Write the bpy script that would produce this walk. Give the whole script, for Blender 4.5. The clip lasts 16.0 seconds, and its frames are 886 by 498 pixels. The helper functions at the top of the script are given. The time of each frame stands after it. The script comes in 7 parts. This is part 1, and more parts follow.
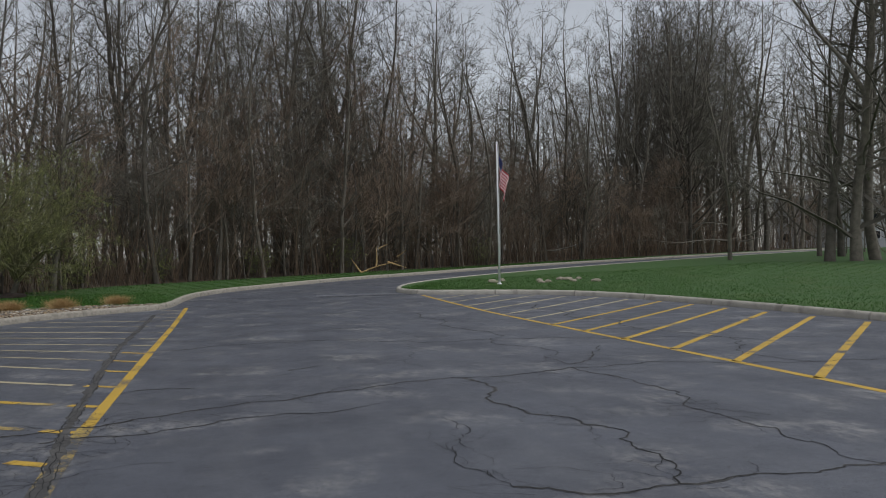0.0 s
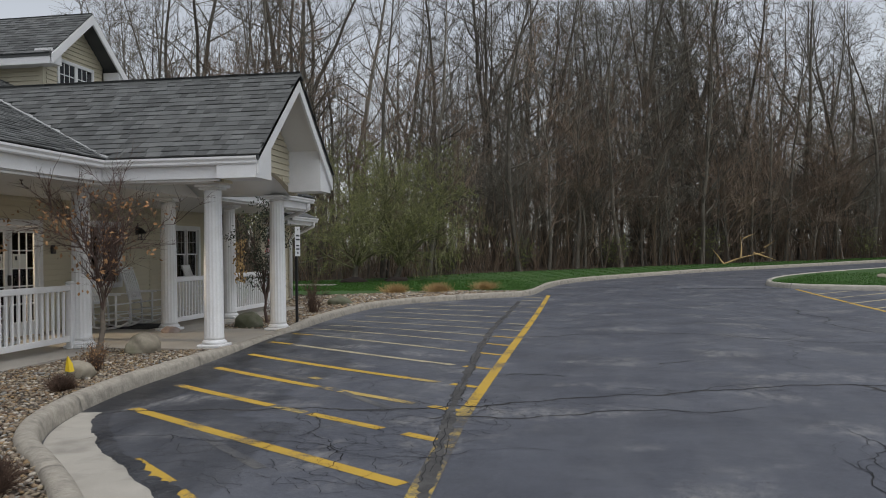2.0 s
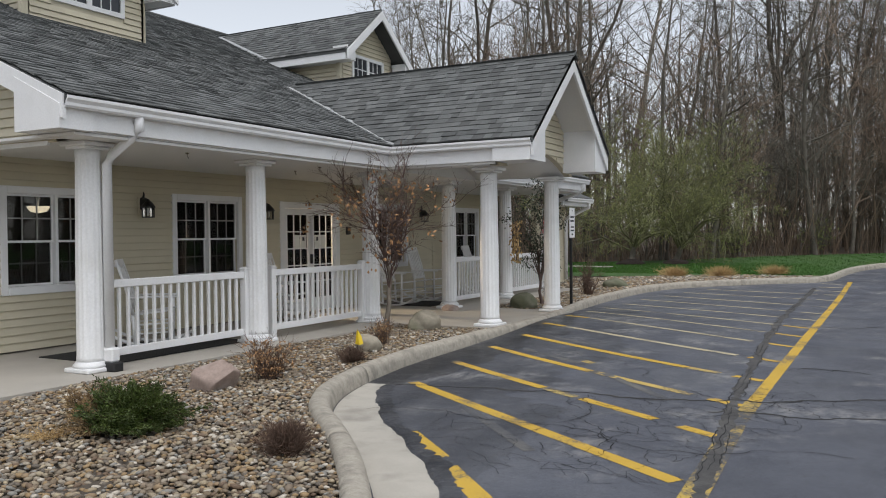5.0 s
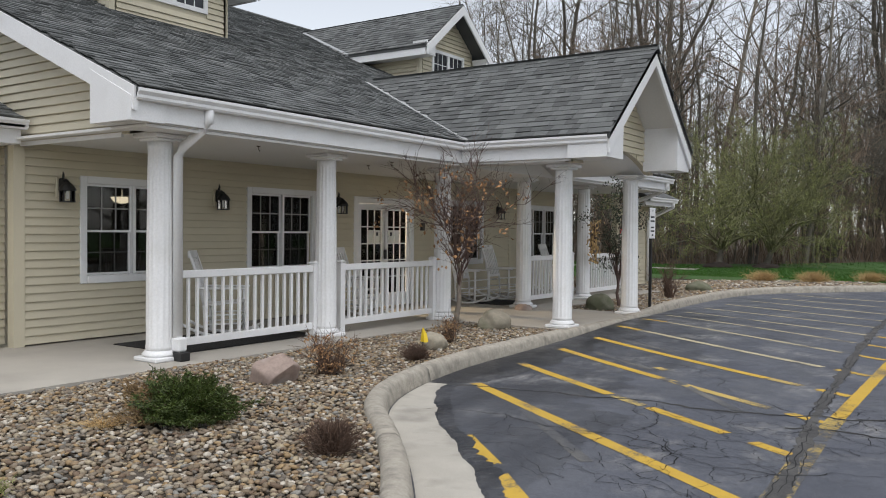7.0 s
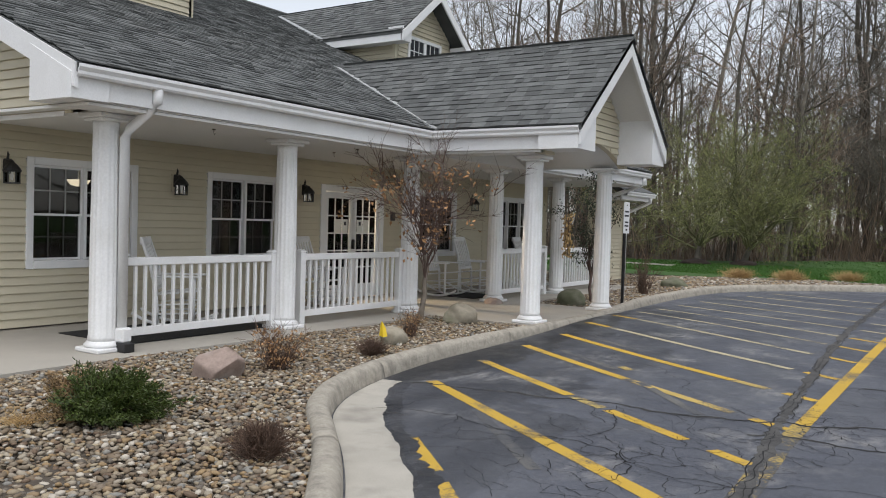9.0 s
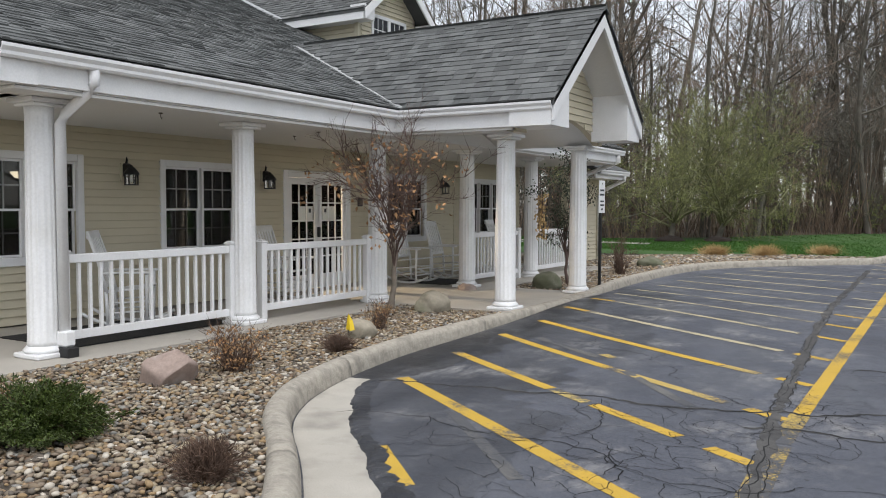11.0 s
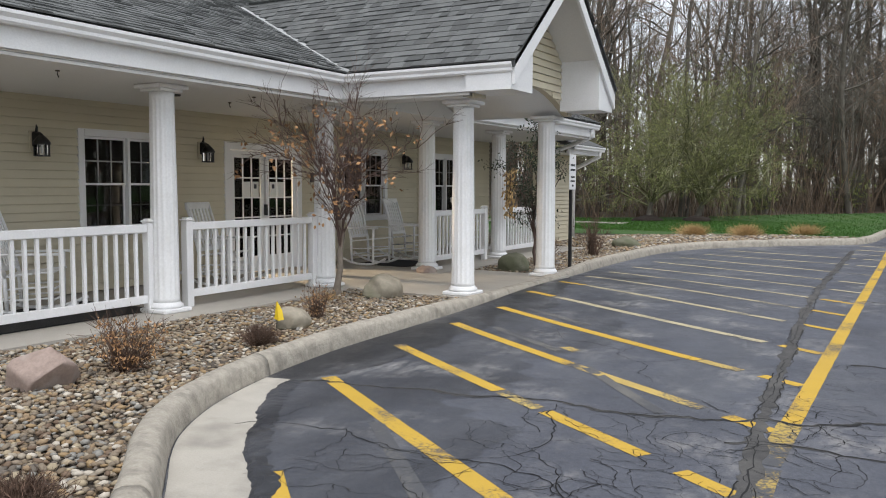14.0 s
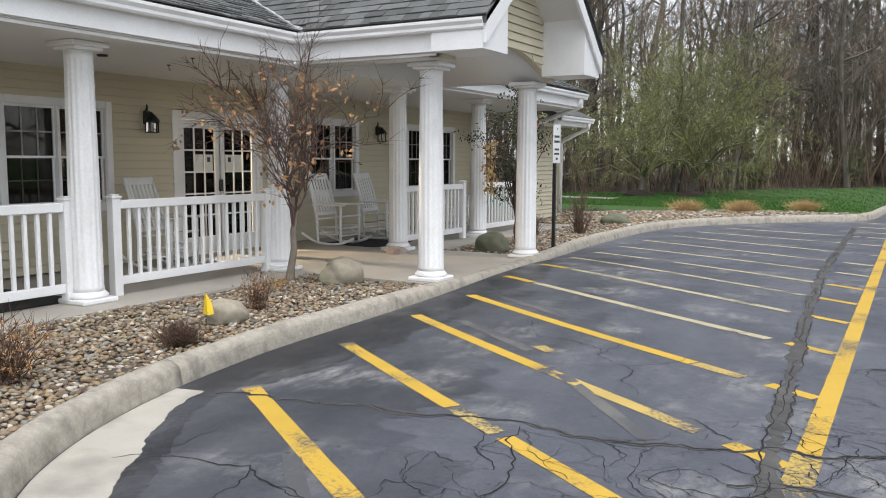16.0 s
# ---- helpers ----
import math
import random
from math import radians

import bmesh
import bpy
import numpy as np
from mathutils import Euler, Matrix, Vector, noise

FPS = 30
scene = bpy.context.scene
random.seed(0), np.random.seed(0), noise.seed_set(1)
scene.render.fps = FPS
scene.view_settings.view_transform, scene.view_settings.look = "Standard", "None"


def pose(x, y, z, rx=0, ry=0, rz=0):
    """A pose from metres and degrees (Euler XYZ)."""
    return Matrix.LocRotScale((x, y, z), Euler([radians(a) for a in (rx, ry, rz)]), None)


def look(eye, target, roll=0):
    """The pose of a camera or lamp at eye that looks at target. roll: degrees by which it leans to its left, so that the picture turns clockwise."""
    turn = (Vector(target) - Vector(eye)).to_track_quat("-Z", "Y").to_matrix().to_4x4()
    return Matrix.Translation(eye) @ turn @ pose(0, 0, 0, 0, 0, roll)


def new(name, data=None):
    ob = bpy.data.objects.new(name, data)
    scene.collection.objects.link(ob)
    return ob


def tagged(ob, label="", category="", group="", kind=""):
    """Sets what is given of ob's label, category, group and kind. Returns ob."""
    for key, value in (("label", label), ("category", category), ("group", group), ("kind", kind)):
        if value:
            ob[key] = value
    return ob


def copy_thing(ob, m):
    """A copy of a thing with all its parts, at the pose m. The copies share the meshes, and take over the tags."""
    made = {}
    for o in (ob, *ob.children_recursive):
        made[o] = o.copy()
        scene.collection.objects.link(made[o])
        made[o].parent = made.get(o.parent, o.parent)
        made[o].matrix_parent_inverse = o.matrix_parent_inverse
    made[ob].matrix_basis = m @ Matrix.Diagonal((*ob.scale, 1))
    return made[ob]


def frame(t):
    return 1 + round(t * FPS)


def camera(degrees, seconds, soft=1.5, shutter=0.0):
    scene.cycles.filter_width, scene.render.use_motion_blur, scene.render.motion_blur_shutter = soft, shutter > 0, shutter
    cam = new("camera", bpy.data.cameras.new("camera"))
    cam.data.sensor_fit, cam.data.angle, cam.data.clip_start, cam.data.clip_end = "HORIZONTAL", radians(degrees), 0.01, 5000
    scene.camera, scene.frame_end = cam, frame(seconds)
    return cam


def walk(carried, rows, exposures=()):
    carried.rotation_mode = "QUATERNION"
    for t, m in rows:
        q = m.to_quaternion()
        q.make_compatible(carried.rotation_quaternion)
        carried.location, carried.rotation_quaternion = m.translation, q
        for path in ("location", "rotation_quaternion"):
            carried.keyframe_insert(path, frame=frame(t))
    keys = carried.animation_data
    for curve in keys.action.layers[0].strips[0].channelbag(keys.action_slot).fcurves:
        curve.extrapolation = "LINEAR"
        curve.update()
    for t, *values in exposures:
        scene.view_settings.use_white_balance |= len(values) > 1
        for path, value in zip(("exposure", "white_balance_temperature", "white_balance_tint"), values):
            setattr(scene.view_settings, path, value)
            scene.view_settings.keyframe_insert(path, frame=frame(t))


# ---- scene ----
cam = camera(56.0, 16.0, soft=1.0)
PATH = [
    (0, (8.066, -9.216, 1.471), (8.56, -7.278, 1.483), -1.2),
    (0.5, (7.945, -9.045, 1.452), (8.37, -7.09, 1.462), -0.2),
    (1, (7.867, -9.02, 1.476), (7.966, -7.023, 1.479), 0.4),
    (1.5, (7.818, -8.955, 1.45), (7.715, -6.958, 1.453), -0.3),
    (2, (7.854, -8.884, 1.453), (7.519, -6.913, 1.455), -0.7),
    (2.5, (7.932, -8.853, 1.473), (7.401, -6.924, 1.474), -0.7),
    (3, (7.951, -8.836, 1.474), (7.329, -6.935, 1.47), -0.6),
    (3.5, (7.962, -8.834, 1.487), (7.286, -6.952, 1.478), -0.5),
    (4, (7.978, -8.815, 1.48), (7.305, -6.932, 1.465), -0.3),
    (4.5, (7.925, -8.76, 1.459), (7.126, -6.927, 1.437), -0.2),
    (5, (7.851, -8.717, 1.462), (6.896, -6.961, 1.426), -0.6),
    (7.5, (7.917, -8.337, 1.463), (6.787, -6.688, 1.421), 0.6),
    (8, (7.86, -8.248, 1.464), (6.742, -6.59, 1.42), 0.3),
    (8.5, (7.851, -8.124, 1.46), (6.75, -6.455, 1.413), 0.4),
    (9, (7.92, -7.972, 1.47), (6.826, -6.299, 1.406), 1.7),
    (9.5, (7.926, -7.851, 1.462), (6.837, -6.175, 1.382), 1.8),
    (10, (7.835, -7.739, 1.477), (6.756, -6.058, 1.385), 0.7),
    (12.5, (7.476, -6.904, 1.418), (6.485, -5.171, 1.303), 0.1),
    (13, (7.448, -6.708, 1.381), (6.458, -4.975, 1.263), -0.8),
    (13.5, (7.445, -6.467, 1.379), (6.445, -4.74, 1.253), -0.1),
    (14, (7.39, -6.293, 1.4), (6.392, -4.566, 1.251), 0.2),
    (14.5, (7.308, -6.03, 1.403), (6.362, -4.276, 1.241), -1.0),
    (15, (7.314, -5.686, 1.377), (6.364, -3.936, 1.19), -1.0),
    (15.5, (7.221, -5.435, 1.399), (6.247, -3.7, 1.191), 0.65),
    (16, (7.104, -5.162, 1.393), (6.124, -3.432, 1.182), 0.2),
]
walk(cam, [(t, look(eye, target, roll)) for t, eye, target, roll in PATH],
     exposures=[(0, -0.22), (0.5, -0.02), (1.0, 0.0), (1.5, 0.02), (2.5, -0.06), (3.5, -0.04), (4.5, 0.14), (5.0, 0.36), (7.5, 0.45), (10.0, 0.54), (12.5, 0.76), (13.5, 0.71), (14.5, 0.72), (15.0, 0.86), (16.0, 0.95)])

# ---- sky and sun ----
world = bpy.data.worlds.new("overcast_sky")
scene.world = world
world.use_nodes = True
wn, wl = world.node_tree.nodes, world.node_tree.links
sky = wn.new("ShaderNodeTexSky")
sky.sky_type, sky.sun_disc = "NISHITA", False
sky.sun_elevation, sky.sun_rotation = radians(68), radians(137)
sky.air_density, sky.dust_density, sky.ozone_density = 1.0, 1.0, 1.0
grey = wn.new("ShaderNodeHueSaturation")
grey.inputs["Saturation"].default_value = 0.3
wl.new(sky.outputs["Color"], grey.inputs["Color"])
wl.new(grey.outputs["Color"], wn["Background"].inputs["Color"])
wn["Background"].inputs["Strength"].default_value = 0.14
sun_data = bpy.data.lights.new("sun", "SUN")
sun_data.energy, sun_data.angle, sun_data.color = 1.4, radians(70), (1.0, 0.985, 0.96)
sun = new("sun", sun_data)
sun.matrix_world = look((15, -16, 54), (0, 0, 0))


# ---- materials ----
def shader(name, base, rough=0.7, metal=0.0, var=None, scale=6.0, amount=0.5, fine=60.0, bump=0.0, bump_scale=40.0,
           random_tint=0.0, island_tint=0.0, spec=0.5, stain=None, stain_scale=0.7, stain_amount=0.4, world_space=True):
    """A worn surface: base colour broken up at two scales, with stains and a fine bump."""
    m = bpy.data.materials.new(name)
    m.use_nodes = True
    n, l = m.node_tree.nodes, m.node_tree.links
    b = n["Principled BSDF"]
    b.inputs["Roughness"].default_value, b.inputs["Metallic"].default_value = rough, metal
    b.inputs["Specular IOR Level"].default_value = spec
    if world_space:
        where = n.new("ShaderNodeNewGeometry").outputs["Position"]
    else:
        where = n.new("ShaderNodeTexCoord").outputs["Object"]

    def mask(sc, lo, hi, detail=6.0):
        t = n.new("ShaderNodeTexNoise")
        t.inputs["Scale"].default_value, t.inputs["Detail"].default_value = sc, detail
        l.new(where, t.inputs["Vector"])
        r = n.new("ShaderNodeMapRange")
        r.inputs["From Min"].default_value, r.inputs["From Max"].default_value = lo, hi
        l.new(t.outputs["Fac"], r.inputs["Value"])
        return r.outputs["Result"], t.outputs["Fac"]

    def mix(fac, a, c, k=1.0):
        x = n.new("ShaderNodeMix")
        x.data_type = "RGBA"
        if k != 1.0:
            q = n.new("ShaderNodeMath")
            q.operation = "MULTIPLY"
            q.inputs[1].default_value = k
            l.new(fac, q.inputs[0])
            fac = q.outputs[0]
        l.new(fac, x.inputs["Factor"])
        for s, v in ((x.inputs["A"], a), (x.inputs["B"], c)):
            if isinstance(v, tuple):
                s.default_value = (*v[:3], 1)
            else:
                l.new(v, s)
        return x.outputs["Result"]

    var = var or tuple(c * 0.7 for c in base)
    f1, _ = mask(scale, 0.35, 0.65)
    f2, raw = mask(fine, 0.3, 0.7, 3.0)
    col = mix(f1, base, var, amount)
    col = mix(f2, col, tuple(c * 0.75 for c in var), amount * 0.5)
    if stain:
        f3, _ = mask(stain_scale, 0.5, 0.68, 8.0)
        col = mix(f3, col, stain, stain_amount)
    for k, source in ((random_tint, "o"), (island_tint, "i")):
        if k:
            if source == "o":
                rnd = n.new("ShaderNodeObjectInfo").outputs["Random"]
            else:
                rnd = n.new("ShaderNodeNewGeometry").outputs["Random Per Island"]
            hs = n.new("ShaderNodeHueSaturation")
            r = n.new("ShaderNodeMapRange")
            r.inputs["To Min"].default_value, r.inputs["To Max"].default_value = 1 - k, 1 + k
            l.new(rnd, r.inputs["Value"])
            l.new(r.outputs["Result"], hs.inputs["Value"])
            l.new(col, hs.inputs["Color"])
            col = hs.outputs["Color"]
    l.new(col, b.inputs["Base Color"])
    if bump:
        t = n.new("ShaderNodeTexNoise")
        t.inputs["Scale"].default_value, t.inputs["Detail"].default_value = bump_scale, 4.0
        l.new(where, t.inputs["Vector"])
        bp = n.new("ShaderNodeBump")
        bp.inputs["Strength"].default_value, bp.inputs["Distance"].default_value = bump, 0.01
        l.new(t.outputs["Fac"], bp.inputs["Height"])
        l.new(bp.outputs["Normal"], b.inputs["Normal"])
    return m


def ramp_islands(name, colours, rough=0.75, island=True, bump=0.2, bump_scale=30.0):
    """One colour for each separate pebble, leaf or tab, picked from a row of colours."""
    m = shader(name, (0.5, 0.5, 0.5), rough, bump=bump, bump_scale=bump_scale)
    n, l = m.node_tree.nodes, m.node_tree.links
    g = n.new("ShaderNodeNewGeometry") if island else n.new("ShaderNodeObjectInfo")
    r = n.new("ShaderNodeValToRGB")
    r.color_ramp.interpolation = "CONSTANT"
    e = r.color_ramp.elements
    while len(e) < len(colours):
        e.new(1.0)
    for i, c in enumerate(colours):
        e[i].position, e[i].color = i / len(colours), (*c, 1)
    l.new(g.outputs["Random Per Island" if island else "Random"], r.inputs["Fac"])
    t = n.new("ShaderNodeTexNoise")
    t.inputs["Scale"].default_value = 25.0
    l.new(n.new("ShaderNodeNewGeometry").outputs["Position"], t.inputs["Vector"])
    x = n.new("ShaderNodeMix")
    x.data_type, x.blend_type = "RGBA", "MULTIPLY"
    x.inputs["Factor"].default_value = 0.8
    rr = n.new("ShaderNodeValToRGB")
    rr.color_ramp.elements[0].color = (0.5, 0.47, 0.43, 1)
    rr.color_ramp.elements[1].color = (1.15, 1.12, 1.06, 1)
    l.new(t.outputs["Fac"], rr.inputs["Fac"])
    l.new(r.outputs["Color"], x.inputs["A"])
    l.new(rr.outputs["Color"], x.inputs["B"])
    l.new(x.outputs["Result"], n["Principled BSDF"].inputs["Base Color"])
    return m


def glass_material(name, tint=0.75):
    m = bpy.data.materials.new(name)
    m.use_nodes = True
    n, l = m.node_tree.nodes, m.node_tree.links
    out = n["Material Output"]
    clear, gloss, fr, mx = (n.new("ShaderNodeBsdfTransparent"), n.new("ShaderNodeBsdfGlossy"), n.new("ShaderNodeFresnel"), n.new("ShaderNodeMixShader"))
    clear.inputs["Color"].default_value = (tint, tint, tint, 1)
    gloss.inputs["Roughness"].default_value = 0.02
    fr.inputs["IOR"].default_value = 1.5
    l.new(fr.outputs["Fac"], mx.inputs["Fac"])
    l.new(clear.outputs[0], mx.inputs[1])
    l.new(gloss.outputs[0], mx.inputs[2])
    l.new(mx.outputs[0], out.inputs["Surface"])
    return m


def asphalt_material(name="asphalt", base=(0.092, 0.099, 0.12), dark=(0.06, 0.065, 0.081), scuff=0.75, rough=0.42):
    """Sealed asphalt: squeegee streaks, mottling, grit, chalky scuffs broken up by the grain, and pale chips."""
    m = bpy.data.materials.new(name)
    m.use_nodes = True
    n, l = m.node_tree.nodes, m.node_tree.links
    b = n["Principled BSDF"]
    pos = n.new("ShaderNodeNewGeometry").outputs["Position"]

    def field(scale, lo, hi, detail=6.0, roughness=0.6, stretch=None, to=(0.0, 1.0)):
        where = pos
        if stretch:
            mp = n.new("ShaderNodeMapping")
            mp.inputs["Scale"].default_value = stretch
            mp.inputs["Rotation"].default_value = (0, 0, 0.5)
            l.new(pos, mp.inputs["Vector"])
            where = mp.outputs["Vector"]
        t = n.new("ShaderNodeTexNoise")
        t.inputs["Scale"].default_value, t.inputs["Detail"].default_value, t.inputs["Roughness"].default_value = scale, detail, roughness
        l.new(where, t.inputs["Vector"])
        r = n.new("ShaderNodeMapRange")
        r.inputs["From Min"].default_value, r.inputs["From Max"].default_value = lo, hi
        r.inputs["To Min"].default_value, r.inputs["To Max"].default_value = to
        l.new(t.outputs["Fac"], r.inputs["Value"])
        return r.outputs["Result"]

    def times(a, c):
        q = n.new("ShaderNodeMath")
        q.operation = "MULTIPLY"
        l.new(a, q.inputs[0])
        if isinstance(c, float):
            q.inputs[1].default_value = c
        else:
            l.new(c, q.inputs[1])
        return q.outputs[0]

    def blend(fac, a, c):
        x = n.new("ShaderNodeMix")
        x.data_type = "RGBA"
        l.new(fac, x.inputs["Factor"])
        for socket, v in ((x.inputs["A"], a), (x.inputs["B"], c)):
            if isinstance(v, tuple):
                socket.default_value = (*v, 1)
            else:
                l.new(v, socket)
        return x.outputs["Result"]

    col = blend(field(0.7, 0.35, 0.65, 5.0), base, dark)
    col = blend(times(field(2.2, 0.45, 0.75, 6.0, 0.6, (1.0, 0.22, 1.0)), 0.55), col, (0.125, 0.13, 0.144))
    # chalky scuffs: large patches eaten away by the grain
    chalk = times(times(field(0.85, 0.54, 0.66, 4.0), field(9.0, 0.42, 0.62, 10.0, 0.75, (1.0, 0.45, 1.0))), scuff)
    col = blend(chalk, col, (0.27, 0.265, 0.26))
    tone = field(30.0, 0.3, 0.7, 12.0, 0.8, None, (0.7, 1.35))
    hs = n.new("ShaderNodeHueSaturation")
    l.new(tone, hs.inputs["Value"])
    l.new(col, hs.inputs["Color"])
    col = blend(field(55.0, 0.7, 0.76, 2.0), hs.outputs["Color"], (0.3, 0.295, 0.29))
    col = blend(times(field(17.0, 0.66, 0.72, 3.0), 0.8), col, (0.018, 0.018, 0.02))
    l.new(col, b.inputs["Base Color"])
    l.new(field(1.6, 0.3, 0.7, 6.0, 0.6, None, (rough - 0.08, rough + 0.22)), b.inputs["Roughness"])
    t = n.new("ShaderNodeTexNoise")
    t.inputs["Scale"].default_value, t.inputs["Detail"].default_value, t.inputs["Roughness"].default_value = 110.0, 6.0, 0.7
    l.new(pos, t.inputs["Vector"])
    bp = n.new("ShaderNodeBump")
    bp.inputs["Strength"].default_value, bp.inputs["Distance"].default_value = 0.45, 0.008
    l.new(t.outputs["Fac"], bp.inputs["Height"])
    l.new(bp.outputs["Normal"], b.inputs["Normal"])
    return m


def worn_paint(name, paint, wear=0.5):
    """Road paint that has chipped away over the asphalt."""
    m = shader(name, paint, 0.6, var=tuple(c * 0.8 for c in paint), scale=3.0, amount=0.5, fine=90.0, bump=0.2, bump_scale=200.0)
    n, l = m.node_tree.nodes, m.node_tree.links
    b = n["Principled BSDF"]
    col = b.inputs["Base Color"].links[0].from_socket
    pos = n.new("ShaderNodeNewGeometry").outputs["Position"]
    big, small, s = n.new("ShaderNodeTexNoise"), n.new("ShaderNodeTexNoise"), n.new("ShaderNodeMath")
    big.inputs["Scale"].default_value, small.inputs["Scale"].default_value = 1.7, 42.0
    small.inputs["Detail"].default_value, small.inputs["Roughness"].default_value = 10.0, 0.75
    l.new(pos, big.inputs["Vector"])
    l.new(pos, small.inputs["Vector"])
    s.operation = "ADD"
    l.new(big.outputs["Fac"], s.inputs[0])
    l.new(small.outputs["Fac"], s.inputs[1])
    r = n.new("ShaderNodeMapRange")
    r.inputs["From Min"].default_value, r.inputs["From Max"].default_value = 1.34 - 0.5 * wear, 1.5 - 0.5 * wear
    l.new(s.outputs[0], r.inputs["Value"])
    x = n.new("ShaderNodeMix")
    x.data_type = "RGBA"
    l.new(r.outputs["Result"], x.inputs["Factor"])
    l.new(col, x.inputs["A"])
    x.inputs["B"].default_value = (0.075, 0.077, 0.084, 1)
    l.new(x.outputs["Result"], b.inputs["Base Color"])
    return m


M_ASPHALT = asphalt_material()
M_SEALER_OLD = asphalt_material("worn_sealer", (0.062, 0.067, 0.081), (0.036, 0.039, 0.048), 0.9, 0.4)
M_SEALER = asphalt_material("fresh_sealer", (0.024, 0.026, 0.031), (0.016, 0.017, 0.021), 0.25, 0.36)
M_TAR = shader("crack_filler", (0.085, 0.082, 0.08), 0.8, var=(0.045, 0.044, 0.044), scale=7.0, amount=0.8, fine=60.0, bump=0.8, bump_scale=60.0, stain=(0.13, 0.125, 0.115), stain_scale=3.0, stain_amount=0.5)
M_CRACK = shader("crack", (0.012, 0.012, 0.013), 0.9, scale=8.0)
M_YELLOW = worn_paint("yellow_road_paint", (0.58, 0.37, 0.045), 0.5)
# faded paint, with the whitish reflection on distant lines mixed into its colour
M_FADED_SHEEN = worn_paint("faded_sheen_road_paint", (0.46, 0.40, 0.26), 0.6)
M_WORN = worn_paint("chipped_road_paint", (0.6, 0.44, 0.12), 0.95)
M_BROKEN = worn_paint("broken_road_paint", (0.54, 0.38, 0.08), 0.84)
M_CHIPPED = worn_paint("part_worn_road_paint", (0.53, 0.38, 0.11), 0.62)
M_GHOST = worn_paint("blacked_out_road_paint", (0.15, 0.145, 0.135), 0.9)
M_CONCRETE = shader("kerb_concrete", (0.42, 0.385, 0.325), 0.88, var=(0.26, 0.235, 0.195), scale=16.0, amount=0.6, fine=70.0, bump=1.0, bump_scale=38.0,
                    stain=(0.14, 0.13, 0.11), stain_scale=7.0, stain_amount=0.5)
M_PAN = shader("pan_concrete", (0.47, 0.44, 0.385), 0.85, var=(0.36, 0.335, 0.29), scale=3.0, amount=0.6, fine=120.0, bump=0.4, bump_scale=70.0,
               stain=(0.2, 0.185, 0.16), stain_scale=2.4, stain_amount=0.6)
M_WALK = shader("walk_concrete", (0.44, 0.41, 0.36), 0.85, var=(0.34, 0.315, 0.28), scale=1.2, amount=0.5, fine=110.0, bump=0.25, bump_scale=90.0,
                stain=(0.24, 0.22, 0.19), stain_scale=0.8, stain_amount=0.4)
M_PEBBLE = ramp_islands("river_pebbles", [(0.352, 0.309, 0.250), (0.234, 0.192, 0.144), (0.394, 0.331, 0.234), (0.149, 0.128, 0.107), (0.309, 0.224, 0.139), (0.554, 0.512, 0.448),
                                          (0.202, 0.155, 0.107), (0.331, 0.278, 0.202), (0.171, 0.118, 0.081), (0.267, 0.262, 0.246), (0.331, 0.234, 0.128), (0.246, 0.197, 0.149)])
M_BED = shader("bed_soil", (0.1, 0.08, 0.06), 0.95, var=(0.05, 0.04, 0.03), scale=14.0, amount=0.7, fine=50.0, bump=0.8, bump_scale=30.0)
M_GRASS = shader("lawn_soil", (0.042, 0.105, 0.018), 0.9, var=(0.03, 0.078, 0.014), scale=1.1, amount=0.6, fine=28.0, bump=0.9, bump_scale=60.0,
                 stain=(0.07, 0.105, 0.025), stain_scale=0.5, stain_amount=0.5)
M_BLADE = shader("grass_blades", (0.052, 0.13, 0.02), 0.8, var=(0.04, 0.1, 0.016), scale=1.4, amount=0.6, island_tint=0.3, spec=0.2)
M_FOREST = shader("leaf_litter", (0.11, 0.075, 0.05), 0.95, var=(0.06, 0.045, 0.033), scale=2.0, amount=0.7, fine=20.0, bump=0.8, bump_scale=12.0,
                  stain=(0.05, 0.065, 0.025), stain_scale=0.3, stain_amount=0.4)
M_SIDING = shader("cream_vinyl_siding", (0.60, 0.545, 0.41), 0.55, var=(0.54, 0.49, 0.37), scale=1.5, amount=0.5, fine=150.0, bump=0.08, bump_scale=60.0,
                  random_tint=0.03, stain=(0.5, 0.46, 0.36), stain_scale=1.1, stain_amount=0.25)
M_WHITE = shader("white_paint", (0.83, 0.83, 0.835), 0.45, var=(0.74, 0.74, 0.745), scale=2.0, amount=0.5, fine=60.0, bump=0.06, bump_scale=50.0,
                 stain=(0.62, 0.62, 0.6), stain_scale=2.2, stain_amount=0.3)
M_WHITE_WORN = shader("weathered_white_paint", (0.82, 0.82, 0.825), 0.5, var=(0.74, 0.74, 0.735), scale=3.0, amount=0.6, fine=40.0, bump=0.12, bump_scale=45.0,
                      stain=(0.55, 0.54, 0.5), stain_scale=2.6, stain_amount=0.25)
M_SOFFIT = shader("white_soffit", (0.72, 0.71, 0.69), 0.6, var=(0.66, 0.65, 0.63), scale=1.0, amount=0.4, fine=40.0, bump=0.05)
M_SHINGLE = shader("asphalt_shingles", (0.125, 0.13, 0.128), 0.9, var=(0.078, 0.082, 0.082), scale=2.6, amount=0.6, fine=140.0, bump=0.5, bump_scale=160.0,
                   island_tint=0.42, stain=(0.15, 0.15, 0.145), stain_scale=0.8, stain_amount=0.3)
M_SHINGLE_ONE = shader("asphalt_shingle_tab", (0.125, 0.13, 0.128), 0.9, var=(0.078, 0.082, 0.082), scale=2.6, amount=0.6, fine=140.0, bump=0.5, bump_scale=160.0,
                       random_tint=0.32, stain=(0.15, 0.15, 0.145), stain_scale=0.8, stain_amount=0.3)
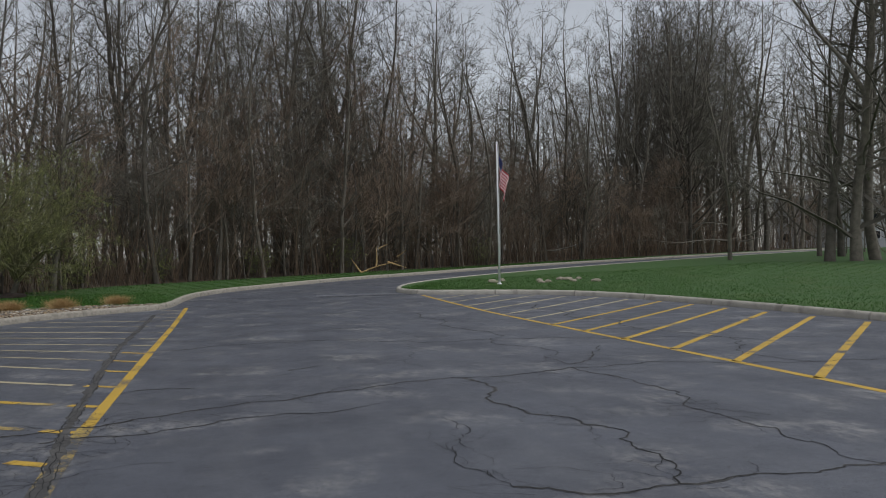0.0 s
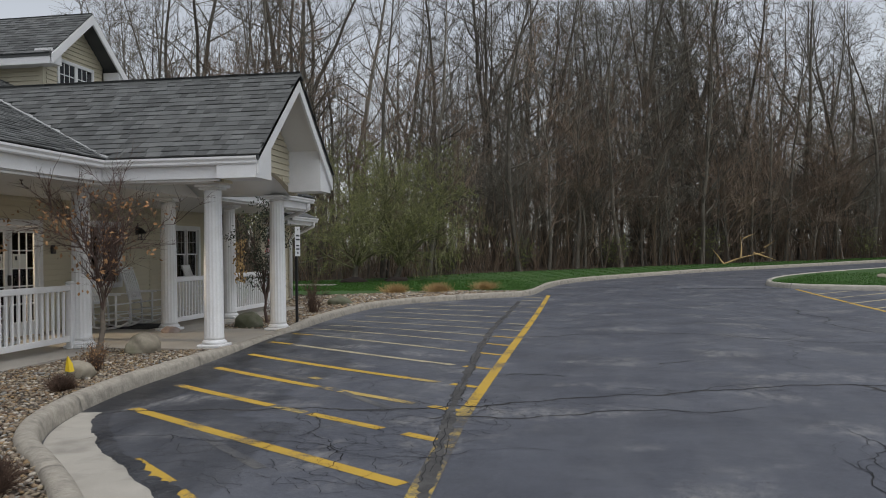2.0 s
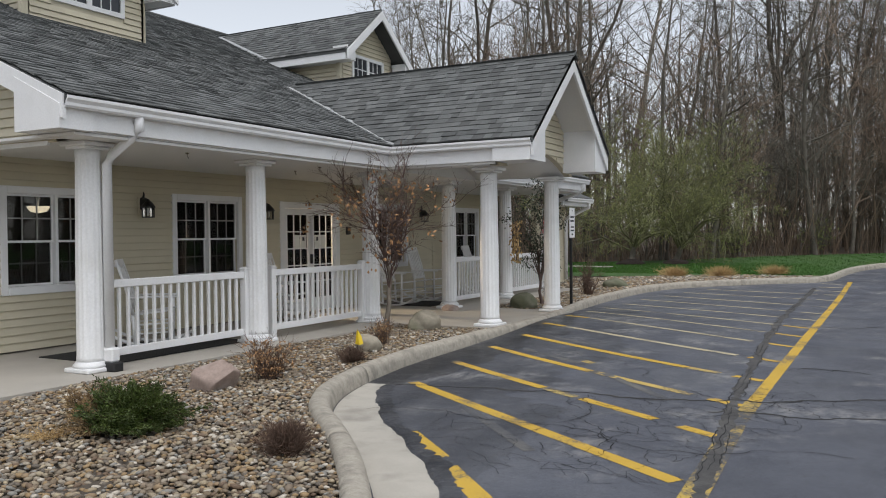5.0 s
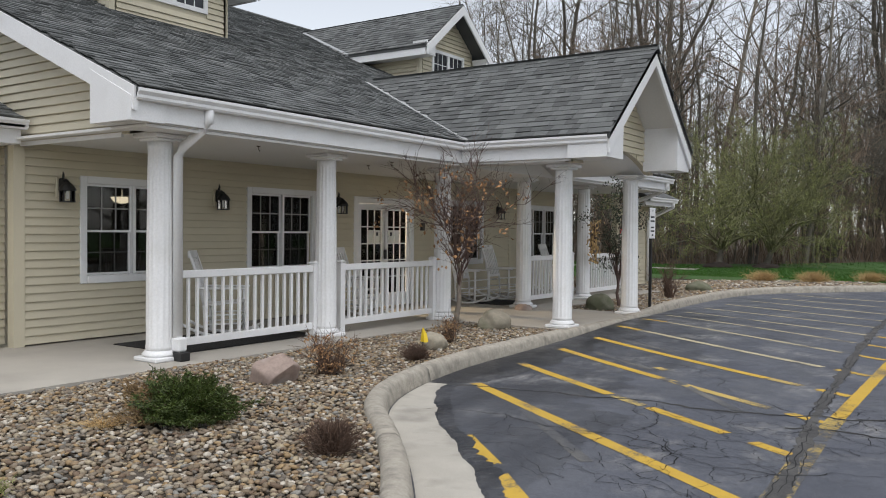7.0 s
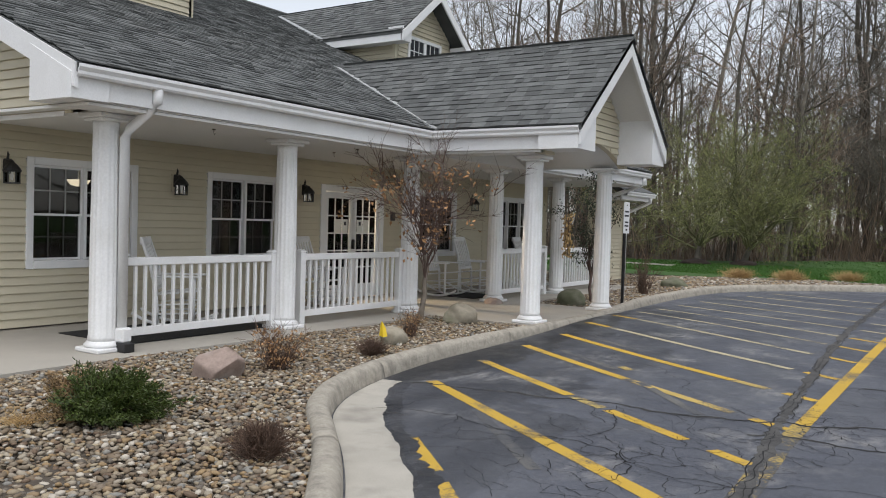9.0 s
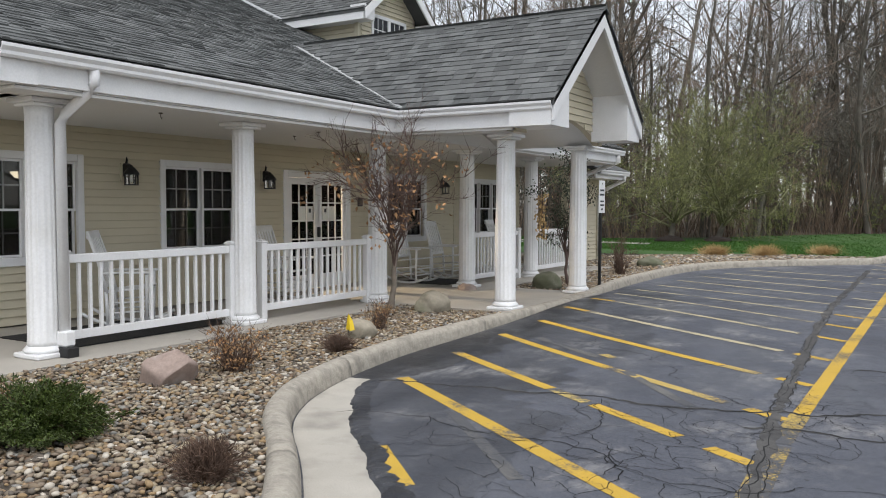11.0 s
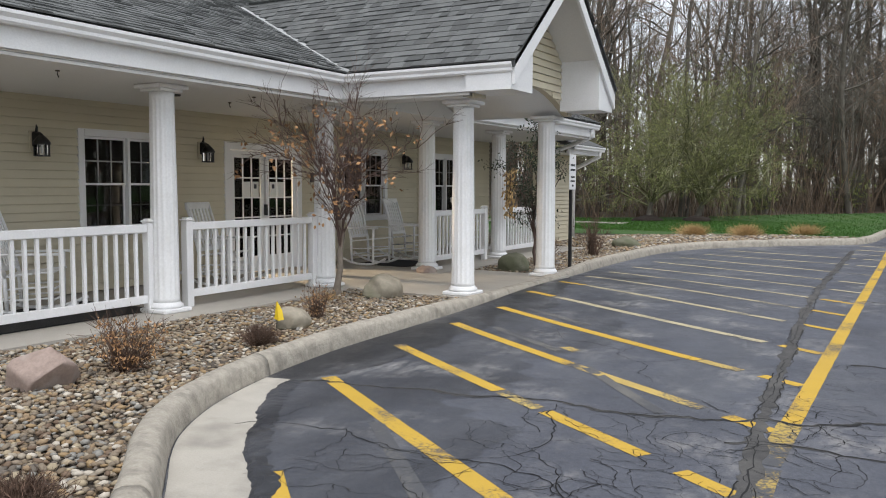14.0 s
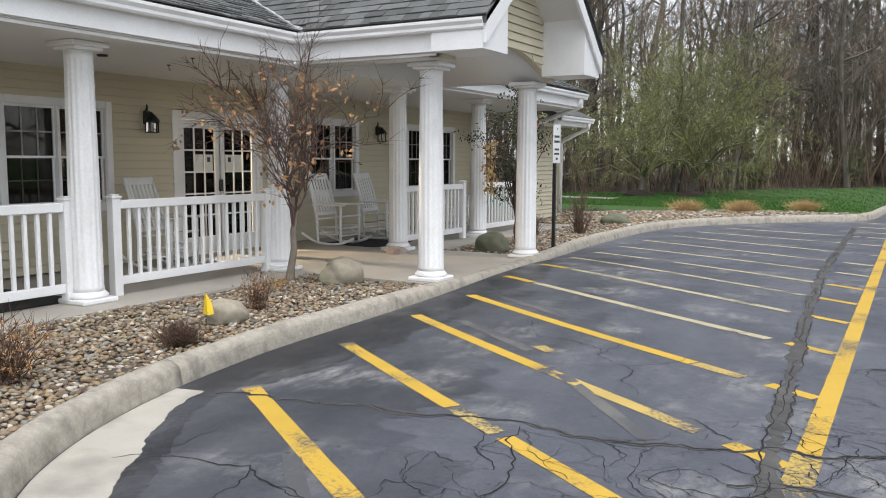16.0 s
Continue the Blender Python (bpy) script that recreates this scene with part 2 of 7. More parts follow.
M_FLASH = shader("valley_flashing", (0.55, 0.56, 0.56), 0.45, metal=0.3, scale=3.0)
M_BLACK = shader("black_metal", (0.016, 0.016, 0.017), 0.5, scale=10.0, bump=0.1)
M_MAT = shader("black_rubber_mat", (0.014, 0.014, 0.015), 0.85, scale=8.0, bump=0.3, bump_scale=120.0)
M_MUNTIN = shader("dull_muntin", (0.3, 0.3, 0.29), 0.5, scale=8.0, amount=0.2)
M_GLASS = glass_material("window_glass", 0.5)
M_LAMP_GLASS = glass_material("lantern_glass", 0.9)
# indoor darkness is put into these two colours, so the windows read black
M_ROOM = shader("darkened_room_wall", (0.12, 0.1, 0.075), 0.9, scale=1.0)
M_DARK_GREY = shader("dark_grey_matte", (0.06, 0.058, 0.055), 0.9, scale=4.0)
M_PAPER = shader("paper_notice", (0.75, 0.75, 0.72), 0.8, scale=5.0, amount=0.2)
M_INK = shader("dark_ink", (0.05, 0.05, 0.06), 0.8, scale=20.0)
M_BARK = shader("grey_bark", (0.18, 0.16, 0.132), 0.95, var=(0.075, 0.066, 0.053), scale=3.0, amount=0.7, fine=22.0, bump=0.6, bump_scale=18.0, random_tint=0.42)
M_TWIG = shader("bare_twigs", (0.165, 0.15, 0.122), 0.95, var=(0.1, 0.09, 0.074), scale=0.6, amount=0.6, random_tint=0.35)
M_TWIG_RED = shader("russet_twigs", (0.23, 0.17, 0.125), 0.95, var=(0.15, 0.112, 0.084), scale=0.5, amount=0.7, random_tint=0.3)
M_BRUSH = shader("undergrowth_stems", (0.22, 0.155, 0.105), 0.95, var=(0.15, 0.115, 0.085), scale=0.25, amount=0.8, island_tint=0.4)
M_MAPLE = shader("smooth_grey_bark", (0.24, 0.205, 0.165), 0.85, var=(0.13, 0.105, 0.085), scale=8.0, bump=0.3, bump_scale=30.0)
M_MAPLE_TWIG = shader("reddish_twigs", (0.12, 0.078, 0.064), 0.85, scale=6.0)
M_DRY_LEAF = shader("dry_leaves", (0.46, 0.27, 0.13), 0.8, var=(0.32, 0.17, 0.08), scale=5.0, island_tint=0.4)
M_BUD_TWIG = shader("olive_twigs", (0.17, 0.165, 0.085), 0.9, scale=2.0)
M_BUD = shader("spring_buds", (0.275, 0.3, 0.1), 0.75, var=(0.2, 0.22, 0.07), scale=1.0, island_tint=0.35)
M_DARK_LEAF = shader("dark_green_leaves", (0.03, 0.05, 0.022), 0.6, var=(0.045, 0.05, 0.03), scale=3.0, island_tint=0.4)
M_NEEDLE = shader("juniper_needles", (0.065, 0.095, 0.012), 0.65, var=(0.016, 0.03, 0.007), scale=7.0, island_tint=0.4)
M_NEEDLE_DRY = shader("browned_needles", (0.2, 0.12, 0.055), 0.8, var=(0.13, 0.1, 0.04), scale=6.0, island_tint=0.4)
M_DRY_STEM = shader("dry_stems", (0.13, 0.08, 0.055), 0.9, var=(0.07, 0.045, 0.034), scale=9.0, island_tint=0.4)
M_STRAW = shader("straw", (0.5, 0.34, 0.155), 0.85, var=(0.35, 0.24, 0.11), scale=4.0, island_tint=0.35)
M_MULCH = shader("dark_mulch", (0.032, 0.022, 0.017), 0.95, scale=8.0, bump=0.8, bump_scale=30.0)
M_ROCK = shader("fieldstone", (0.36, 0.32, 0.25), 0.85, var=(0.24, 0.215, 0.165), scale=5.0, amount=0.7, fine=30.0, bump=0.5, bump_scale=18.0,
                stain=(0.13, 0.15, 0.07), stain_scale=2.0, stain_amount=0.5)
M_ROCK_PINK = shader("pink_granite", (0.37, 0.285, 0.245), 0.9, var=(0.23, 0.175, 0.15), scale=6.0, amount=0.7, fine=40.0, bump=1.0, bump_scale=14.0, stain=(0.46, 0.41, 0.37), stain_scale=5.0, stain_amount=0.5)
M_ROCK_DARK = shader("dark_fieldstone", (0.17, 0.165, 0.12), 0.85, var=(0.1, 0.11, 0.06), scale=5.0, amount=0.7, fine=30.0, bump=0.5)
M_FLAG_YELLOW = shader("yellow_plastic", (0.8, 0.56, 0.02), 0.5, scale=8.0, amount=0.2)
M_RED = shader("red_cloth", (0.6, 0.045, 0.055), 0.8, scale=6.0)
M_CLOTH_WHITE = shader("white_cloth", (0.78, 0.76, 0.75), 0.8, scale=6.0)
M_BLUE = shader("blue_cloth", (0.03, 0.04, 0.13), 0.8, scale=6.0)
M_HOUSE = shader("white_house_siding", (0.5, 0.51, 0.52), 0.7, scale=0.5)
M_DARKPANE = shader("dark_window_pane", (0.03, 0.033, 0.04), 0.1, scale=1.0)
M_GLOW = bpy.data.materials.new("lit_lamp_shade")
M_GLOW.use_nodes = True
M_GLOW.node_tree.nodes["Principled BSDF"].inputs["Emission Color"].default_value = (1.0, 0.86, 0.6, 1)
M_GLOW.node_tree.nodes["Principled BSDF"].inputs["Emission Strength"].default_value = 2.2


# ---- building blocks ----
def mesh(name, verts, faces, material, smooth=False):
    me = bpy.data.meshes.new(name)
    me.from_pydata([tuple(v) for v in verts], [], faces)
    me.materials.append(material)
    if smooth:
        me.polygons.foreach_set("use_smooth", [True] * len(me.polygons))
    me.update()
    return me


def child(ob, parent, label=""):
    ob.parent = parent
    ob.matrix_parent_inverse = Matrix()
    if label:
        ob["label"] = label
    return ob


def part(name, bm, material, parent, label="", smooth=False):
    me = bpy.data.meshes.new(name)
    bmesh.ops.recalc_face_normals(bm, faces=bm.faces)
    bm.to_mesh(me)
    bm.free()
    me.materials.append(material)
    if smooth:
        me.polygons.foreach_set("use_smooth", [True] * len(me.polygons))
    ob = new(name, me)
    return child(ob, parent, label) if parent else ob


def thing(name, label, category, group="", at=(0, 0, 0), turn=0, kind=""):
    ob = new(name)
    ob.matrix_basis = pose(*at, 0, 0, turn)
    return tagged(ob, label, category, group, kind)


def box(bm, x0, x1, y0, y1, z0, z1, bevel=0.0):
    m = Matrix.LocRotScale(((x0 + x1) / 2, (y0 + y1) / 2, (z0 + z1) / 2), None, (abs(x1 - x0), abs(y1 - y0), abs(z1 - z0)))
    r = bmesh.ops.create_cube(bm, size=1, matrix=m)
    if bevel:
        edges = list({e for v in r["verts"] for e in v.link_edges})
        bmesh.ops.bevel(bm, geom=edges, offset=bevel, segments=1, affect="EDGES")
    return bm


def boxes(*rows, bevel=0.0):
    bm = bmesh.new()
    for r in rows:
        box(bm, *r, bevel=bevel)
    return bm


def prism(bm, profile, a, b):
    """A closed outline, given as points about the axis, run from a(u, v) to b(u, v)."""
    one = [bm.verts.new(a(u, v)) for u, v in profile]
    two = [bm.verts.new(b(u, v)) for u, v in profile]
    k = len(profile)
    bm.faces.new(one)
    bm.faces.new(two[::-1])
    for i in range(k):
        bm.faces.new((one[i], two[i], two[(i + 1) % k], one[(i + 1) % k]))
    return bm


def lathe(bm, rows, sides=20, x=0.0, y=0.0, flute=0, depth=0.0):
    """A turned or fluted upright: rows of (radius, height, fluted)."""
    rings = []
    for r, z, f in rows:
        ring = []
        for i in range(sides):
            a = 2 * math.pi * i / sides
            q = r - (depth * (0.5 - 0.5 * math.cos(flute * a)) if f else 0)
            ring.append(bm.verts.new((x + q * math.cos(a), y + q * math.sin(a), z)))
        rings.append(ring)
    for a, b in zip(rings, rings[1:]):
        for i in range(sides):
            bm.faces.new((a[i], a[(i + 1) % sides], b[(i + 1) % sides], b[i]))
    bm.faces.new(rings[0][::-1])
    bm.faces.new(rings[-1])
    return bm


def tube(V, F, pts, radii, sides=4):
    """Adds a tapered tube along pts to the lists V and F."""
    base = len(V)
    k = len(pts)
    for i, (p, r) in enumerate(zip(pts, radii)):
        d = Vector(pts[min(i + 1, k - 1)]) - Vector(pts[max(i - 1, 0)])
        if d.length < 1e-6:
            d = Vector((0, 0, 1))
        d.normalize()
        u = d.orthogonal().normalized()
        w = d.cross(u)
        for j in range(sides):
            a = 2 * math.pi * j / sides
            V.append(tuple(Vector(p) + (u * math.cos(a) + w * math.sin(a)) * r))
    for i in range(k - 1):
        for j in range(sides):
            a, b = base + i * sides + j, base + i * sides + (j + 1) % sides
            F.append((a, b, b + sides, a + sides))
    return V, F


def tube_part(name, pts, radii, material, parent, sides=8, label=""):
    V, F = [], []
    r = radii if isinstance(radii, (list, tuple)) else [radii] * len(pts)
    tube(V, F, pts, r, sides)
    F.append(tuple(range(sides))[::-1])
    F.append(tuple(range(len(V) - sides, len(V))))
    ob = new(name, mesh(name, V, F, material, sides > 5))
    return child(ob, parent, label) if parent else ob


# ---- the lie of the land ----
def land(x, y):
    """Height of the paving: level by the camera, a low hump at the entrance, a gentle rise towards the woods."""
    r = max(0.0, y - 11.0)
    rise = 0.02 * r * r / (r + 4.0)
    rise = rise / math.sqrt(1.0 + (rise / 1.7) ** 2)
    hump = 0.12 * math.exp(-((y - 4.5) / 3.2) ** 2) * max(0.0, min(1.0, (7.0 - x) / 4.0))
    return -0.13 + rise + hump


def resample(pts, step):
    out = [Vector((*p, 0)) for p in pts[:1]]
    for a, b in zip(pts, pts[1:]):
        a, b = Vector((*a, 0)), Vector((*b, 0))
        k = max(1, int((b - a).length / step))
        out += [a.lerp(b, (i + 1) / k) for i in range(k)]
    return out


def smooth_line(pts, step=0.25, turns=3):
    """A polyline rounded by corner cutting."""
    p = [Vector((*q, 0)) for q in pts]
    for _ in range(turns):
        q = [p[0]]
        for a, b in zip(p, p[1:]):
            q += [a.lerp(b, 0.25), a.lerp(b, 0.75)]
        p = q + [p[-1]]
    return resample([(v.x, v.y) for v in p], step)


def sheet(name, left, right, columns, lift, material, smooth=True):
    """A draped sheet between two lines of the same number of points."""
    V, F = [], []
    for a, b in zip(left, right):
        for j in range(columns + 1):
            p = Vector((*a[:2], 0)).lerp(Vector((*b[:2], 0)), j / columns)
            V.append((p.x, p.y, land(p.x, p.y) + lift))
    w = columns + 1
    for i in range(len(left) - 1):
        for j in range(columns):
            q = i * w + j
            F.append((q, q + 1, q + w + 1, q + w))
    return new(name, mesh(name, V, F, material, smooth))

# ---- ground, road, kerbs ----
KERB_LEFT = [(6.45, -60), (6.45, -9), (6.35, -7.2), (5.95, -5.75), (5.0, -4.42), (4.25, -3.56), (3.6, -2.95), (3.27, -2.45), (3.05, -1.95), (2.88, -1.37), (2.76, -0.7),
             (2.68, 0.0), (2.69, 0.8), (2.7, 1.7), (2.72, 2.7), (2.62, 4.2), (2.45, 6.5), (2.3, 7.5), (2.1, 9.0), (2.02, 11.0), (2.1, 12.8), (2.5, 14.2), (3.43, 15.4), (4.71, 16.6),
             (5.95, 17.4), (6.3, 18.6), (6.4, 20.3), (6.73, 23.1), (7.84, 25.75), (10.27, 28.75), (13.34, 32.6), (18.6, 37.0), (26.6, 44.6), (40, 54.5), (75, 80), (140, 126)]
ISLAND = [(21.3, -60), (21.3, -10), (21.3, 9.6), (21.3, 11.5), (20.9, 14.0), (20.1, 16.6), (18.6, 18.6), (16.6, 19.6), (14.9, 20.4), (14.2, 21.6), (14.3, 23.2), (15.2, 25.6), (17.0, 28.2),
          (19.5, 31.0), (23.5, 34.6), (31.5, 41.8), (43, 50.5), (77, 75), (142, 120)]
kerb_left = smooth_line(KERB_LEFT, 0.35)
kerb_right = smooth_line(ISLAND, 0.35)


def along(line, k):
    """k points spread evenly along a line."""
    d = [0.0]
    for a, b in zip(line, line[1:]):
        d.append(d[-1] + (b - a).length)
    out, i = [], 0
    for s in range(k):
        t = d[-1] * s / (k - 1)
        while i < len(d) - 2 and d[i + 1] < t:
            i += 1
        f = (t - d[i]) / max(1e-6, d[i + 1] - d[i])
        out.append(line[i].lerp(line[i + 1], f))
    return out


def split_at(line, y):
    i = next(j for j, p in enumerate(line) if p.y >= y)
    return line[:i + 1], line[i:]


def ground_height(x, y):
    """The base sheet lies under the paving and lawns and rises to the forest floor."""
    edge = max(0.0, min(1.0, (y - (27.0 + 0.72 * max(0.0, x - 2.0))) / 4.0))
    return land(x, y) - 0.28 + 0.36 * edge


gx = sorted(set([-600, -300, -150, -90] + [-60 + 2 * i for i in range(91)] + [160, 220, 320, 500, 800]))
gy = sorted(set([-600, -300, -120, -70] + [-40 + 2 * i for i in range(91)] + [180, 260, 400, 600, 900]))
V = [(x, y, ground_height(x, y) + (0.05 * math.sin(x * 0.7) * math.cos(y * 0.6) if y > 30 else 0)) for y in gy for x in gx]
F = [(j * len(gx) + i, j * len(gx) + i + 1, (j + 1) * len(gx) + i + 1, (j + 1) * len(gx) + i) for j in range(len(gy) - 1) for i in range(len(gx) - 1)]
ground = tagged(new("ground", mesh("ground", V, F, M_FOREST, True)), "brown leaf litter and bare soil under the woods", "ground", kind="structure")

la, lb = split_at(kerb_left, 20.3)
ra, rb = split_at(kerb_right, 21.0)
L = along(la, 110) + along(lb, 90)[1:]
R = along(ra, 110) + along(rb, 90)[1:]
# each row of the road runs straight across at the height of its left point where the sides are parallel
L2, R2 = [], []
for y in [-60, -45, -30, -20, -14] + [-10 + 0.3 * i for i in range(104)]:
    def cross(line):
        best = None
        for a, b in zip(line, line[1:]):
            if (a.y - y) * (b.y - y) <= 0 and a.y != b.y:
                best = a.lerp(b, (y - a.y) / (b.y - a.y))
                break
        return best
    p, q = cross(kerb_left), cross(ra)
    if p and q:
        L2.append(p)
        R2.append(q)
start_left = [p for p in kerb_left if p.y > L2[-1].y + 0.05]
start_right = [p for p in kerb_right if p.y > 21.0 or p.y > R2[-1].y]
start_right = kerb_right[next(i for i, p in enumerate(kerb_right) if (p - R2[-1]).length < 0.5):]
road = sheet("road", L2 + along(start_left, 90), R2 + along(start_right, 90), 44, 0.0, M_ASPHALT)
tagged(road, "dark sealed asphalt drive with cracks and pale scuffs", "road", kind="structure")


def kerb(name, line, side, label, top=0.17, width=0.2, joints=3.0, material=None):
    """Rounded concrete kerb stones, butted along a line; side is +1 when the raised body lies left of the line."""
    whole = tagged(new(name), label, "kerb", kind="structure")
    prof = [(0.0, -0.12), (0.0, 0.01), (0.012, top * 0.5), (0.022, top * 0.72), (0.04, top * 0.87), (0.07, top * 0.965), (0.11, top), (width - 0.05, top - 0.004), (width - 0.02, top - 0.02), (width, top - 0.05), (width, -0.12)]
    line = along(line, int(sum((b - a).length for a, b in zip(line, line[1:])) / 0.09))
    n = max(2, int(joints / 0.09))
    k = 0
    while k < len(line) - 1:
        run = line[k:k + n + 1]
        if len(run) < 2:
            break
        Vk, Fk = [], []
        for i, p in enumerate(run):
            g = k + i
            d = (line[min(g + 1, len(line) - 1)] - line[max(g - 1, 0)]).normalized()
            nrm = Vector((-d.y, d.x, 0)) * side
            q0 = p + (d * 0.004 if i == 0 else d * -0.004 if i == len(run) - 1 else Vector())
            for u, v in prof:
                w = q0 + nrm * u
                low = 1.0 - 0.72 * math.exp(-((w.y - 4.6) / 2.3) ** 2) if abs(w.x - 2.3) < 1.5 else 1.0
                rough = 0.006 * noise.noise(w * 2.6 + Vector((0, 0, v * 9))) + 0.009 * min(0.0, noise.noise(w * 9 + Vector((0, 0, v * 30))) + 0.12)
                w = w + nrm * (-rough if u < 0.05 else 0.0)
                Vk.append((w.x, w.y, land(w.x, w.y) + (v * low + (rough if u > 0.03 else 0.0) if v > 0 else v)))
        m = len(prof)
        for i in range(len(run) - 1):
            for j in range(m - 1):
                a = i * m + j
                Fk.append((a, a + 1, a + m + 1, a + m) if side < 0 else (a, a + m, a + m + 1, a + 1))
        Fk += [tuple(range(m)), tuple(range((len(run) - 1) * m, len(run) * m))[::-1]]
        child(new("kerb_stone", mesh("kerb_stone", Vk, Fk, material or M_CONCRETE, True)), whole)
        k += n
    return whole


kerb("kerb_1", [p for p in kerb_left if -45 < p.y < 90], 1, "weathered grey concrete kerb with rounded top")
kerb("kerb_2", [p for p in kerb_right if -45 < p.y < 88], -1, "pale concrete kerb round the lawn island", material=M_PAN)

# gutter pan where the kerb swings out
pan_in = along([p for p in kerb_left if -5.2 < p.y < -1.25], 110)
pan_out = []
for i, p in enumerate(pan_in):
    d = (pan_in[min(i + 1, len(pan_in) - 1)] - pan_in[max(i - 1, 0)]).normalized()
    f = i / (len(pan_in) - 1)
    ragged = 0.05 * noise.noise(Vector((f * 11.5, 0, 0))) + 0.014 * noise.noise(Vector((f * 40, 3, 0))) + 0.006 * noise.noise(Vector((f * 110, 7, 0)))
    pan_out.append(p + Vector((d.y, -d.x, 0)) * (0.46 + ragged - 0.22 * max(0, f - 0.73) / 0.27))
pan = tagged(sheet("gutter_pan", [p + (pan_in[i] - pan_out[i]).normalized() * -0.012 for i, p in enumerate(pan_in)], pan_out, 6, 0.003, M_PAN),
             "pale stained concrete gutter pan along the kerb", "gutter pan", kind="structure")
# broken asphalt lip that has crept over the pan
Vl, Fl = [], []
rl = random.Random(12)
for i, p in enumerate(pan_out):
    out = (p - pan_in[i]).normalized()
    w = 0.05 + 0.03 * noise.noise(p * 5) + rl.uniform(-0.012, 0.012)
    for u, h in ((-0.02 - w * 0.5, 0.0035), (-w * 0.35, 0.012 + rl.uniform(-0.004, 0.006)), (w * 0.4, 0.013 + rl.uniform(-0.003, 0.005)), (w * 1.1 + 0.02 + rl.uniform(0, 0.05), 0.0025)):
        q = p + out * u
        Vl.append((q.x, q.y, land(q.x, q.y) + h))
for i in range(len(pan_out) - 1):
    Fl += [(4 * i + j, 4 * i + j + 1, 4 * i + j + 5, 4 * i + j + 4) for j in range(3)]
tagged(new("asphalt_lip", mesh("asphalt_lip", Vl, Fl, M_SEALER)), "black crumbling asphalt lip over the gutter pan", "asphalt edge", kind="structure")
# sealer brushed along the kerb: a broad old coat, a narrower fresh one on it
def sealer(name, y0, y1, reach, lift, material, label, phase):
    line = along([p for p in kerb_left if y0 < p.y < y1], 220)
    outer = []
    for i, p in enumerate(line):
        d = (line[min(i + 1, 219)] - line[max(i - 1, 0)]).normalized()
        f = i / 219
        w = reach * min(1.0, f * 6, (1 - f) * 3) ** 0.7
        outer.append(p + Vector((d.y, -d.x, 0)) * max(0.03, w * (1 + 0.35 * noise.noise(Vector((f * 9, phase, 0))) + 0.12 * noise.noise(Vector((f * 50, phase, 0))) + 0.05 * noise.noise(Vector((f * 160, phase, 0))))))
    return tagged(sheet(name, [p + (q - p).normalized() * 0.004 for p, q in zip(line, outer)], outer, 10, lift, material), label, "sealer", kind="structure")


sealer("sealer_1", -4.9, 9.0, 1.9, 0.0008, M_SEALER_OLD, "worn blue-black sealer coat beside the kerb", 2.0)
sealer("sealer_2", -1.9, 6.4, 0.7, 0.0015, M_SEALER, "fresh black sealer brushed along the kerb", 6.0)


def kerb_x(y):
    for a, b in zip(kerb_left, kerb_left[1:]):
        if a.y <= y <= b.y:
            return a.x + (b.x - a.x) * (y - a.y) / max(1e-6, b.y - a.y)
    return 6.4


# painted stripes
def stripe(name, p, q, w, material, parent, lift=0.0025, skew=0.0):
    p, q = Vector((*p, 0)), Vector((*q, 0))
    d = (q - p).normalized()
    nrm = Vector((-d.y, d.x, 0)) * w / 2
    n = max(2, int((q - p).length / 0.25))
    Vs, Fs = [], []
    for i in range(n + 1):
        c = p.lerp(q, i / n)
        for s in (-1, 1):
            v = c + nrm * s * (1 + 0.025 * math.sin(i * 2.7 + s)) + d * (skew * s)
            Vs.append((v.x, v.y, land(v.x, v.y) + lift))
    for i in range(n):
        Fs.append((2 * i, 2 * i + 2, 2 * i + 3, 2 * i + 1))
    return child(new(name, mesh(name, Vs, Fs, material)), parent)


marks = tagged(new("road_marking"), "worn yellow hatching along the entrance kerb", "road marking", kind="structure")
stripe("edge_line", (6.69, -0.55), (6.70, 17.9), 0.125, M_YELLOW, marks)
stripe("edge_line", (6.69, -1.5), (6.69, -0.57), 0.15, M_BROKEN, marks)
stripe("edge_line", (6.82, -4.6), (6.69, -1.55), 0.17, M_BROKEN, marks)
stripe("edge_line", (6.72, -7.2), (6.74, -4.8), 0.11, M_WORN, marks)
lefts = [-1.05, 0.32, 1.55, 2.68, 4.03, 5.4, 6.63, 7.85, 9.25, 10.7, 12.0, 13.1, 14.3]
rights = [-3.38, -2.06, -0.8, 0.6, 2.02, 3.45, 4.65, 5.85, 7.2, 8.55, 10.1, 11.9, 13.4]
xs = [3.3, 3.08, 3.0, 3.0, 2.78, 2.68, 2.64, 2.6, 2.58, 2.6, 2.82, 3.05, 3.4]
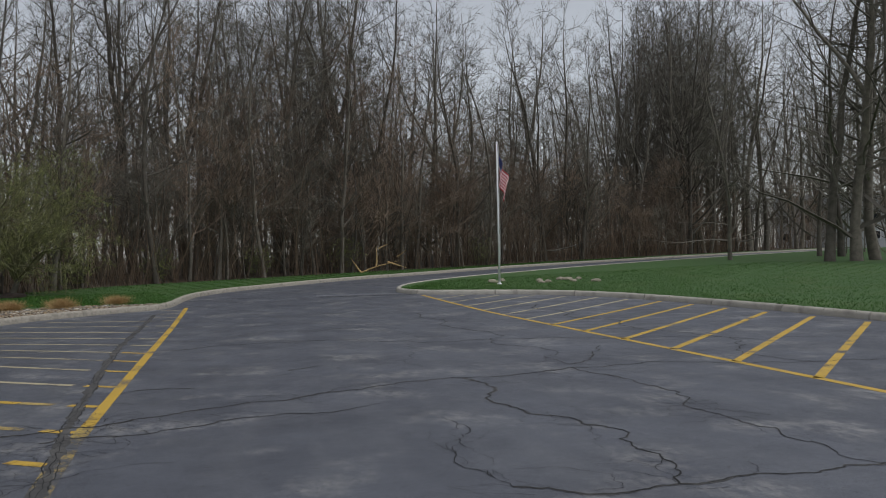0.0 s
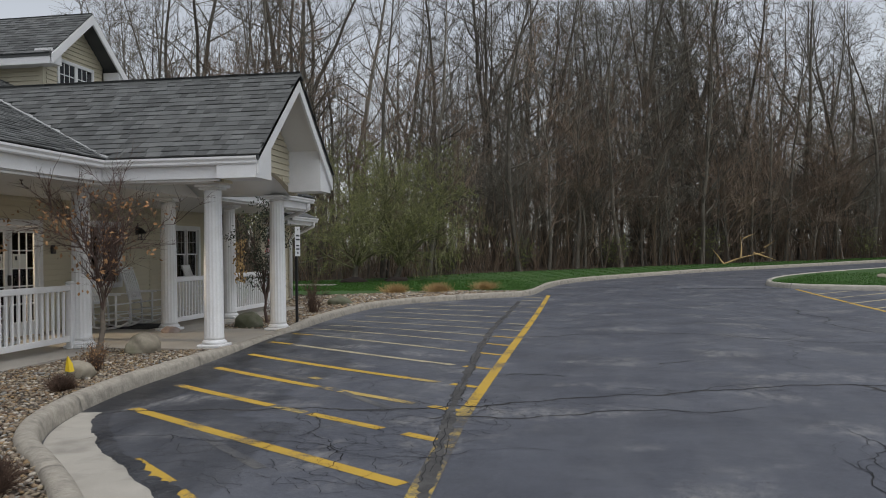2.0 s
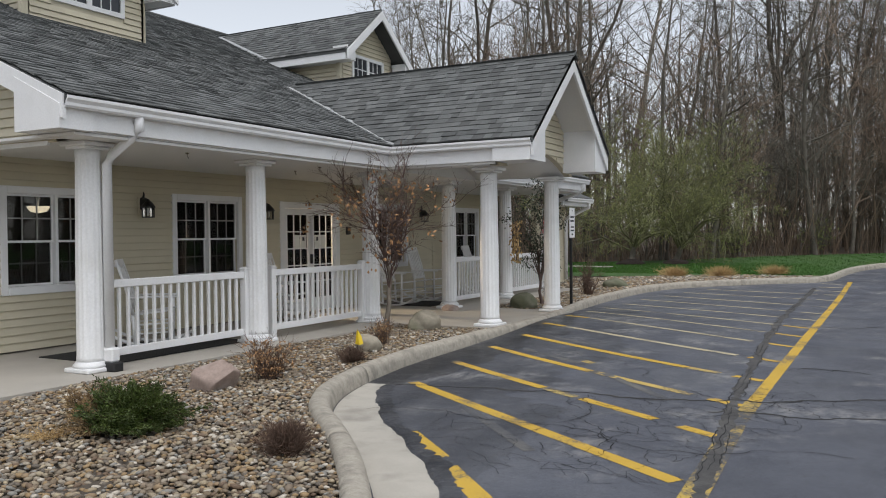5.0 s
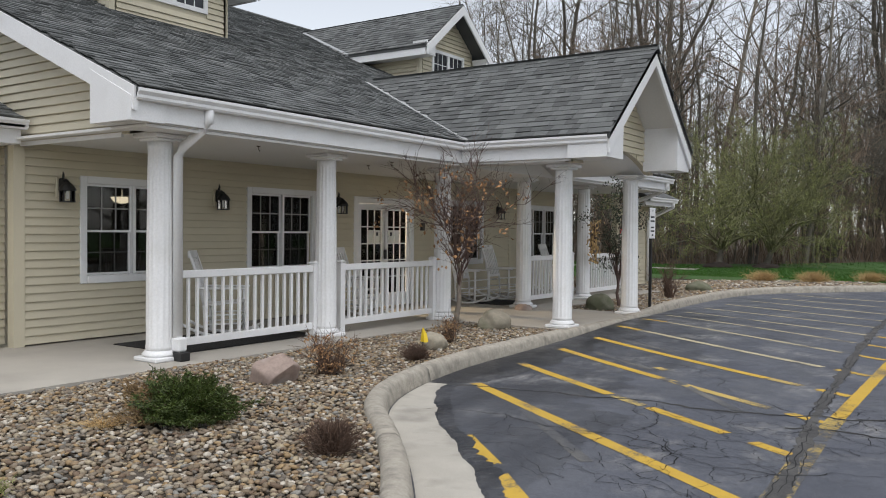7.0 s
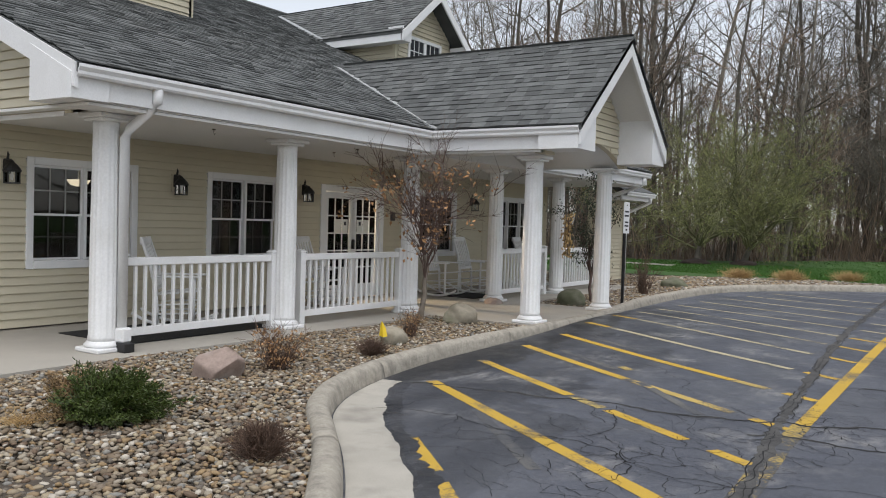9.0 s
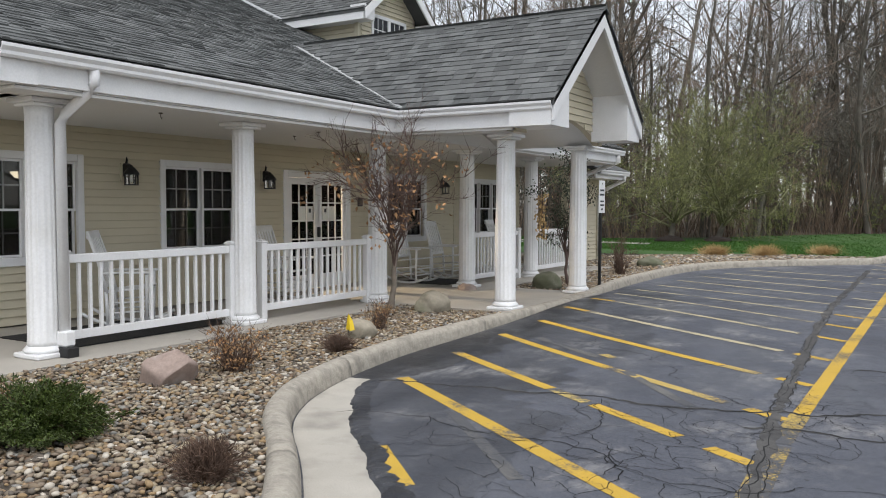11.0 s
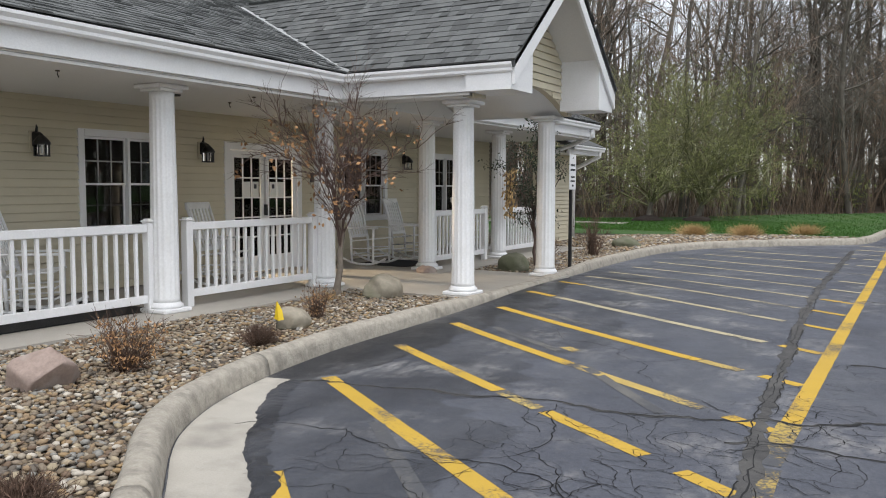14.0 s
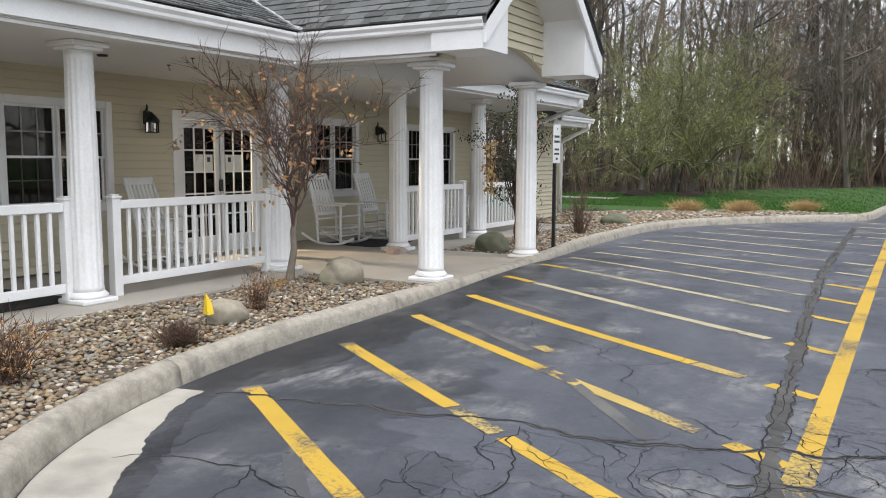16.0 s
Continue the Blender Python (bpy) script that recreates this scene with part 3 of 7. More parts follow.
for k, (a, b, x0) in enumerate(zip(lefts, rights, xs)):
    def at(f):
        return (x0 + (6.62 - x0) * f, a + (b - a) * f)
    cut = [0.55, 0.45, 0.5, 0.75, 0.12, 0.0, 0.0][k] if k < 7 else 0.0
    if k == 0:
        stripe("hatch_line", at(0), at(1.0), 0.13, M_YELLOW, marks)
    elif k < 4:
        stripe("hatch_line", at(0), at(cut), 0.12, M_YELLOW, marks)
        if k == 1:
            stripe("hatch_line", at(0.46), at(0.58), 0.115, M_WORN, marks)
            stripe("hatch_line", at(0.6), at(0.84), 0.115, M_YELLOW, marks)
        else:
            stripe("hatch_line", at(cut + 0.005), at(0.86), 0.115, M_CHIPPED, marks)
        stripe("hatch_line", at(0.91), at(1.0), 0.115, M_YELLOW, marks)
    else:
        # paler with distance: worn paint plus a reflection put into the colour
        stripe("hatch_line", at(0), at(0.12), 0.115, M_YELLOW if k < 6 else M_FADED_SHEEN, marks)
        stripe("hatch_line", at(0.13), at(0.86), 0.11, M_FADED_SHEEN, marks)
        stripe("hatch_line", at(0.9), at(1.0), 0.11, M_FADED_SHEEN if k > 7 else M_YELLOW, marks)
stripe("hatch_line", (4.50, 1.02), (4.66, 0.9), 0.11, M_CHIPPED, marks)
stripe("hatch_line", (4.95, 0.35), (5.9, -0.75), 0.1, M_GHOST, marks)
stripe("hatch_line", (3.5, 1.55), (4.5, 0.85), 0.1, M_GHOST, marks)
stripe("hatch_line", (4.35, -1.9), (5.5, -3.1), 0.1, M_GHOST, marks)
stripe("hatch_line", (3.35, 2.75), (4.3, 2.2), 0.1, M_GHOST, marks)
stripe("hatch_line", (4.4, -2.98), (5.0, -3.55), 0.15, M_YELLOW, marks)
stripe("hatch_line", (5.15, -3.72), (6.6, -5.2), 0.14, M_YELLOW, marks)
for k in range(3):
    stripe("hatch_line", (6.0, 14.8 + 1.25 * k - 0.2), (6.62, 14.5 + 1.2 * k), 0.11, M_FADED_SHEEN, marks)

bays = tagged(new("road_marking"), "yellow diagonal hatching beside the lawn island", "road marking", kind="structure")
stripe("edge_line", (15.02, -9), (14.75, 20.2), 0.13, M_YELLOW, bays)
for k in range(16):
    y0 = -5.6 + 1.69 * k
    x0 = 15.02 - 0.009 * (y0 + 9)
    run = 6.0
    while run > 0.6:
        ex, ey = x0 + run, y0 + run
        limit = min((p.x for p in kerb_right if abs(p.y - ey) < 0.4 and p.x > 13), default=0)
        if ey < 21 and ex < limit - 0.1:
            break
        run -= 0.15
    if run > 0.7:
        stripe("hatch_line", (x0, y0), (x0 + run, y0 + run), 0.13, M_YELLOW if k < 9 else M_FADED_SHEEN, bays)


# cracks and filler
def wander(p, q, amp, seed, step=0.12):
    """A jagged line from p to q, kinked by halving."""
    rng = random.Random(seed)
    pts = [Vector((*p, 0)), Vector((*q, 0))]
    while (pts[1] - pts[0]).length > step * 0.45 and len(pts) < 600:
        out = [pts[0]]
        for a, b in zip(pts, pts[1:]):
            d = b - a
            out += [(a + b) / 2 + Vector((-d.y, d.x, 0)) * rng.uniform(-0.17, 0.17) + d * rng.uniform(-0.12, 0.12) * (d.length < 0.6), b]
        pts = out
    return pts


def ribbon_into(Vs, Fs, pts, width, lift, seed, taper=True, ragged=0.45):
    rng = random.Random(seed)
    n = len(pts) - 1
    b = len(Vs)
    for i, p in enumerate(pts):
        d = (pts[min(i + 1, n)] - pts[max(i - 1, 0)]).normalized()
        nrm = Vector((-d.y, d.x, 0))
        w = width * (1 - 0.75 * i / n if taper else 1)
        for s in (-0.5, 0.5):
            v = p + nrm * (w * s * (1 + rng.uniform(-ragged, ragged) + 0.3 * math.sin(i * 0.23 + seed)))
            Vs.append((v.x, v.y, land(v.x, v.y) + lift))
    for i in range(n):
        Fs.append((b + 2 * i, b + 2 * i + 2, b + 2 * i + 3, b + 2 * i + 1))


def ribbon(name, pts, width, material, parent, lift, seed, taper=True, ragged=0.45):
    Vs, Fs = [], []
    ribbon_into(Vs, Fs, pts, width, lift, seed, taper, ragged)
    return child(new(name, mesh(name, Vs, Fs, material)), parent)


cracks = tagged(new("pavement_crack"), "open cracks and dark crack filler in the asphalt", "crack", kind="structure")
SEAM = [(6.98, -7.5), (6.86, -4.2), (6.72, -2.6), (6.62, -1.6), (6.5, -0.4), (6.4, 1.1), (6.22, 3.9), (6.05, 7.1), (5.98, 11.0), (5.95, 15.5)]
seam = smooth_line(SEAM, 0.05)
rs = random.Random(8)
seam = [p + Vector((0.018 * noise.noise(p * 4) + rs.uniform(-0.006, 0.006), 0, 0)) for p in seam]
ribbon("filler", seam, 0.1, M_TAR, cracks, 0.0035, 1, False, 0.35)
for off, seed in ((-0.05, 5), (0.055, 9), (0.0, 14)):
    k0 = 0
    while k0 < len(seam) - 12:
        run = rs.randrange(8, 40)
        line = [p + Vector((off + 0.03 * noise.noise(p * 7 + Vector((seed, 0, 0))), 0, 0)) for p in seam[k0:k0 + run]]
        if len(line) > 3:
            ribbon("crack", line, 0.008, M_CRACK, cracks, 0.0048, seed + k0, False)
        k0 += run + rs.randrange(4, 40)
MAIN = [([(10.8, 1.2), (10.8, -0.8), (11.2, -1.7), (11.2, -3.1), (11.0, -4.1)], 0.05), ([(10.1, -1.5), (9.8, -2.7), (9.8, -3.3), (9.9, -3.8)], 0.03),
        ([(3.2, -1.3), (4.6, -1.0), (6.2, -0.75), (7.4, -0.2), (8.7, 0.3), (10.8, 1.2), (12.6, 1.5), (14.2, 1.5), (17.5, 0.3)], 0.05), ([(12.6, 1.5), (12.8, 0.3), (12.8, -1.2), (12.6, -2.3), (12.7, -4.2)], 0.035),
        ([(9.9, -3.8), (10.2, -4.0), (11.0, -4.1), (12.6, -4.1), (15.5, -4.0)], 0.04), ([(6.7, 6.2), (7.9, 6.7), (11.0, 6.0), (13.0, 5.5), (15.2, 4.7), (19, 3.0)], 0.035), ([(11.1, 8.4), (11.1, 5.4), (10.7, 2.4)], 0.03),
        ([(12.9, 12.8), (12.7, 8.3), (12.7, 5.4), (13.1, 3.5), (12.7, 1.8)], 0.035), ([(12.7, 1.8), (14.1, 3.8)], 0.04), ([(16.9, 14.2), (16.5, 7.9), (15.7, 2.3), (15.9, 0.8)], 0.045), ([(7.9, 21.6), (9.4, 21.7)], 0.1),
        ([(9.8, 1.1), (8.9, 0.5), (8.2, 0.7)], 0.03), ([(3.6, -2.4), (5.0, -2.3), (6.3, -2.7), (7.6, -2.3)], 0.03), ([(6.4, -1.2), (7.2, -1.1), (8.4, -0.6), (9.6, -0.3)], 0.035), ([(5.2, -0.9), (5.45, -1.9), (5.9, -3.2)], 0.03),
        ([(6.9, 1.62), (7.6, 1.5)], 0.06), ([(8.83, 2.7), (9.25, 3.1)], 0.05), ([(4.0, 1.9), (5.0, 1.1), (5.6, 0.1)], 0.02)]
for i, (line, w) in enumerate(MAIN):
    pts = []
    for j, (p, q) in enumerate(zip(line, line[1:])):
        pts += wander(p, q, 0.03, 20 + i * 7 + j)[(1 if j else 0):]
    if w > 0.033:
        ribbon("filler", pts, w * 0.95, M_TAR, cracks, 0.0032, 50 + i)
    ribbon("crack", pts, w * 0.24, M_CRACK, cracks, 0.0045, 80 + i, False, 0.6)
    rng = random.Random(200 + i)
    for _ in range(2 + len(line) if w > 0.028 else 2):
        s = pts[rng.randrange(len(pts))]
        a = rng.uniform(0, 2 * math.pi)
        r = rng.uniform(0.3, 1.2)
        ribbon("crack", wander((s.x, s.y), (s.x + r * math.cos(a), s.y + r * math.sin(a)), 0.06, rng.random(), 0.08), 0.006, M_CRACK, cracks, 0.0042, i)
# patches of broken, map-like cracking
rng = random.Random(5)
for cx, cy, rx, ry, cell in ((5.6, -1.7, 1.0, 0.9, 0.2), (6.45, -1.3, 0.75, 1.3, 0.17), (7.3, -0.6, 0.9, 0.5, 0.2), (6.1, -2.9, 0.7, 0.9, 0.19), (4.75, -2.7, 0.5, 0.7, 0.2), (5.4, -3.3, 0.5, 0.5, 0.2),
                             (6.7, 0.1, 0.35, 0.8, 0.16), (10.3, -3.7, 0.9, 0.5, 0.27), (12.5, -1.9, 0.6, 1.1, 0.3), (9.4, 0.7, 0.8, 0.4, 0.26), (12.6, 1.3, 0.7, 0.7, 0.3), (11.2, -1.6, 0.5, 0.5, 0.22), (11.0, 0.9, 0.7, 0.4, 0.24)):
    nodes = {}
    for i in range(int(-rx / cell) - 1, int(rx / cell) + 2):
        for j in range(int(-ry / cell) - 1, int(ry / cell) + 2):
            if (i * cell / rx) ** 2 + (j * cell / ry) ** 2 < 1 + rng.uniform(-0.3, 0.3):
                nodes[i, j] = (cx + (i + rng.uniform(-0.45, 0.45) + 0.5 * (j % 2)) * cell, cy + (j + rng.uniform(-0.42, 0.42)) * cell)
    Vw, Fw = [], []
    for (i, j), p in nodes.items():
        for k in ((i + 1, j), (i, j + 1), (i - 1, j + 1)):
            if k in nodes and rng.random() < (0.5 if k[0] >= i and k != (i, j + 1) else 0.36):
                ribbon_into(Vw, Fw, wander(p, nodes[k], 0.004, rng.random(), 0.08), rng.uniform(0.002, 0.005), 0.0042, rng.randrange(99), False, 0.5)
    child(new("crack_web", mesh("crack_web", Vw, Fw, M_CRACK)), cracks)

# lawns
WOODS = [(-46, 20.5), (-16, 22.5), (-5, 24.8), (0, 27.6), (2.9, 31), (7.8, 34.6), (14.2, 39.4), (21.9, 44.5), (32.9, 53.5), (50, 66), (80, 88), (140, 131)]
kl = [p for p in kerb_left if p.y > 17.6]


def shifted(line, s):
    out = []
    for i, p in enumerate(line):
        d = (line[min(i + 1, len(line) - 1)] - line[max(i - 1, 0)]).normalized()
        out.append(p + Vector((-d.y, d.x, 0)) * s)
    return out


lawn_left = sheet("lawn_1", along(shifted(kl, 0.19), 80), along(resample(WOODS[3:], 0.5), 80), 8, 0.12, M_GRASS)
tagged(lawn_left, "green lawn strip between the kerb and the woods", "lawn", kind="structure")
lawn_back = sheet("lawn_2", [Vector((-40 + 46.2 * i / 40, 15.5 + (3.2 * max(0, i - 28) / 12), 0)) for i in range(41)], along([Vector((*p, 0)) for p in WOODS[:4]] + [Vector((6.3, 20.5, 0))], 41), 10, 0.11, M_GRASS)
tagged(lawn_back, "green lawn behind the stone bed, below the woods", "lawn", kind="structure")
inner = shifted([p for p in kerb_right if -14 < p.y < 100], -0.19)
half = next(i for i, p in enumerate(inner) if p.y > 22.4)
lawn_island = sheet("lawn_3", along(inner[half:], 90), along(inner[:half + 1][::-1] + [Vector((90, -14, 0)), Vector((150, 60, 0))], 90), 14, 0.14, M_GRASS)
tagged(lawn_island, "green lawn island beside the drive", "lawn", kind="structure")
lawn_path = sheet("pavement_2", [Vector((-14 + 12.4 * i / 20, 22.2 - 0.6 * (i / 20) ** 2, 0)) for i in range(21)], [Vector((-14 + 12.4 * i / 20, 23.0 - 0.6 * (i / 20) ** 2, 0)) for i in range(21)], 2, 0.128, M_WALK)
tagged(lawn_path, "narrow pale concrete path across the lawn", "path", kind="structure")

# ---- porch slab, bed ----
slab = tagged(part("floor", boxes((-2.15, 0.62, -16, 12.2, -0.3, 0.0), (0.62, 2.52, 2.95, 6.15, -0.3, -0.002)), M_WALK, None), "pale concrete porch floor and entrance walk", "porch floor", kind="structure")
for name, y0, y1, lab in (("stone_bed_1", -16.0, 2.95, "soil bed under river pebbles by the porch"), ("stone_bed_2", 6.15, 20.0, "soil bed under river pebbles beyond the entrance")):
    line = [p for p in shifted(kerb_left, 0.19) if y0 <= p.y <= y1]
    inner_edge = [Vector((0.62 if p.y < 12.2 else -7.0, p.y, 0)) for p in line]
    Vb, Fb = [], []
    for a, b in zip(inner_edge, line):
        for j in range(9):
            p = a.lerp(b, j / 8)
            Vb.append((p.x, p.y, -0.04 + max(0, p.y - 11) * 0.012 + 0.012 * math.sin(p.x * 5 + p.y * 3)))
    for i in range(len(line) - 1):
        for j in range(8):
            Fb.append((i * 9 + j, i * 9 + j + 1, i * 9 + j + 10, i * 9 + j + 9))
    tagged(new(name, mesh(name, Vb, Fb, M_BED, True)), lab, "planting bed", kind="structure")

# ---- walls with siding ----
BOARD = 0.1045
board_bm = bmesh.new()
prism(board_bm, [(0.0, 0.0), (-0.028, 0.0), (-0.029, 0.006), (-0.007, BOARD - 0.01), (0.0, BOARD - 0.01)], lambda u, v: (0, u, v), lambda u, v: (1, u, v))
bmesh.ops.recalc_face_normals(board_bm, faces=board_bm.faces)
BOARD_MESH = bpy.data.meshes.new("siding_board")
board_bm.to_mesh(BOARD_MESH)
board_bm.free()
BOARD_MESH.materials.append(M_SIDING)


def siding(parent, frame_matrix, z0, z1, span, openings=()):
    """Lapped boards on a wall whose local x runs along it; span(z) gives its ends, openings are (x0, x1, z0, z1)."""
    n = int(math.ceil((z1 - z0) / BOARD))
    for i in range(n):
        z = z0 + i * BOARD
        a, b = span(z + BOARD * 0.5)
        if b - a < 0.08:
            continue
        runs = [(a, b)]
        for x0, x1, oz0, oz1 in openings:
            if z + BOARD * 0.7 > oz0 and z + BOARD * 0.3 < oz1:
                cut = []
                for p, q in runs:
                    if x1 <= p or x0 >= q:
                        cut.append((p, q))
                    else:
                        if x0 - p > 0.02:
                            cut.append((p, x0))
                        if q - x1 > 0.02:
                            cut.append((x1, q))
                runs = cut
        for p, q in runs:
            ob = new("siding_board", BOARD_MESH)
            ob.parent = parent
            ob.matrix_basis = frame_matrix @ Matrix.Translation((p, 0, z)) @ Matrix.Diagonal((q - p, 1, 1, 1))


def wall(name, frame_matrix, length, z0, z1, openings, label, thick=0.15):
    """A solid wall with holes, its outer face on local y = 0, covered with lapped siding."""
    cuts = sorted({0.0, length, *[o[0] for o in openings], *[o[1] for o in openings]})
    bm = bmesh.new()
    for a, b in zip(cuts, cuts[1:]):
        mid = (a + b) / 2
        holes = sorted((o[2], o[3]) for o in openings if o[0] < mid < o[1])
        low = z0
        for p, q in holes:
            if p - low > 0.01:
                box(bm, a, b, 0, thick, low, p)
            low = q
        if z1 - low > 0.01:
            box(bm, a, b, 0, thick, low, z1)
    ob = part(name, bm, M_SIDING, None)
    ob.matrix_basis = frame_matrix
    tagged(ob, label, "wall", kind="structure")
    siding(ob, Matrix(), z0, z1, lambda z: (0, length), openings)
    return ob


FRONT = -2.05
SOUTH, NORTH = -2.92, 12.3
WIN = [(-2.1, -0.66), (0.74, 2.14), (6.3, 7.66), (9.5, 11.4)]
DOOR = (3.32, 4.98)
front_frame = Matrix.Translation((FRONT, SOUTH, 0)) @ Matrix.Rotation(radians(90), 4, "Z")
holes = [(a - SOUTH, b - SOUTH, 0.82, 2.05) for a, b in WIN] + [(DOOR[0] - SOUTH, DOOR[1] - SOUTH, 0.0, 2.0)]
wall_front = wall("wall_front", front_frame, NORTH - SOUTH, 0.02, 2.5, holes, "cream vinyl lap-sided porch wall with windows and doors")
wall("wall_south", Matrix.Translation((-2.35, -16, 0)) @ Matrix.Rotation(radians(90), 4, "Z"), 13.0, 0.02, 2.6, [], "cream lap-sided wall of the south wing")
tagged(part("trim_1", boxes((FRONT - 0.1, FRONT + 0.035, SOUTH - 0.14, SOUTH - 0.002, 0, 2.5)), M_SIDING, None), "cream corner post of the porch wall", "corner trim", kind="structure")
tagged(part("trim_2", boxes((FRONT - 0.02, FRONT + 0.03, 8.9, 9.0, 0, 2.5)), M_SIDING, None), "cream corner strip on the porch wall", "corner trim", kind="structure")
wall("wall_north", Matrix.Translation((-0.75, 12.4, 0)) @ Matrix.Rotation(radians(90), 4, "Z"), 2.3, 0.02, 2.35, [], "cream lap-sided wall of the north wing")
tagged(part("wall_back", boxes((-20.5, -20.3, SOUTH, NORTH, -0.2, 2.9), (-20.3, FRONT - 0.16, SOUTH, SOUTH + 0.14, -0.2, 2.5), (-20.3, FRONT - 0.16, NORTH - 0.15, NORTH, -0.2, 2.5)), M_SIDING, None), "plain outer walls of the building", "wall", kind="structure")
# walls, floor and ceiling take dark colours in place of indoor shade
room = tagged(part("wall_inside", boxes((-7.2, -7.0, SOUTH + 0.15, NORTH - 0.16, 0, 2.46), (-7.0, FRONT - 0.16, 2.75, 2.85, 0, 2.46), (-7.0, FRONT - 0.16, 5.4, 5.5, 0, 2.46)), M_ROOM, None), "interior walls behind the windows, coloured dark for an unlit room", "wall", kind="structure")
tagged(part("floor_inside", boxes((-7.2, FRONT - 0.16, SOUTH + 0.15, NORTH - 0.16, -0.2, -0.01)), M_DARK_GREY, None), "indoor floor coloured dark for an unlit room", "floor", kind="structure")
tagged(part("ceiling_inside", boxes((-7.2, FRONT - 0.16, SOUTH + 0.15, NORTH - 0.16, 2.46, 2.5)), M_ROOM, None), "indoor ceiling coloured dark for an unlit room", "ceiling", kind="structure")
tagged(part("ceiling", boxes((FRONT + 0.002, 0.615, SOUTH - 0.2, NORTH, 2.5, 2.53)), M_SOFFIT, None), "white porch ceiling", "ceiling", kind="structure")


def window(name, y0, y1, z0, z1, x, label, lights=2, turn=90, cols=3):
    """A vinyl double-hung window set in a wall facing +x: casing, sashes with muntins, panes and sill."""
    w = tagged(new(name), label, "window", kind="structure")
    W = y1 - y0
    w.matrix_basis = Matrix.Translation((x, y0, z0)) @ Matrix.Rotation(radians(turn), 4, "Z")
    Hh = z1 - z0
    c = 0.085
    part("casing", boxes((-c, 0.012, -0.034, 0.02, -c, Hh + c), (W - 0.012, W + c, -0.034, 0.02, -c, Hh + c), (0.012, W - 0.012, -0.034, 0.02, Hh - 0.012, Hh + c), bevel=0.006), M_WHITE, w)
    part("window_sill", boxes((0.012, W - 0.012, -0.05, 0.03, -c, 0.02), bevel=0.008), M_WHITE, w)
    lw = W / lights
    for i in range(lights):
        a, b = i * lw + 0.012, (i + 1) * lw - 0.012
        if i:
            part("mullion", boxes((i * lw - 0.02, i * lw + 0.02, -0.03, 0.06, 0.02, Hh - 0.012)), M_WHITE, w)
        for k, (s0, s1, d) in enumerate(((0.02, Hh * 0.5, 0.05), (Hh * 0.5 - 0.03, Hh - 0.012, 0.02))):
            e = 0.03
            f = part("sash", boxes((a, a + e, d, d + 0.03, s0, s1), (b - e, b, d, d + 0.03, s0, s1), (a + e, b - e, d, d + 0.03, s0, s0 + e), (a + e, b - e, d, d + 0.03, s1 - e, s1)), M_WHITE, w)
            pane = part("pane", boxes((a + e, b - e, d + 0.016, d + 0.02, s0 + e, s1 - e)), M_GLASS, f, "dark reflecting window pane")
            pane.visible_shadow = False
            bm = bmesh.new()
            for j in range(1, cols):
                xm = a + e + (b - a - 2 * e) * j / cols
                box(bm, xm - 0.009, xm + 0.009, d + 0.004, d + 0.014, s0 + e, s1 - e)
            zm = (s0 + s1) / 2
            box(bm, a + e, b - e, d + 0.0045, d + 0.0135, zm - 0.009, zm + 0.009)
            part("muntin_grid", bm, M_MUNTIN if k else M_DARK_GREY, f)
    return w


for i, (a, b) in enumerate(WIN):
    window("window_%d" % (i + 1), a, b, 0.82, 2.05, FRONT, "white-framed double-hung window with grilles on the porch", 3 if i == 3 else 2)

# french doors
dd = tagged(new("door_1"), "white double glass doors with paper notices on the porch", "door", kind="structure")
dd.matrix_basis = Matrix.Translation((FRONT, DOOR[0], 0)) @ Matrix.Rotation(radians(90), 4, "Z")
DW = DOOR[1] - DOOR[0]
part("casing", boxes((-0.09, 0.03, -0.036, 0.1, 0, 2.09), (DW - 0.03, DW + 0.09, -0.036, 0.1, 0, 2.09), (0.03, DW - 0.03, -0.034, 0.1, 1.97, 2.088), bevel=0.006), M_WHITE, dd)
for i in range(2):
    a, b = 0.035 + i * (DW / 2 - 0.03), 0.03 + DW / 2 - 0.005 + i * (DW / 2 - 0.032)
    leaf = part("door_leaf", boxes((a, a + 0.11, 0.0, 0.045, 0.01, 1.965), (b - 0.11, b, 0.0, 0.045, 0.01, 1.965), (a + 0.11, b - 0.11, 0.0, 0.045, 0.01, 0.26), (a + 0.11, b - 0.11, 0.0, 0.045, 1.85, 1.965)), M_WHITE, dd)
    g0, g1 = a + 0.11, b - 0.11
    p = part("pane", boxes((g0, g1, 0.02, 0.024, 0.26, 1.85)), M_GLASS, leaf, "door glass with warm dim room behind")
    p.visible_shadow = False
    bm = bmesh.new()
    for j in (1, 2):
        box(bm, g0 + (g1 - g0) * j / 3 - 0.011, g0 + (g1 - g0) * j / 3 + 0.011, 0.006, 0.019, 0.26, 1.85)
    for j in range(1, 5):
        box(bm, g0, g1, 0.0065, 0.0185, 0.26 + 1.59 * j / 5 - 0.011, 0.26 + 1.59 * j / 5 + 0.011)
    part("muntin_grid", bm, M_WHITE, leaf)
    n0 = g0 + (0.2 if i == 0 else 0.02)
    for q in (0, 1):
        part("notice", boxes((n0 + q * 0.19, n0 + q * 0.19 + 0.16, 0.001, 0.005, 1.22, 1.47)), M_PAPER, leaf, "white paper notice taped to the glass")
    part("notice_mark", boxes((n0 + 0.05 + (0.19 if i == 0 else 0.0), n0 + 0.11 + (0.19 if i == 0 else 0.0), -0.002, 0.0005, 1.36, 1.43)), M_INK, leaf)
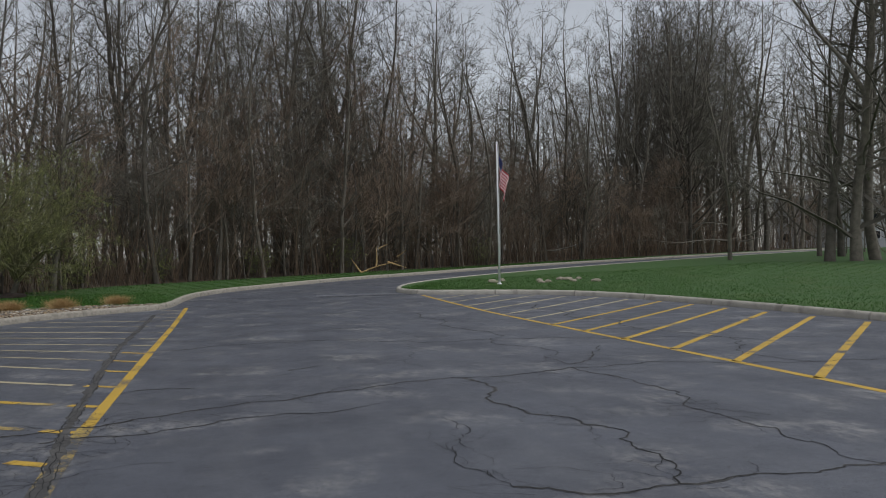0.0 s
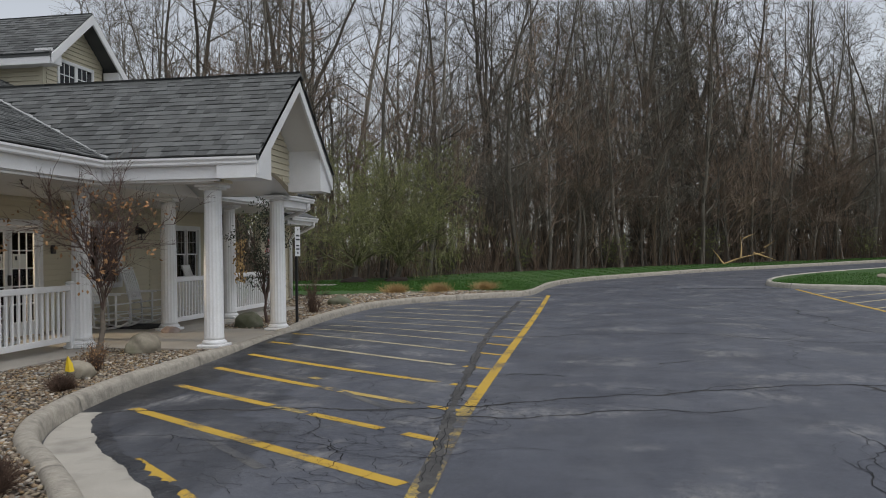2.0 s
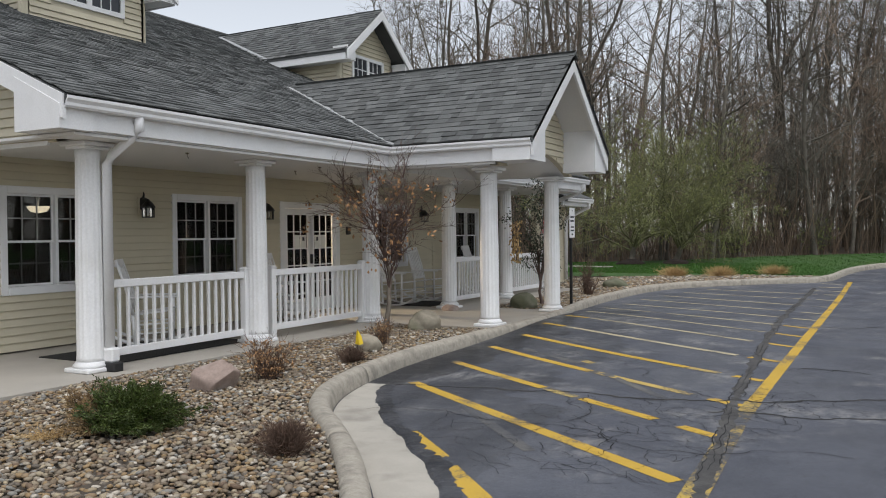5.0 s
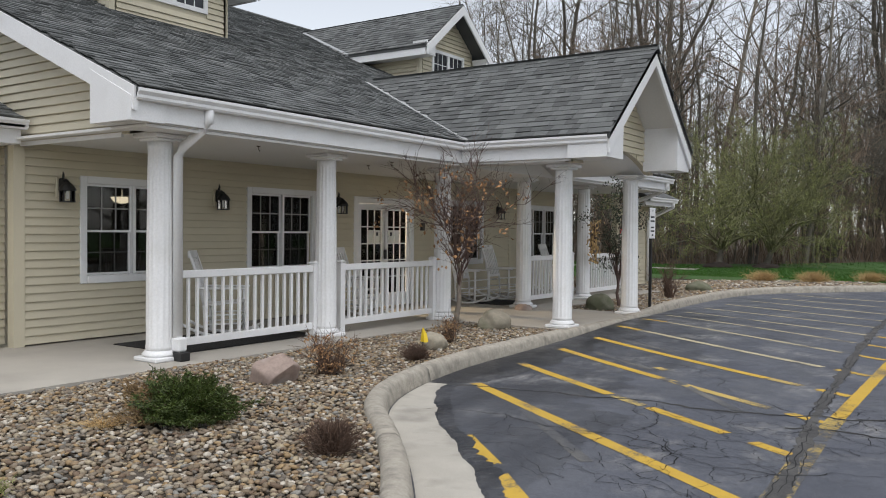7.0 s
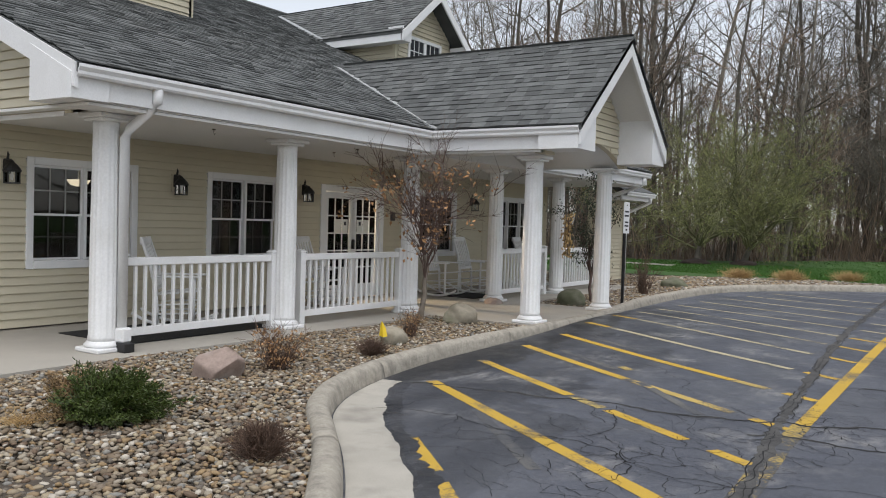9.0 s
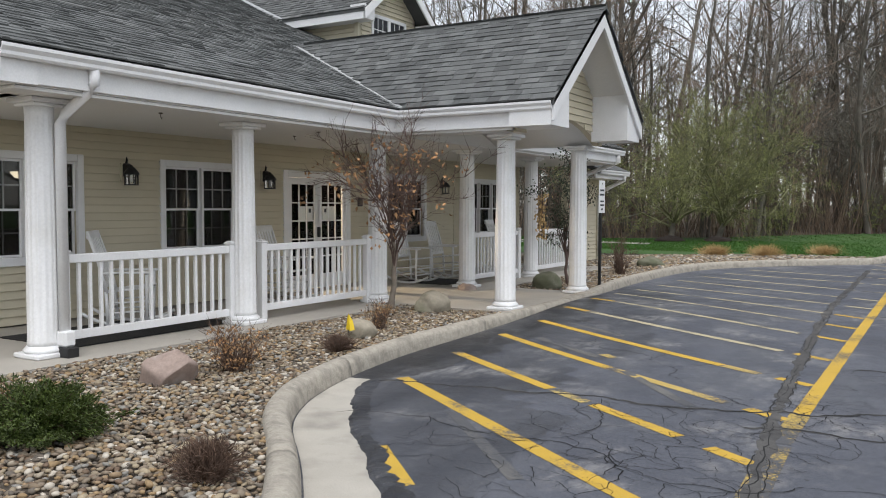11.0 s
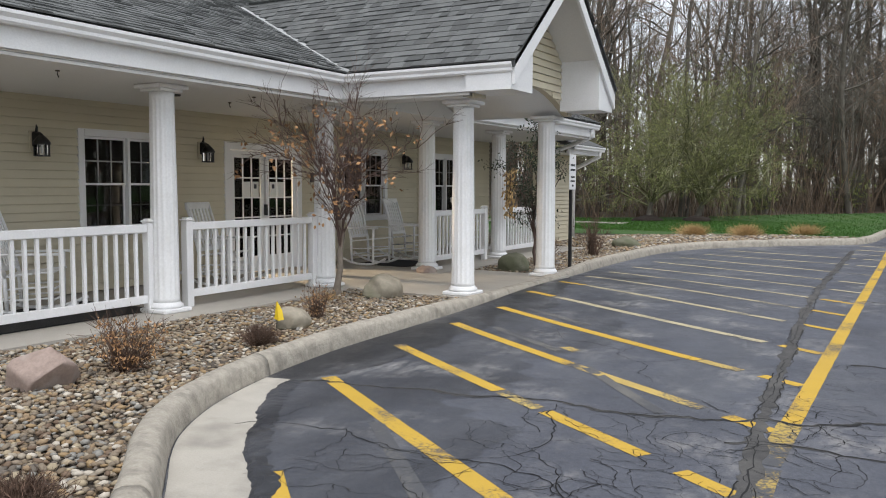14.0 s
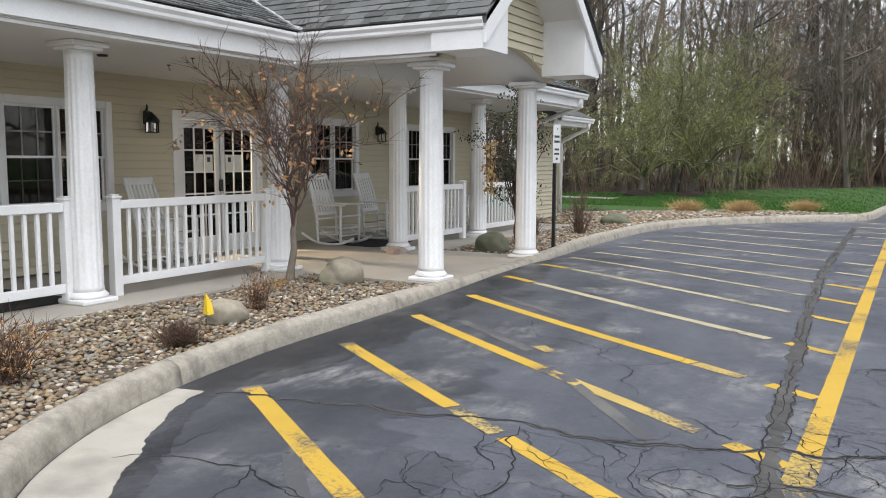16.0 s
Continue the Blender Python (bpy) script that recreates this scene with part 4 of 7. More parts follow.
part("door_handle", boxes((DW / 2 - 0.02, DW / 2 + 0.03, -0.05, 0.0, 0.92, 1.1), bevel=0.008), M_BLACK, dd, "dark lever door handle")


# ---- columns ----
def column(x, y, turn=0):
    c = thing("porch_column", "white fluted round porch column on a square plinth", "column", "porch columns", (x, y, 0), turn)
    part("plinth", boxes((-0.2, 0.2, -0.2, 0.2, 0.0, 0.05), bevel=0.012), M_WHITE, c)
    part("base_ring", lathe(bmesh.new(), [(0.178, 0.05, 0), (0.19, 0.065, 0), (0.19, 0.08, 0), (0.168, 0.1, 0), (0.16, 0.115, 0)], 32), M_WHITE, c, "", True)
    part("shaft", lathe(bmesh.new(), [(0.152, 0.115, 0), (0.152, 0.16, 0), (0.15, 0.18, 1), (0.146, 1.2, 1), (0.132, 2.32, 1), (0.133, 2.34, 0), (0.133, 2.42, 0)], 96, flute=16, depth=0.009), M_WHITE_WORN, c, "fluted white shaft with grey streaks", True)
    part("capital", boxes((-0.16, 0.16, -0.16, 0.16, 2.42, 2.452), (-0.205, 0.205, -0.205, 0.205, 2.452, 2.498), bevel=0.008), M_WHITE, c)
    return c


COL_Y = [-2.56, 0.15, 3.0, 5.78, 8.5]
first = column(0.1, COL_Y[0])
for y in COL_Y[1:]:
    copy_thing(first, pose(0.1, y, 0))
for y in (3.21, 5.93):
    copy_thing(first, pose(2.2, y, 0.0))


# ---- railings ----
def railing(y0, y1, label, x=0.02):
    """White vinyl rail between two posts, running along y."""
    r = thing("porch_railing", label, "railing", "porch railings", (x, y0, 0))
    Ln = y1 - y0
    for y in (0.05, Ln - 0.05):
        post = part("post", boxes((-0.05, 0.05, y - 0.05, y + 0.05, 0.0, 1.0), bevel=0.006), M_WHITE, r)
        part("post_cap", boxes((-0.062, 0.062, y - 0.062, y + 0.062, 1.0, 1.022), (-0.045, 0.045, y - 0.045, y + 0.045, 1.022, 1.04), bevel=0.008), M_WHITE, post)
    part("top_rail", boxes((-0.038, 0.038, 0.1, Ln - 0.1, 0.89, 0.98), bevel=0.008), M_WHITE, r)
    part("bottom_rail", boxes((-0.025, 0.025, 0.1, Ln - 0.1, 0.11, 0.2), bevel=0.006), M_WHITE, r)
    n = max(2, round((Ln - 0.2) / 0.128))
    bm = boxes((-0.018, 0.018, -0.018, 0.018, 0.2, 0.89), bevel=0.003)
    b0 = part("baluster", bm, M_WHITE, r)
    for i in range(n - 1):
        o = b0 if i == 0 else new("baluster", b0.data)
        o.parent = r
        o.matrix_basis = Matrix.Translation((0, 0.1 + (Ln - 0.2) * (i + 1) / n, 0))
    return r


railing(-2.34, 0.05, "white vinyl porch railing between two columns")
railing(0.5, 2.88, "white vinyl porch railing by the entrance doors")
railing(5.98, 8.1, "white vinyl porch railing beyond the entrance")
railing(8.5, 11.0, "white vinyl porch railing beyond the entrance")

# ---- roofs ----
EAVE_X, EAVE_Z, PITCH = 0.75, 2.88, 0.43
PY, PRIDGE, PEAVE, PFRONT = 4.42, 4.40, 2.6, 3.2
PSLOPE = (PRIDGE - EAVE_Z) / (PY - PEAVE)
RIDGE_X, RIDGE_Z = -10.5, 2.88 + 0.43 * 11.25


def main_z(x):
    return EAVE_Z + PITCH * (EAVE_X - x)


def roof_slab(name, quads, label, thick=0.1, material=None):
    """Solid roof decks: each quad is given by its top corners."""
    bm = bmesh.new()
    for q in quads:
        top = [bm.verts.new(p) for p in q]
        low = [bm.verts.new((p[0], p[1], p[2] - thick)) for p in q]
        bm.faces.new(top)
        bm.faces.new(low[::-1])
        for i in range(len(q)):
            j = (i + 1) % len(q)
            bm.faces.new((top[i], low[i], low[j], top[j]))
    return tagged(part(name, bm, material or M_SHINGLE, None), label, "roof", kind="structure")


def shingle_course(put, origin, u, v, nrm, length, rows, expo=0.135, tab=0.2, keep=lambda a, b: True, seed=1):
    """Lays overlapping tabs over a plane: u runs along the eave, v up the slope."""
    rng = random.Random(seed)
    for r in range(rows):
        a = -rng.uniform(0, tab)
        while a < length:
            w = tab * rng.uniform(0.55, 1.35)
            a0, a1 = max(a, 0), min(a + w - 0.003, length)
            if a1 - a0 > 0.05 and keep((a0 + a1) / 2, (r + 0.5) * expo):
                t = rng.choice((0.006, 0.01, 0.016))
                h0, h1 = r * expo - rng.uniform(0, 0.006), (r + 1) * expo + 0.02
                put(origin, u, v, nrm, a0, a1, h0, h1, t)
            a += w


def joined_tabs():
    Vt, Ft = [], []

    def put(o, u, v, n, a0, a1, h0, h1, t):
        b = len(Vt)
        for a, h, k in ((a0, h0, t + 0.004), (a1, h0, t + 0.004), (a1, h1, 0.002), (a0, h1, 0.002), (a0, h0, -0.004), (a1, h0, -0.004)):
            Vt.append(o + u * a + v * h + n * k)
        Ft.extend([(b, b + 1, b + 2, b + 3), (b, b + 4, b + 5, b + 1), (b + 1, b + 5, b + 2), (b + 4, b, b + 3)])
    return put, Vt, Ft


def single_tabs(parent):
    store = {}

    def put(o, u, v, n, a0, a1, h0, h1, t):
        if t not in store:
            Vt = [(0, 0, t + 0.004), (1, 0, t + 0.004), (1, 1, 0.002), (0, 1, 0.002), (0, 0, -0.004), (1, 0, -0.004)]
            store[t] = mesh("shingle", Vt, [(0, 1, 2, 3), (0, 4, 5, 1), (1, 5, 2), (4, 0, 3)], M_SHINGLE_ONE)
        ob = new("shingle", store[t])
        ob.parent = parent
        m = Matrix((( *(u * (a1 - a0)), 0), (*(v * (h1 - h0)), 0), (*n, 0), (*(o + u * a0 + v * h0), 1))).transposed()
        ob.matrix_basis = m
    return put


S, N = -3.32, 12.45
roof_main = roof_slab("roof_main", [[(EAVE_X, S, EAVE_Z - 0.01), (EAVE_X, N, EAVE_Z - 0.01), (RIDGE_X, N, RIDGE_Z - 0.01), (RIDGE_X, S, RIDGE_Z - 0.01)],
                                   [(RIDGE_X, S, RIDGE_Z - 0.01), (RIDGE_X, N, RIDGE_Z - 0.01), (-21.5, N, EAVE_Z), (-21.5, S, EAVE_Z)]], "grey asphalt-shingled main roof")
sl = math.sqrt(1 + PITCH ** 2)
v_up = Vector((-1, 0, PITCH)) / sl
n_up = Vector((PITCH, 0, 1)) / sl
put, Vt, Ft = joined_tabs()


def main_keep(a, h):
    x = EAVE_X - h / sl
    y = S + a
    z = main_z(x)
    if PEAVE < y < 2 * PY - PEAVE and z < PRIDGE - 0.05 and z < EAVE_Z + PSLOPE * (min(y, 2 * PY - y) - PEAVE) - 0.05:
        return False
    for c in (0.8, 9.2):
        if abs(y - c) < 1.1 and -9 < x < -4.15 and z < 7.1 - 0.78 * abs(y - c):
            return False
    return True


shingle_course(put, Vector((EAVE_X + 0.03, S, EAVE_Z)), Vector((0, 1, 0)), v_up, n_up, N - S, int(11.2 * sl / 0.135), keep=main_keep, seed=7)
tagged(child(new("shingles", mesh("shingles", Vt, Ft, M_SHINGLE)), roof_main), kind="stuff")
tagged(part("roof_ridge", boxes((RIDGE_X - 0.12, RIDGE_X + 0.12, S, N, RIDGE_Z - 0.05, RIDGE_Z + 0.035), bevel=0.03), M_SHINGLE, None), "shingled ridge cap of the main roof", "roof ridge", kind="structure")

# portico roof
back_x = EAVE_X - (PRIDGE - EAVE_Z) / PITCH
far_e = 2 * PY - PEAVE
roof_port = roof_slab("roof_portico", [[(PFRONT, PEAVE, EAVE_Z - 0.01), (PFRONT, PY, PRIDGE - 0.01), (back_x - 0.1, PY, PRIDGE - 0.01), (EAVE_X, PEAVE, EAVE_Z - 0.01)],
                                       [(PFRONT, PY, PRIDGE - 0.01), (PFRONT, far_e, EAVE_Z - 0.01), (EAVE_X, far_e, EAVE_Z - 0.01), (back_x - 0.1, PY, PRIDGE - 0.01)]],
                      "grey asphalt-shingled gable roof over the entrance", 0.08)
ps = math.sqrt(1 + PSLOPE ** 2)
pu, pv, pn = Vector((-1, 0, 0)), Vector((0, 1, PSLOPE)) / ps, Vector((0, -PSLOPE, 1)) / ps
rows = int((PY - PEAVE) * ps / 0.135) + 1


def valley_len(h):
    z = EAVE_Z + PSLOPE * h / ps
    return PFRONT + 0.02 - (EAVE_X - (z - EAVE_Z) / PITCH)


shingle_course(single_tabs(roof_port), Vector((PFRONT + 0.02, PEAVE - 0.02, EAVE_Z)), pu, pv, pn, 5.8, rows, keep=lambda a, h: a < valley_len(h) - 0.1 and h < (PY - PEAVE) * ps, seed=11)
put, Vt, Ft = joined_tabs()
shingle_course(put, Vector((PFRONT + 0.02, far_e + 0.02, EAVE_Z)), pu, Vector((0, -1, PSLOPE)) / ps, Vector((0, PSLOPE, 1)) / ps, 5.8, rows, keep=lambda a, h: a < valley_len(h) - 0.1, seed=12)
tagged(child(new("shingles", mesh("shingles", Vt, Ft, M_SHINGLE)), roof_port), kind="stuff")
bm = bmesh.new()
prism(bm, [(-0.13, -0.09), (0, 0.02), (0.13, -0.09), (0.0, -0.03)], lambda u, v: (PFRONT + 0.03, PY + u, PRIDGE + v + 0.01), lambda u, v: (back_x, PY + u, PRIDGE + v + 0.01))
part("ridge_cap", bm, M_SHINGLE, roof_port)
for side in (-1, 1):
    bm = bmesh.new()
    y_e = PY + side * (PY - PEAVE)
    a, b = Vector((EAVE_X + 0.02, y_e, EAVE_Z + 0.02)), Vector((back_x + 0.1, PY + side * 0.08, PRIDGE - 0.02))
    d = (b - a).normalized()
    w1 = Vector((-1, 0, PITCH)).normalized() * 0.0 + Vector((-0.05, side * 0.09, 0.0))
    for k in (0, 1):
        off = Vector((-0.075, 0.0, 0.034)) if k else Vector((0.05, -side * 0.075 * -1 * -1, 0.0))
        p = [a, b, b + off, a + off]
        vs = [bm.verts.new(q + Vector((0, 0, 0.014))) for q in p]
        ws = [bm.verts.new(q + Vector((0, 0, -0.02))) for q in p]
        bm.faces.new(vs)
        bm.faces.new(ws[::-1])
        for i in range(4):
            bm.faces.new((vs[i], ws[i], ws[(i + 1) % 4], vs[(i + 1) % 4]))
    tagged(part("valley_flashing", bm, M_FLASH, None), "pale metal flashing in the roof valley", "roof flashing", kind="structure")

# fascia, gutters and eave boxes
GUT = [(0.0, 0.0), (0.085, 0.0), (0.1, 0.02), (0.1, 0.05), (0.125, 0.085), (0.125, 0.115), (0.112, 0.115), (0.112, 0.09), (0.088, 0.055), (0.088, 0.012), (0.0, 0.012)]


def gutter(name, p, q, out, label):
    """A K-shaped gutter from p to q; out is the outward direction."""
    p, q, o = Vector(p), Vector(q), Vector(out)
    g = tagged(new(name), label, "gutter", kind="structure")
    bm = bmesh.new()
    prism(bm, GUT, lambda u, v: p + o * u + Vector((0, 0, v)), lambda u, v: q + o * u + Vector((0, 0, v)))
    part("trough", bm, M_WHITE, g)
    return g


FASX = 0.66
tagged(part("fascia_1", boxes((FASX - 0.04, FASX, S + 0.02, PEAVE + 0.1, 2.55, 2.85), (FASX - 0.04, FASX, far_e - 0.1, N - 0.02, 2.55, 2.85), bevel=0.004), M_WHITE, None), "white fascia board of the porch eave", "fascia", kind="structure")
tagged(part("fascia_2", boxes((FASX - 0.04, PFRONT - 0.18, PEAVE + 0.09, PEAVE + 0.13, 2.55, 2.85), (FASX - 0.04, PFRONT - 0.18, far_e - 0.13, far_e - 0.09, 2.55, 2.85), bevel=0.004), M_WHITE, None), "white fascia board of the entrance gable", "fascia", kind="structure")
tagged(part("soffit", boxes((0.3, FASX - 0.041, S + 0.02, PEAVE + 0.1, 2.535, 2.56), (0.3, FASX - 0.041, far_e, N - 0.02, 2.535, 2.56)), M_SOFFIT, None), "white soffit of the porch eave", "soffit", kind="structure")
gutter("gutter_1", (FASX, S + 0.0, 2.74), (FASX, PEAVE - 0.02, 2.74), (1, 0, 0), "white metal gutter along the porch eave")
gutter("gutter_2", (FASX + 0.0, PEAVE + 0.09, 2.74), (PFRONT - 0.03, PEAVE + 0.09, 2.74), (0, -1, 0), "white metal gutter along the entrance gable")
gutter("gutter_3", (FASX, far_e + 0.03, 2.72), (FASX, N, 2.72), (1, 0, 0), "white metal gutter along the far porch eave")
gutter("gutter_4", (0.0, 12.6, 2.30), (0.0, 14.75, 2.30), (1, 0, 0), "white metal gutter of the north wing")
gutter("gutter_5", (-1.85, -16, 2.62), (-1.85, -3.02, 2.62), (1, 0, 0), "white metal gutter of the south wing")
roof_slab("roof_north", [[(0.08, 12.46, 2.44), (0.08, 14.8, 2.44), (-6, 14.8, 5.0), (-6, 12.46, 5.0)]], "grey shingled roof of the north wing", 0.12)
tagged(part("fascia_3", boxes((-0.05, -0.002, 12.5, 14.75, 2.2, 2.4), (-0.75, -0.06, 12.5, 14.75, 2.22, 2.25)), M_WHITE, None), "white eave of the north wing", "fascia", kind="structure")
rs = roof_slab("roof_south", [[(-1.75, -16, 2.74), (-1.75, -3.06, 2.74), (-8, -3.06, 5.4), (-8, -16, 5.4)]], "grey shingled roof of the south wing", 0.1)
put, Vt, Ft = joined_tabs()
s2 = Vector((-6.25, 0, 2.66)).normalized()
shingle_course(put, Vector((-1.72, -8, 2.745)), Vector((0, 1, 0)), s2, Vector((0.4, 0, 0.92)), 4.9, 16, seed=21)
tagged(child(new("shingles", mesh("shingles", Vt, Ft, M_SHINGLE)), rs), kind="stuff")
tagged(part("fascia_4", boxes((-1.9, -1.852, -16, -3.06, 2.45, 2.72), (-2.34, -1.9, -16, -3.06, 2.45, 2.48)), M_WHITE, None), "white eave of the south wing", "fascia", kind="structure")

# portico gable: front wall with an arched lower edge, rakes, returns and vaulted ceiling
GX = PFRONT - 0.66


def arch(y):
    return 2.5 + 0.34 * max(0.0, 1 - ((y - PY - 0.08) / 1.45) ** 2)


gable = tagged(new("wall_portico"), "cream lap-sided gable with an arched lower edge", "gable wall", kind="structure")
bm = bmesh.new()
ys = [PEAVE + 0.15 + (far_e - PEAVE - 0.3) * i / 28 for i in range(29)]
lo = [(y, arch(y)) for y in ys]
hi = [(y, EAVE_Z + PSLOPE * (min(y, 2 * PY - y) - PEAVE) - 0.1) for y in ys]
for i in range(28):
    q = [(GX, lo[i][0], lo[i][1]), (GX, lo[i + 1][0], lo[i + 1][1]), (GX, hi[i + 1][0], max(hi[i + 1][1], lo[i + 1][1] + 0.02)), (GX, hi[i][0], max(hi[i][1], lo[i][1] + 0.02))]
    f = [bm.verts.new(p) for p in q]
    g = [bm.verts.new((p[0] - 0.1, p[1], p[2])) for p in q]
    bm.faces.new(f)
    bm.faces.new(g[::-1])
    bm.faces.new((f[0], g[0], g[1], f[1]))
bmesh.ops.remove_doubles(bm, verts=bm.verts, dist=0.0005)
part("panel", bm, M_SIDING, gable)
gf = Matrix.Translation((GX + 0.002, 0, 0)) @ Matrix.Rotation(radians(90), 4, "Z")


def gable_span(z):
    half = (PRIDGE - 0.12 - z) / PSLOPE
    return (max(PY - half, PEAVE + 0.2), min(PY + half, far_e - 0.2))


nb = 0
z = 2.5
while z < PRIDGE - 0.3:
    a, b = gable_span(z + 0.05)
    t = (z + 0.03 - 2.5) / 0.34
    if t < 1:
        half = 1.45 * math.sqrt(max(0, 1 - t))
        runs = [(a, PY + 0.08 - half), (PY + 0.08 + half, b)]
    else:
        runs = [(a, b)]
    for p, q in runs:
        if q - p > 0.05:
            ob = new("siding_board", BOARD_MESH)
            ob.parent = gable
            ob.matrix_basis = gf @ Matrix.Translation((p, 0, z)) @ Matrix.Diagonal((q - p, 1, 1, 1))
    z += BOARD
Vv, Fv = [], []
for i, y in enumerate([2.78 + (6.06 - 2.78) * k / 24 for k in range(25)]):
    for x in (0.62, GX - 0.1):
        Vv.append((x, y, arch(y) + 0.004))
for i in range(24):
    Fv.append((2 * i, 2 * i + 2, 2 * i + 3, 2 * i + 1))
vault = new("ceiling_portico", mesh("ceiling_portico", Vv, Fv, M_SOFFIT, True))
lun = bmesh.new()
ends = [2.78 + (6.06 - 2.78) * k / 24 for k in range(25)]
for y0, y1 in zip(ends, ends[1:]):
    prism(lun, [(y0, 2.498), (y1, 2.498), (y1, arch(y1) + 0.01), (y0, arch(y0) + 0.01)], lambda u, v: (0.6, u, v), lambda u, v: (0.64, u, v))
bmesh.ops.remove_doubles(lun, verts=lun.verts, dist=0.0005)
tagged(part("trim_10", lun, M_SOFFIT, None), "white arched panel closing the entrance vault", "trim", kind="structure")
vault.modifiers.new("thickness", "SOLIDIFY").thickness = 0.03
tagged(vault, "white arched ceiling over the entrance", "ceiling", kind="structure")
tagged(part("soffit_portico", boxes((FASX - 0.045, GX, PEAVE + 0.131, 3.03, 2.515, 2.549), (FASX - 0.045, GX, 5.95, far_e - 0.131, 2.515, 2.549)), M_SOFFIT, None), "white soffit beside the entrance columns", "soffit", kind="structure")


def rake(name, x0, x1, y0, z0, y1, z1, depth, label):
    """A sloping barge board along a gable edge facing +x."""
    bm = bmesh.new()
    prism(bm, [(y0, z0), (y1, z1), (y1, z1 - depth), (y0, z0 - depth)], lambda u, v: (x0, u, v), lambda u, v: (x1, u, v))
    return tagged(part(name, bm, M_WHITE, None), label, "barge board", kind="structure")


lift = -0.012
rake("trim_3", PFRONT - 0.04, PFRONT, PEAVE + 0.02, EAVE_Z + lift, PY, PRIDGE + lift, 0.27, "white barge board of the entrance gable")
rake("trim_4", PFRONT - 0.04, PFRONT, far_e - 0.02, EAVE_Z + lift, PY, PRIDGE + lift, 0.27, "white barge board of the entrance gable")
for side, nm in ((-1, "trim_5"), (1, "trim_6")):
    y_o = PY + side * (PY - PEAVE - 0.02)
    bm = bmesh.new()
    prism(bm, [(y_o, EAVE_Z - 0.05), (y_o - side * 0.6, EAVE_Z + PSLOPE * 0.5), (y_o - side * 0.6, 2.545), (y_o, 2.545)], lambda u, v: (PFRONT - 0.046, u, v), lambda u, v: (PFRONT - 0.66 + 0.002, u, v))
    tagged(part(nm, bm, M_WHITE, None), "white boxed eave return of the entrance gable", "eave return", kind="structure")
for side in (-1, 1):
    bm = bmesh.new()
    y_o = PY + side * (PY - PEAVE)
    prism(bm, [(y_o, EAVE_Z - 0.1), (PY, PRIDGE - 0.1), (PY, PRIDGE - 0.125), (y_o, EAVE_Z - 0.125)], lambda u, v: (PFRONT - 0.041, u, v), lambda u, v: (GX, u, v))
    tagged(part("soffit_rake", bm, M_SOFFIT, None), "off-white soffit under the gable rake", "soffit", kind="structure")

# south end gable of the main roof
ge = tagged(new("wall_gable"), "cream lap-sided end gable of the main roof", "gable wall", kind="structure")
bm = bmesh.new()
prism(bm, [(0.2, 2.5), (0.2, main_z(0.2) - 0.15), (RIDGE_X, RIDGE_Z - 0.15), (-20.3, 2.9), (-20.3, 2.5)], lambda u, v: (u, SOUTH - 0.02, v), lambda u, v: (u, SOUTH + 0.12, v))
part("panel", bm, M_SIDING, ge)
siding(ge, Matrix.Translation((0, SOUTH - 0.022, 0)), 2.47, 6.8, lambda zz: (-11.0, min(0.1, EAVE_X - (zz - EAVE_Z + 0.15) / PITCH)))
bm = bmesh.new()
prism(bm, [(EAVE_X - 0.02, EAVE_Z - 0.012), (RIDGE_X, RIDGE_Z - 0.012), (RIDGE_X, RIDGE_Z - 0.25), (EAVE_X - 0.02, EAVE_Z - 0.25)], lambda u, v: (u, S - 0.02, v), lambda u, v: (u, S + 0.02, v))
tagged(part("trim_7", bm, M_WHITE, None), "white barge board of the main roof", "barge board", kind="structure")
bm = bmesh.new()
prism(bm, [(EAVE_X - 0.06, EAVE_Z - 0.1), (EAVE_X - 0.06, 2.54), (0.0, 2.54), (0.0, main_z(0.0) - 0.1)], lambda u, v: (u, S - 0.028, v), lambda u, v: (u, SOUTH - 0.024, v))
tagged(part("trim_8", bm, M_WHITE, None), "white boxed eave return of the porch roof", "eave return", kind="structure")
bm = bmesh.new()
prism(bm, [(0.0, main_z(0.0) - 0.11), (RIDGE_X, RIDGE_Z - 0.11), (RIDGE_X, RIDGE_Z - 0.14), (0.0, main_z(0.0) - 0.14)], lambda u, v: (u, S + 0.021, v), lambda u, v: (u, SOUTH - 0.05, v))
tagged(part("soffit_gable", bm, M_SOFFIT, None), "white soffit under the main rake", "soffit", kind="structure")
tagged(part("trim_9", boxes((-2.05, 0.0, SOUTH - 0.06, SOUTH - 0.03, 2.44, 2.49)), M_WHITE, None), "white strip under the end gable", "trim", kind="structure")


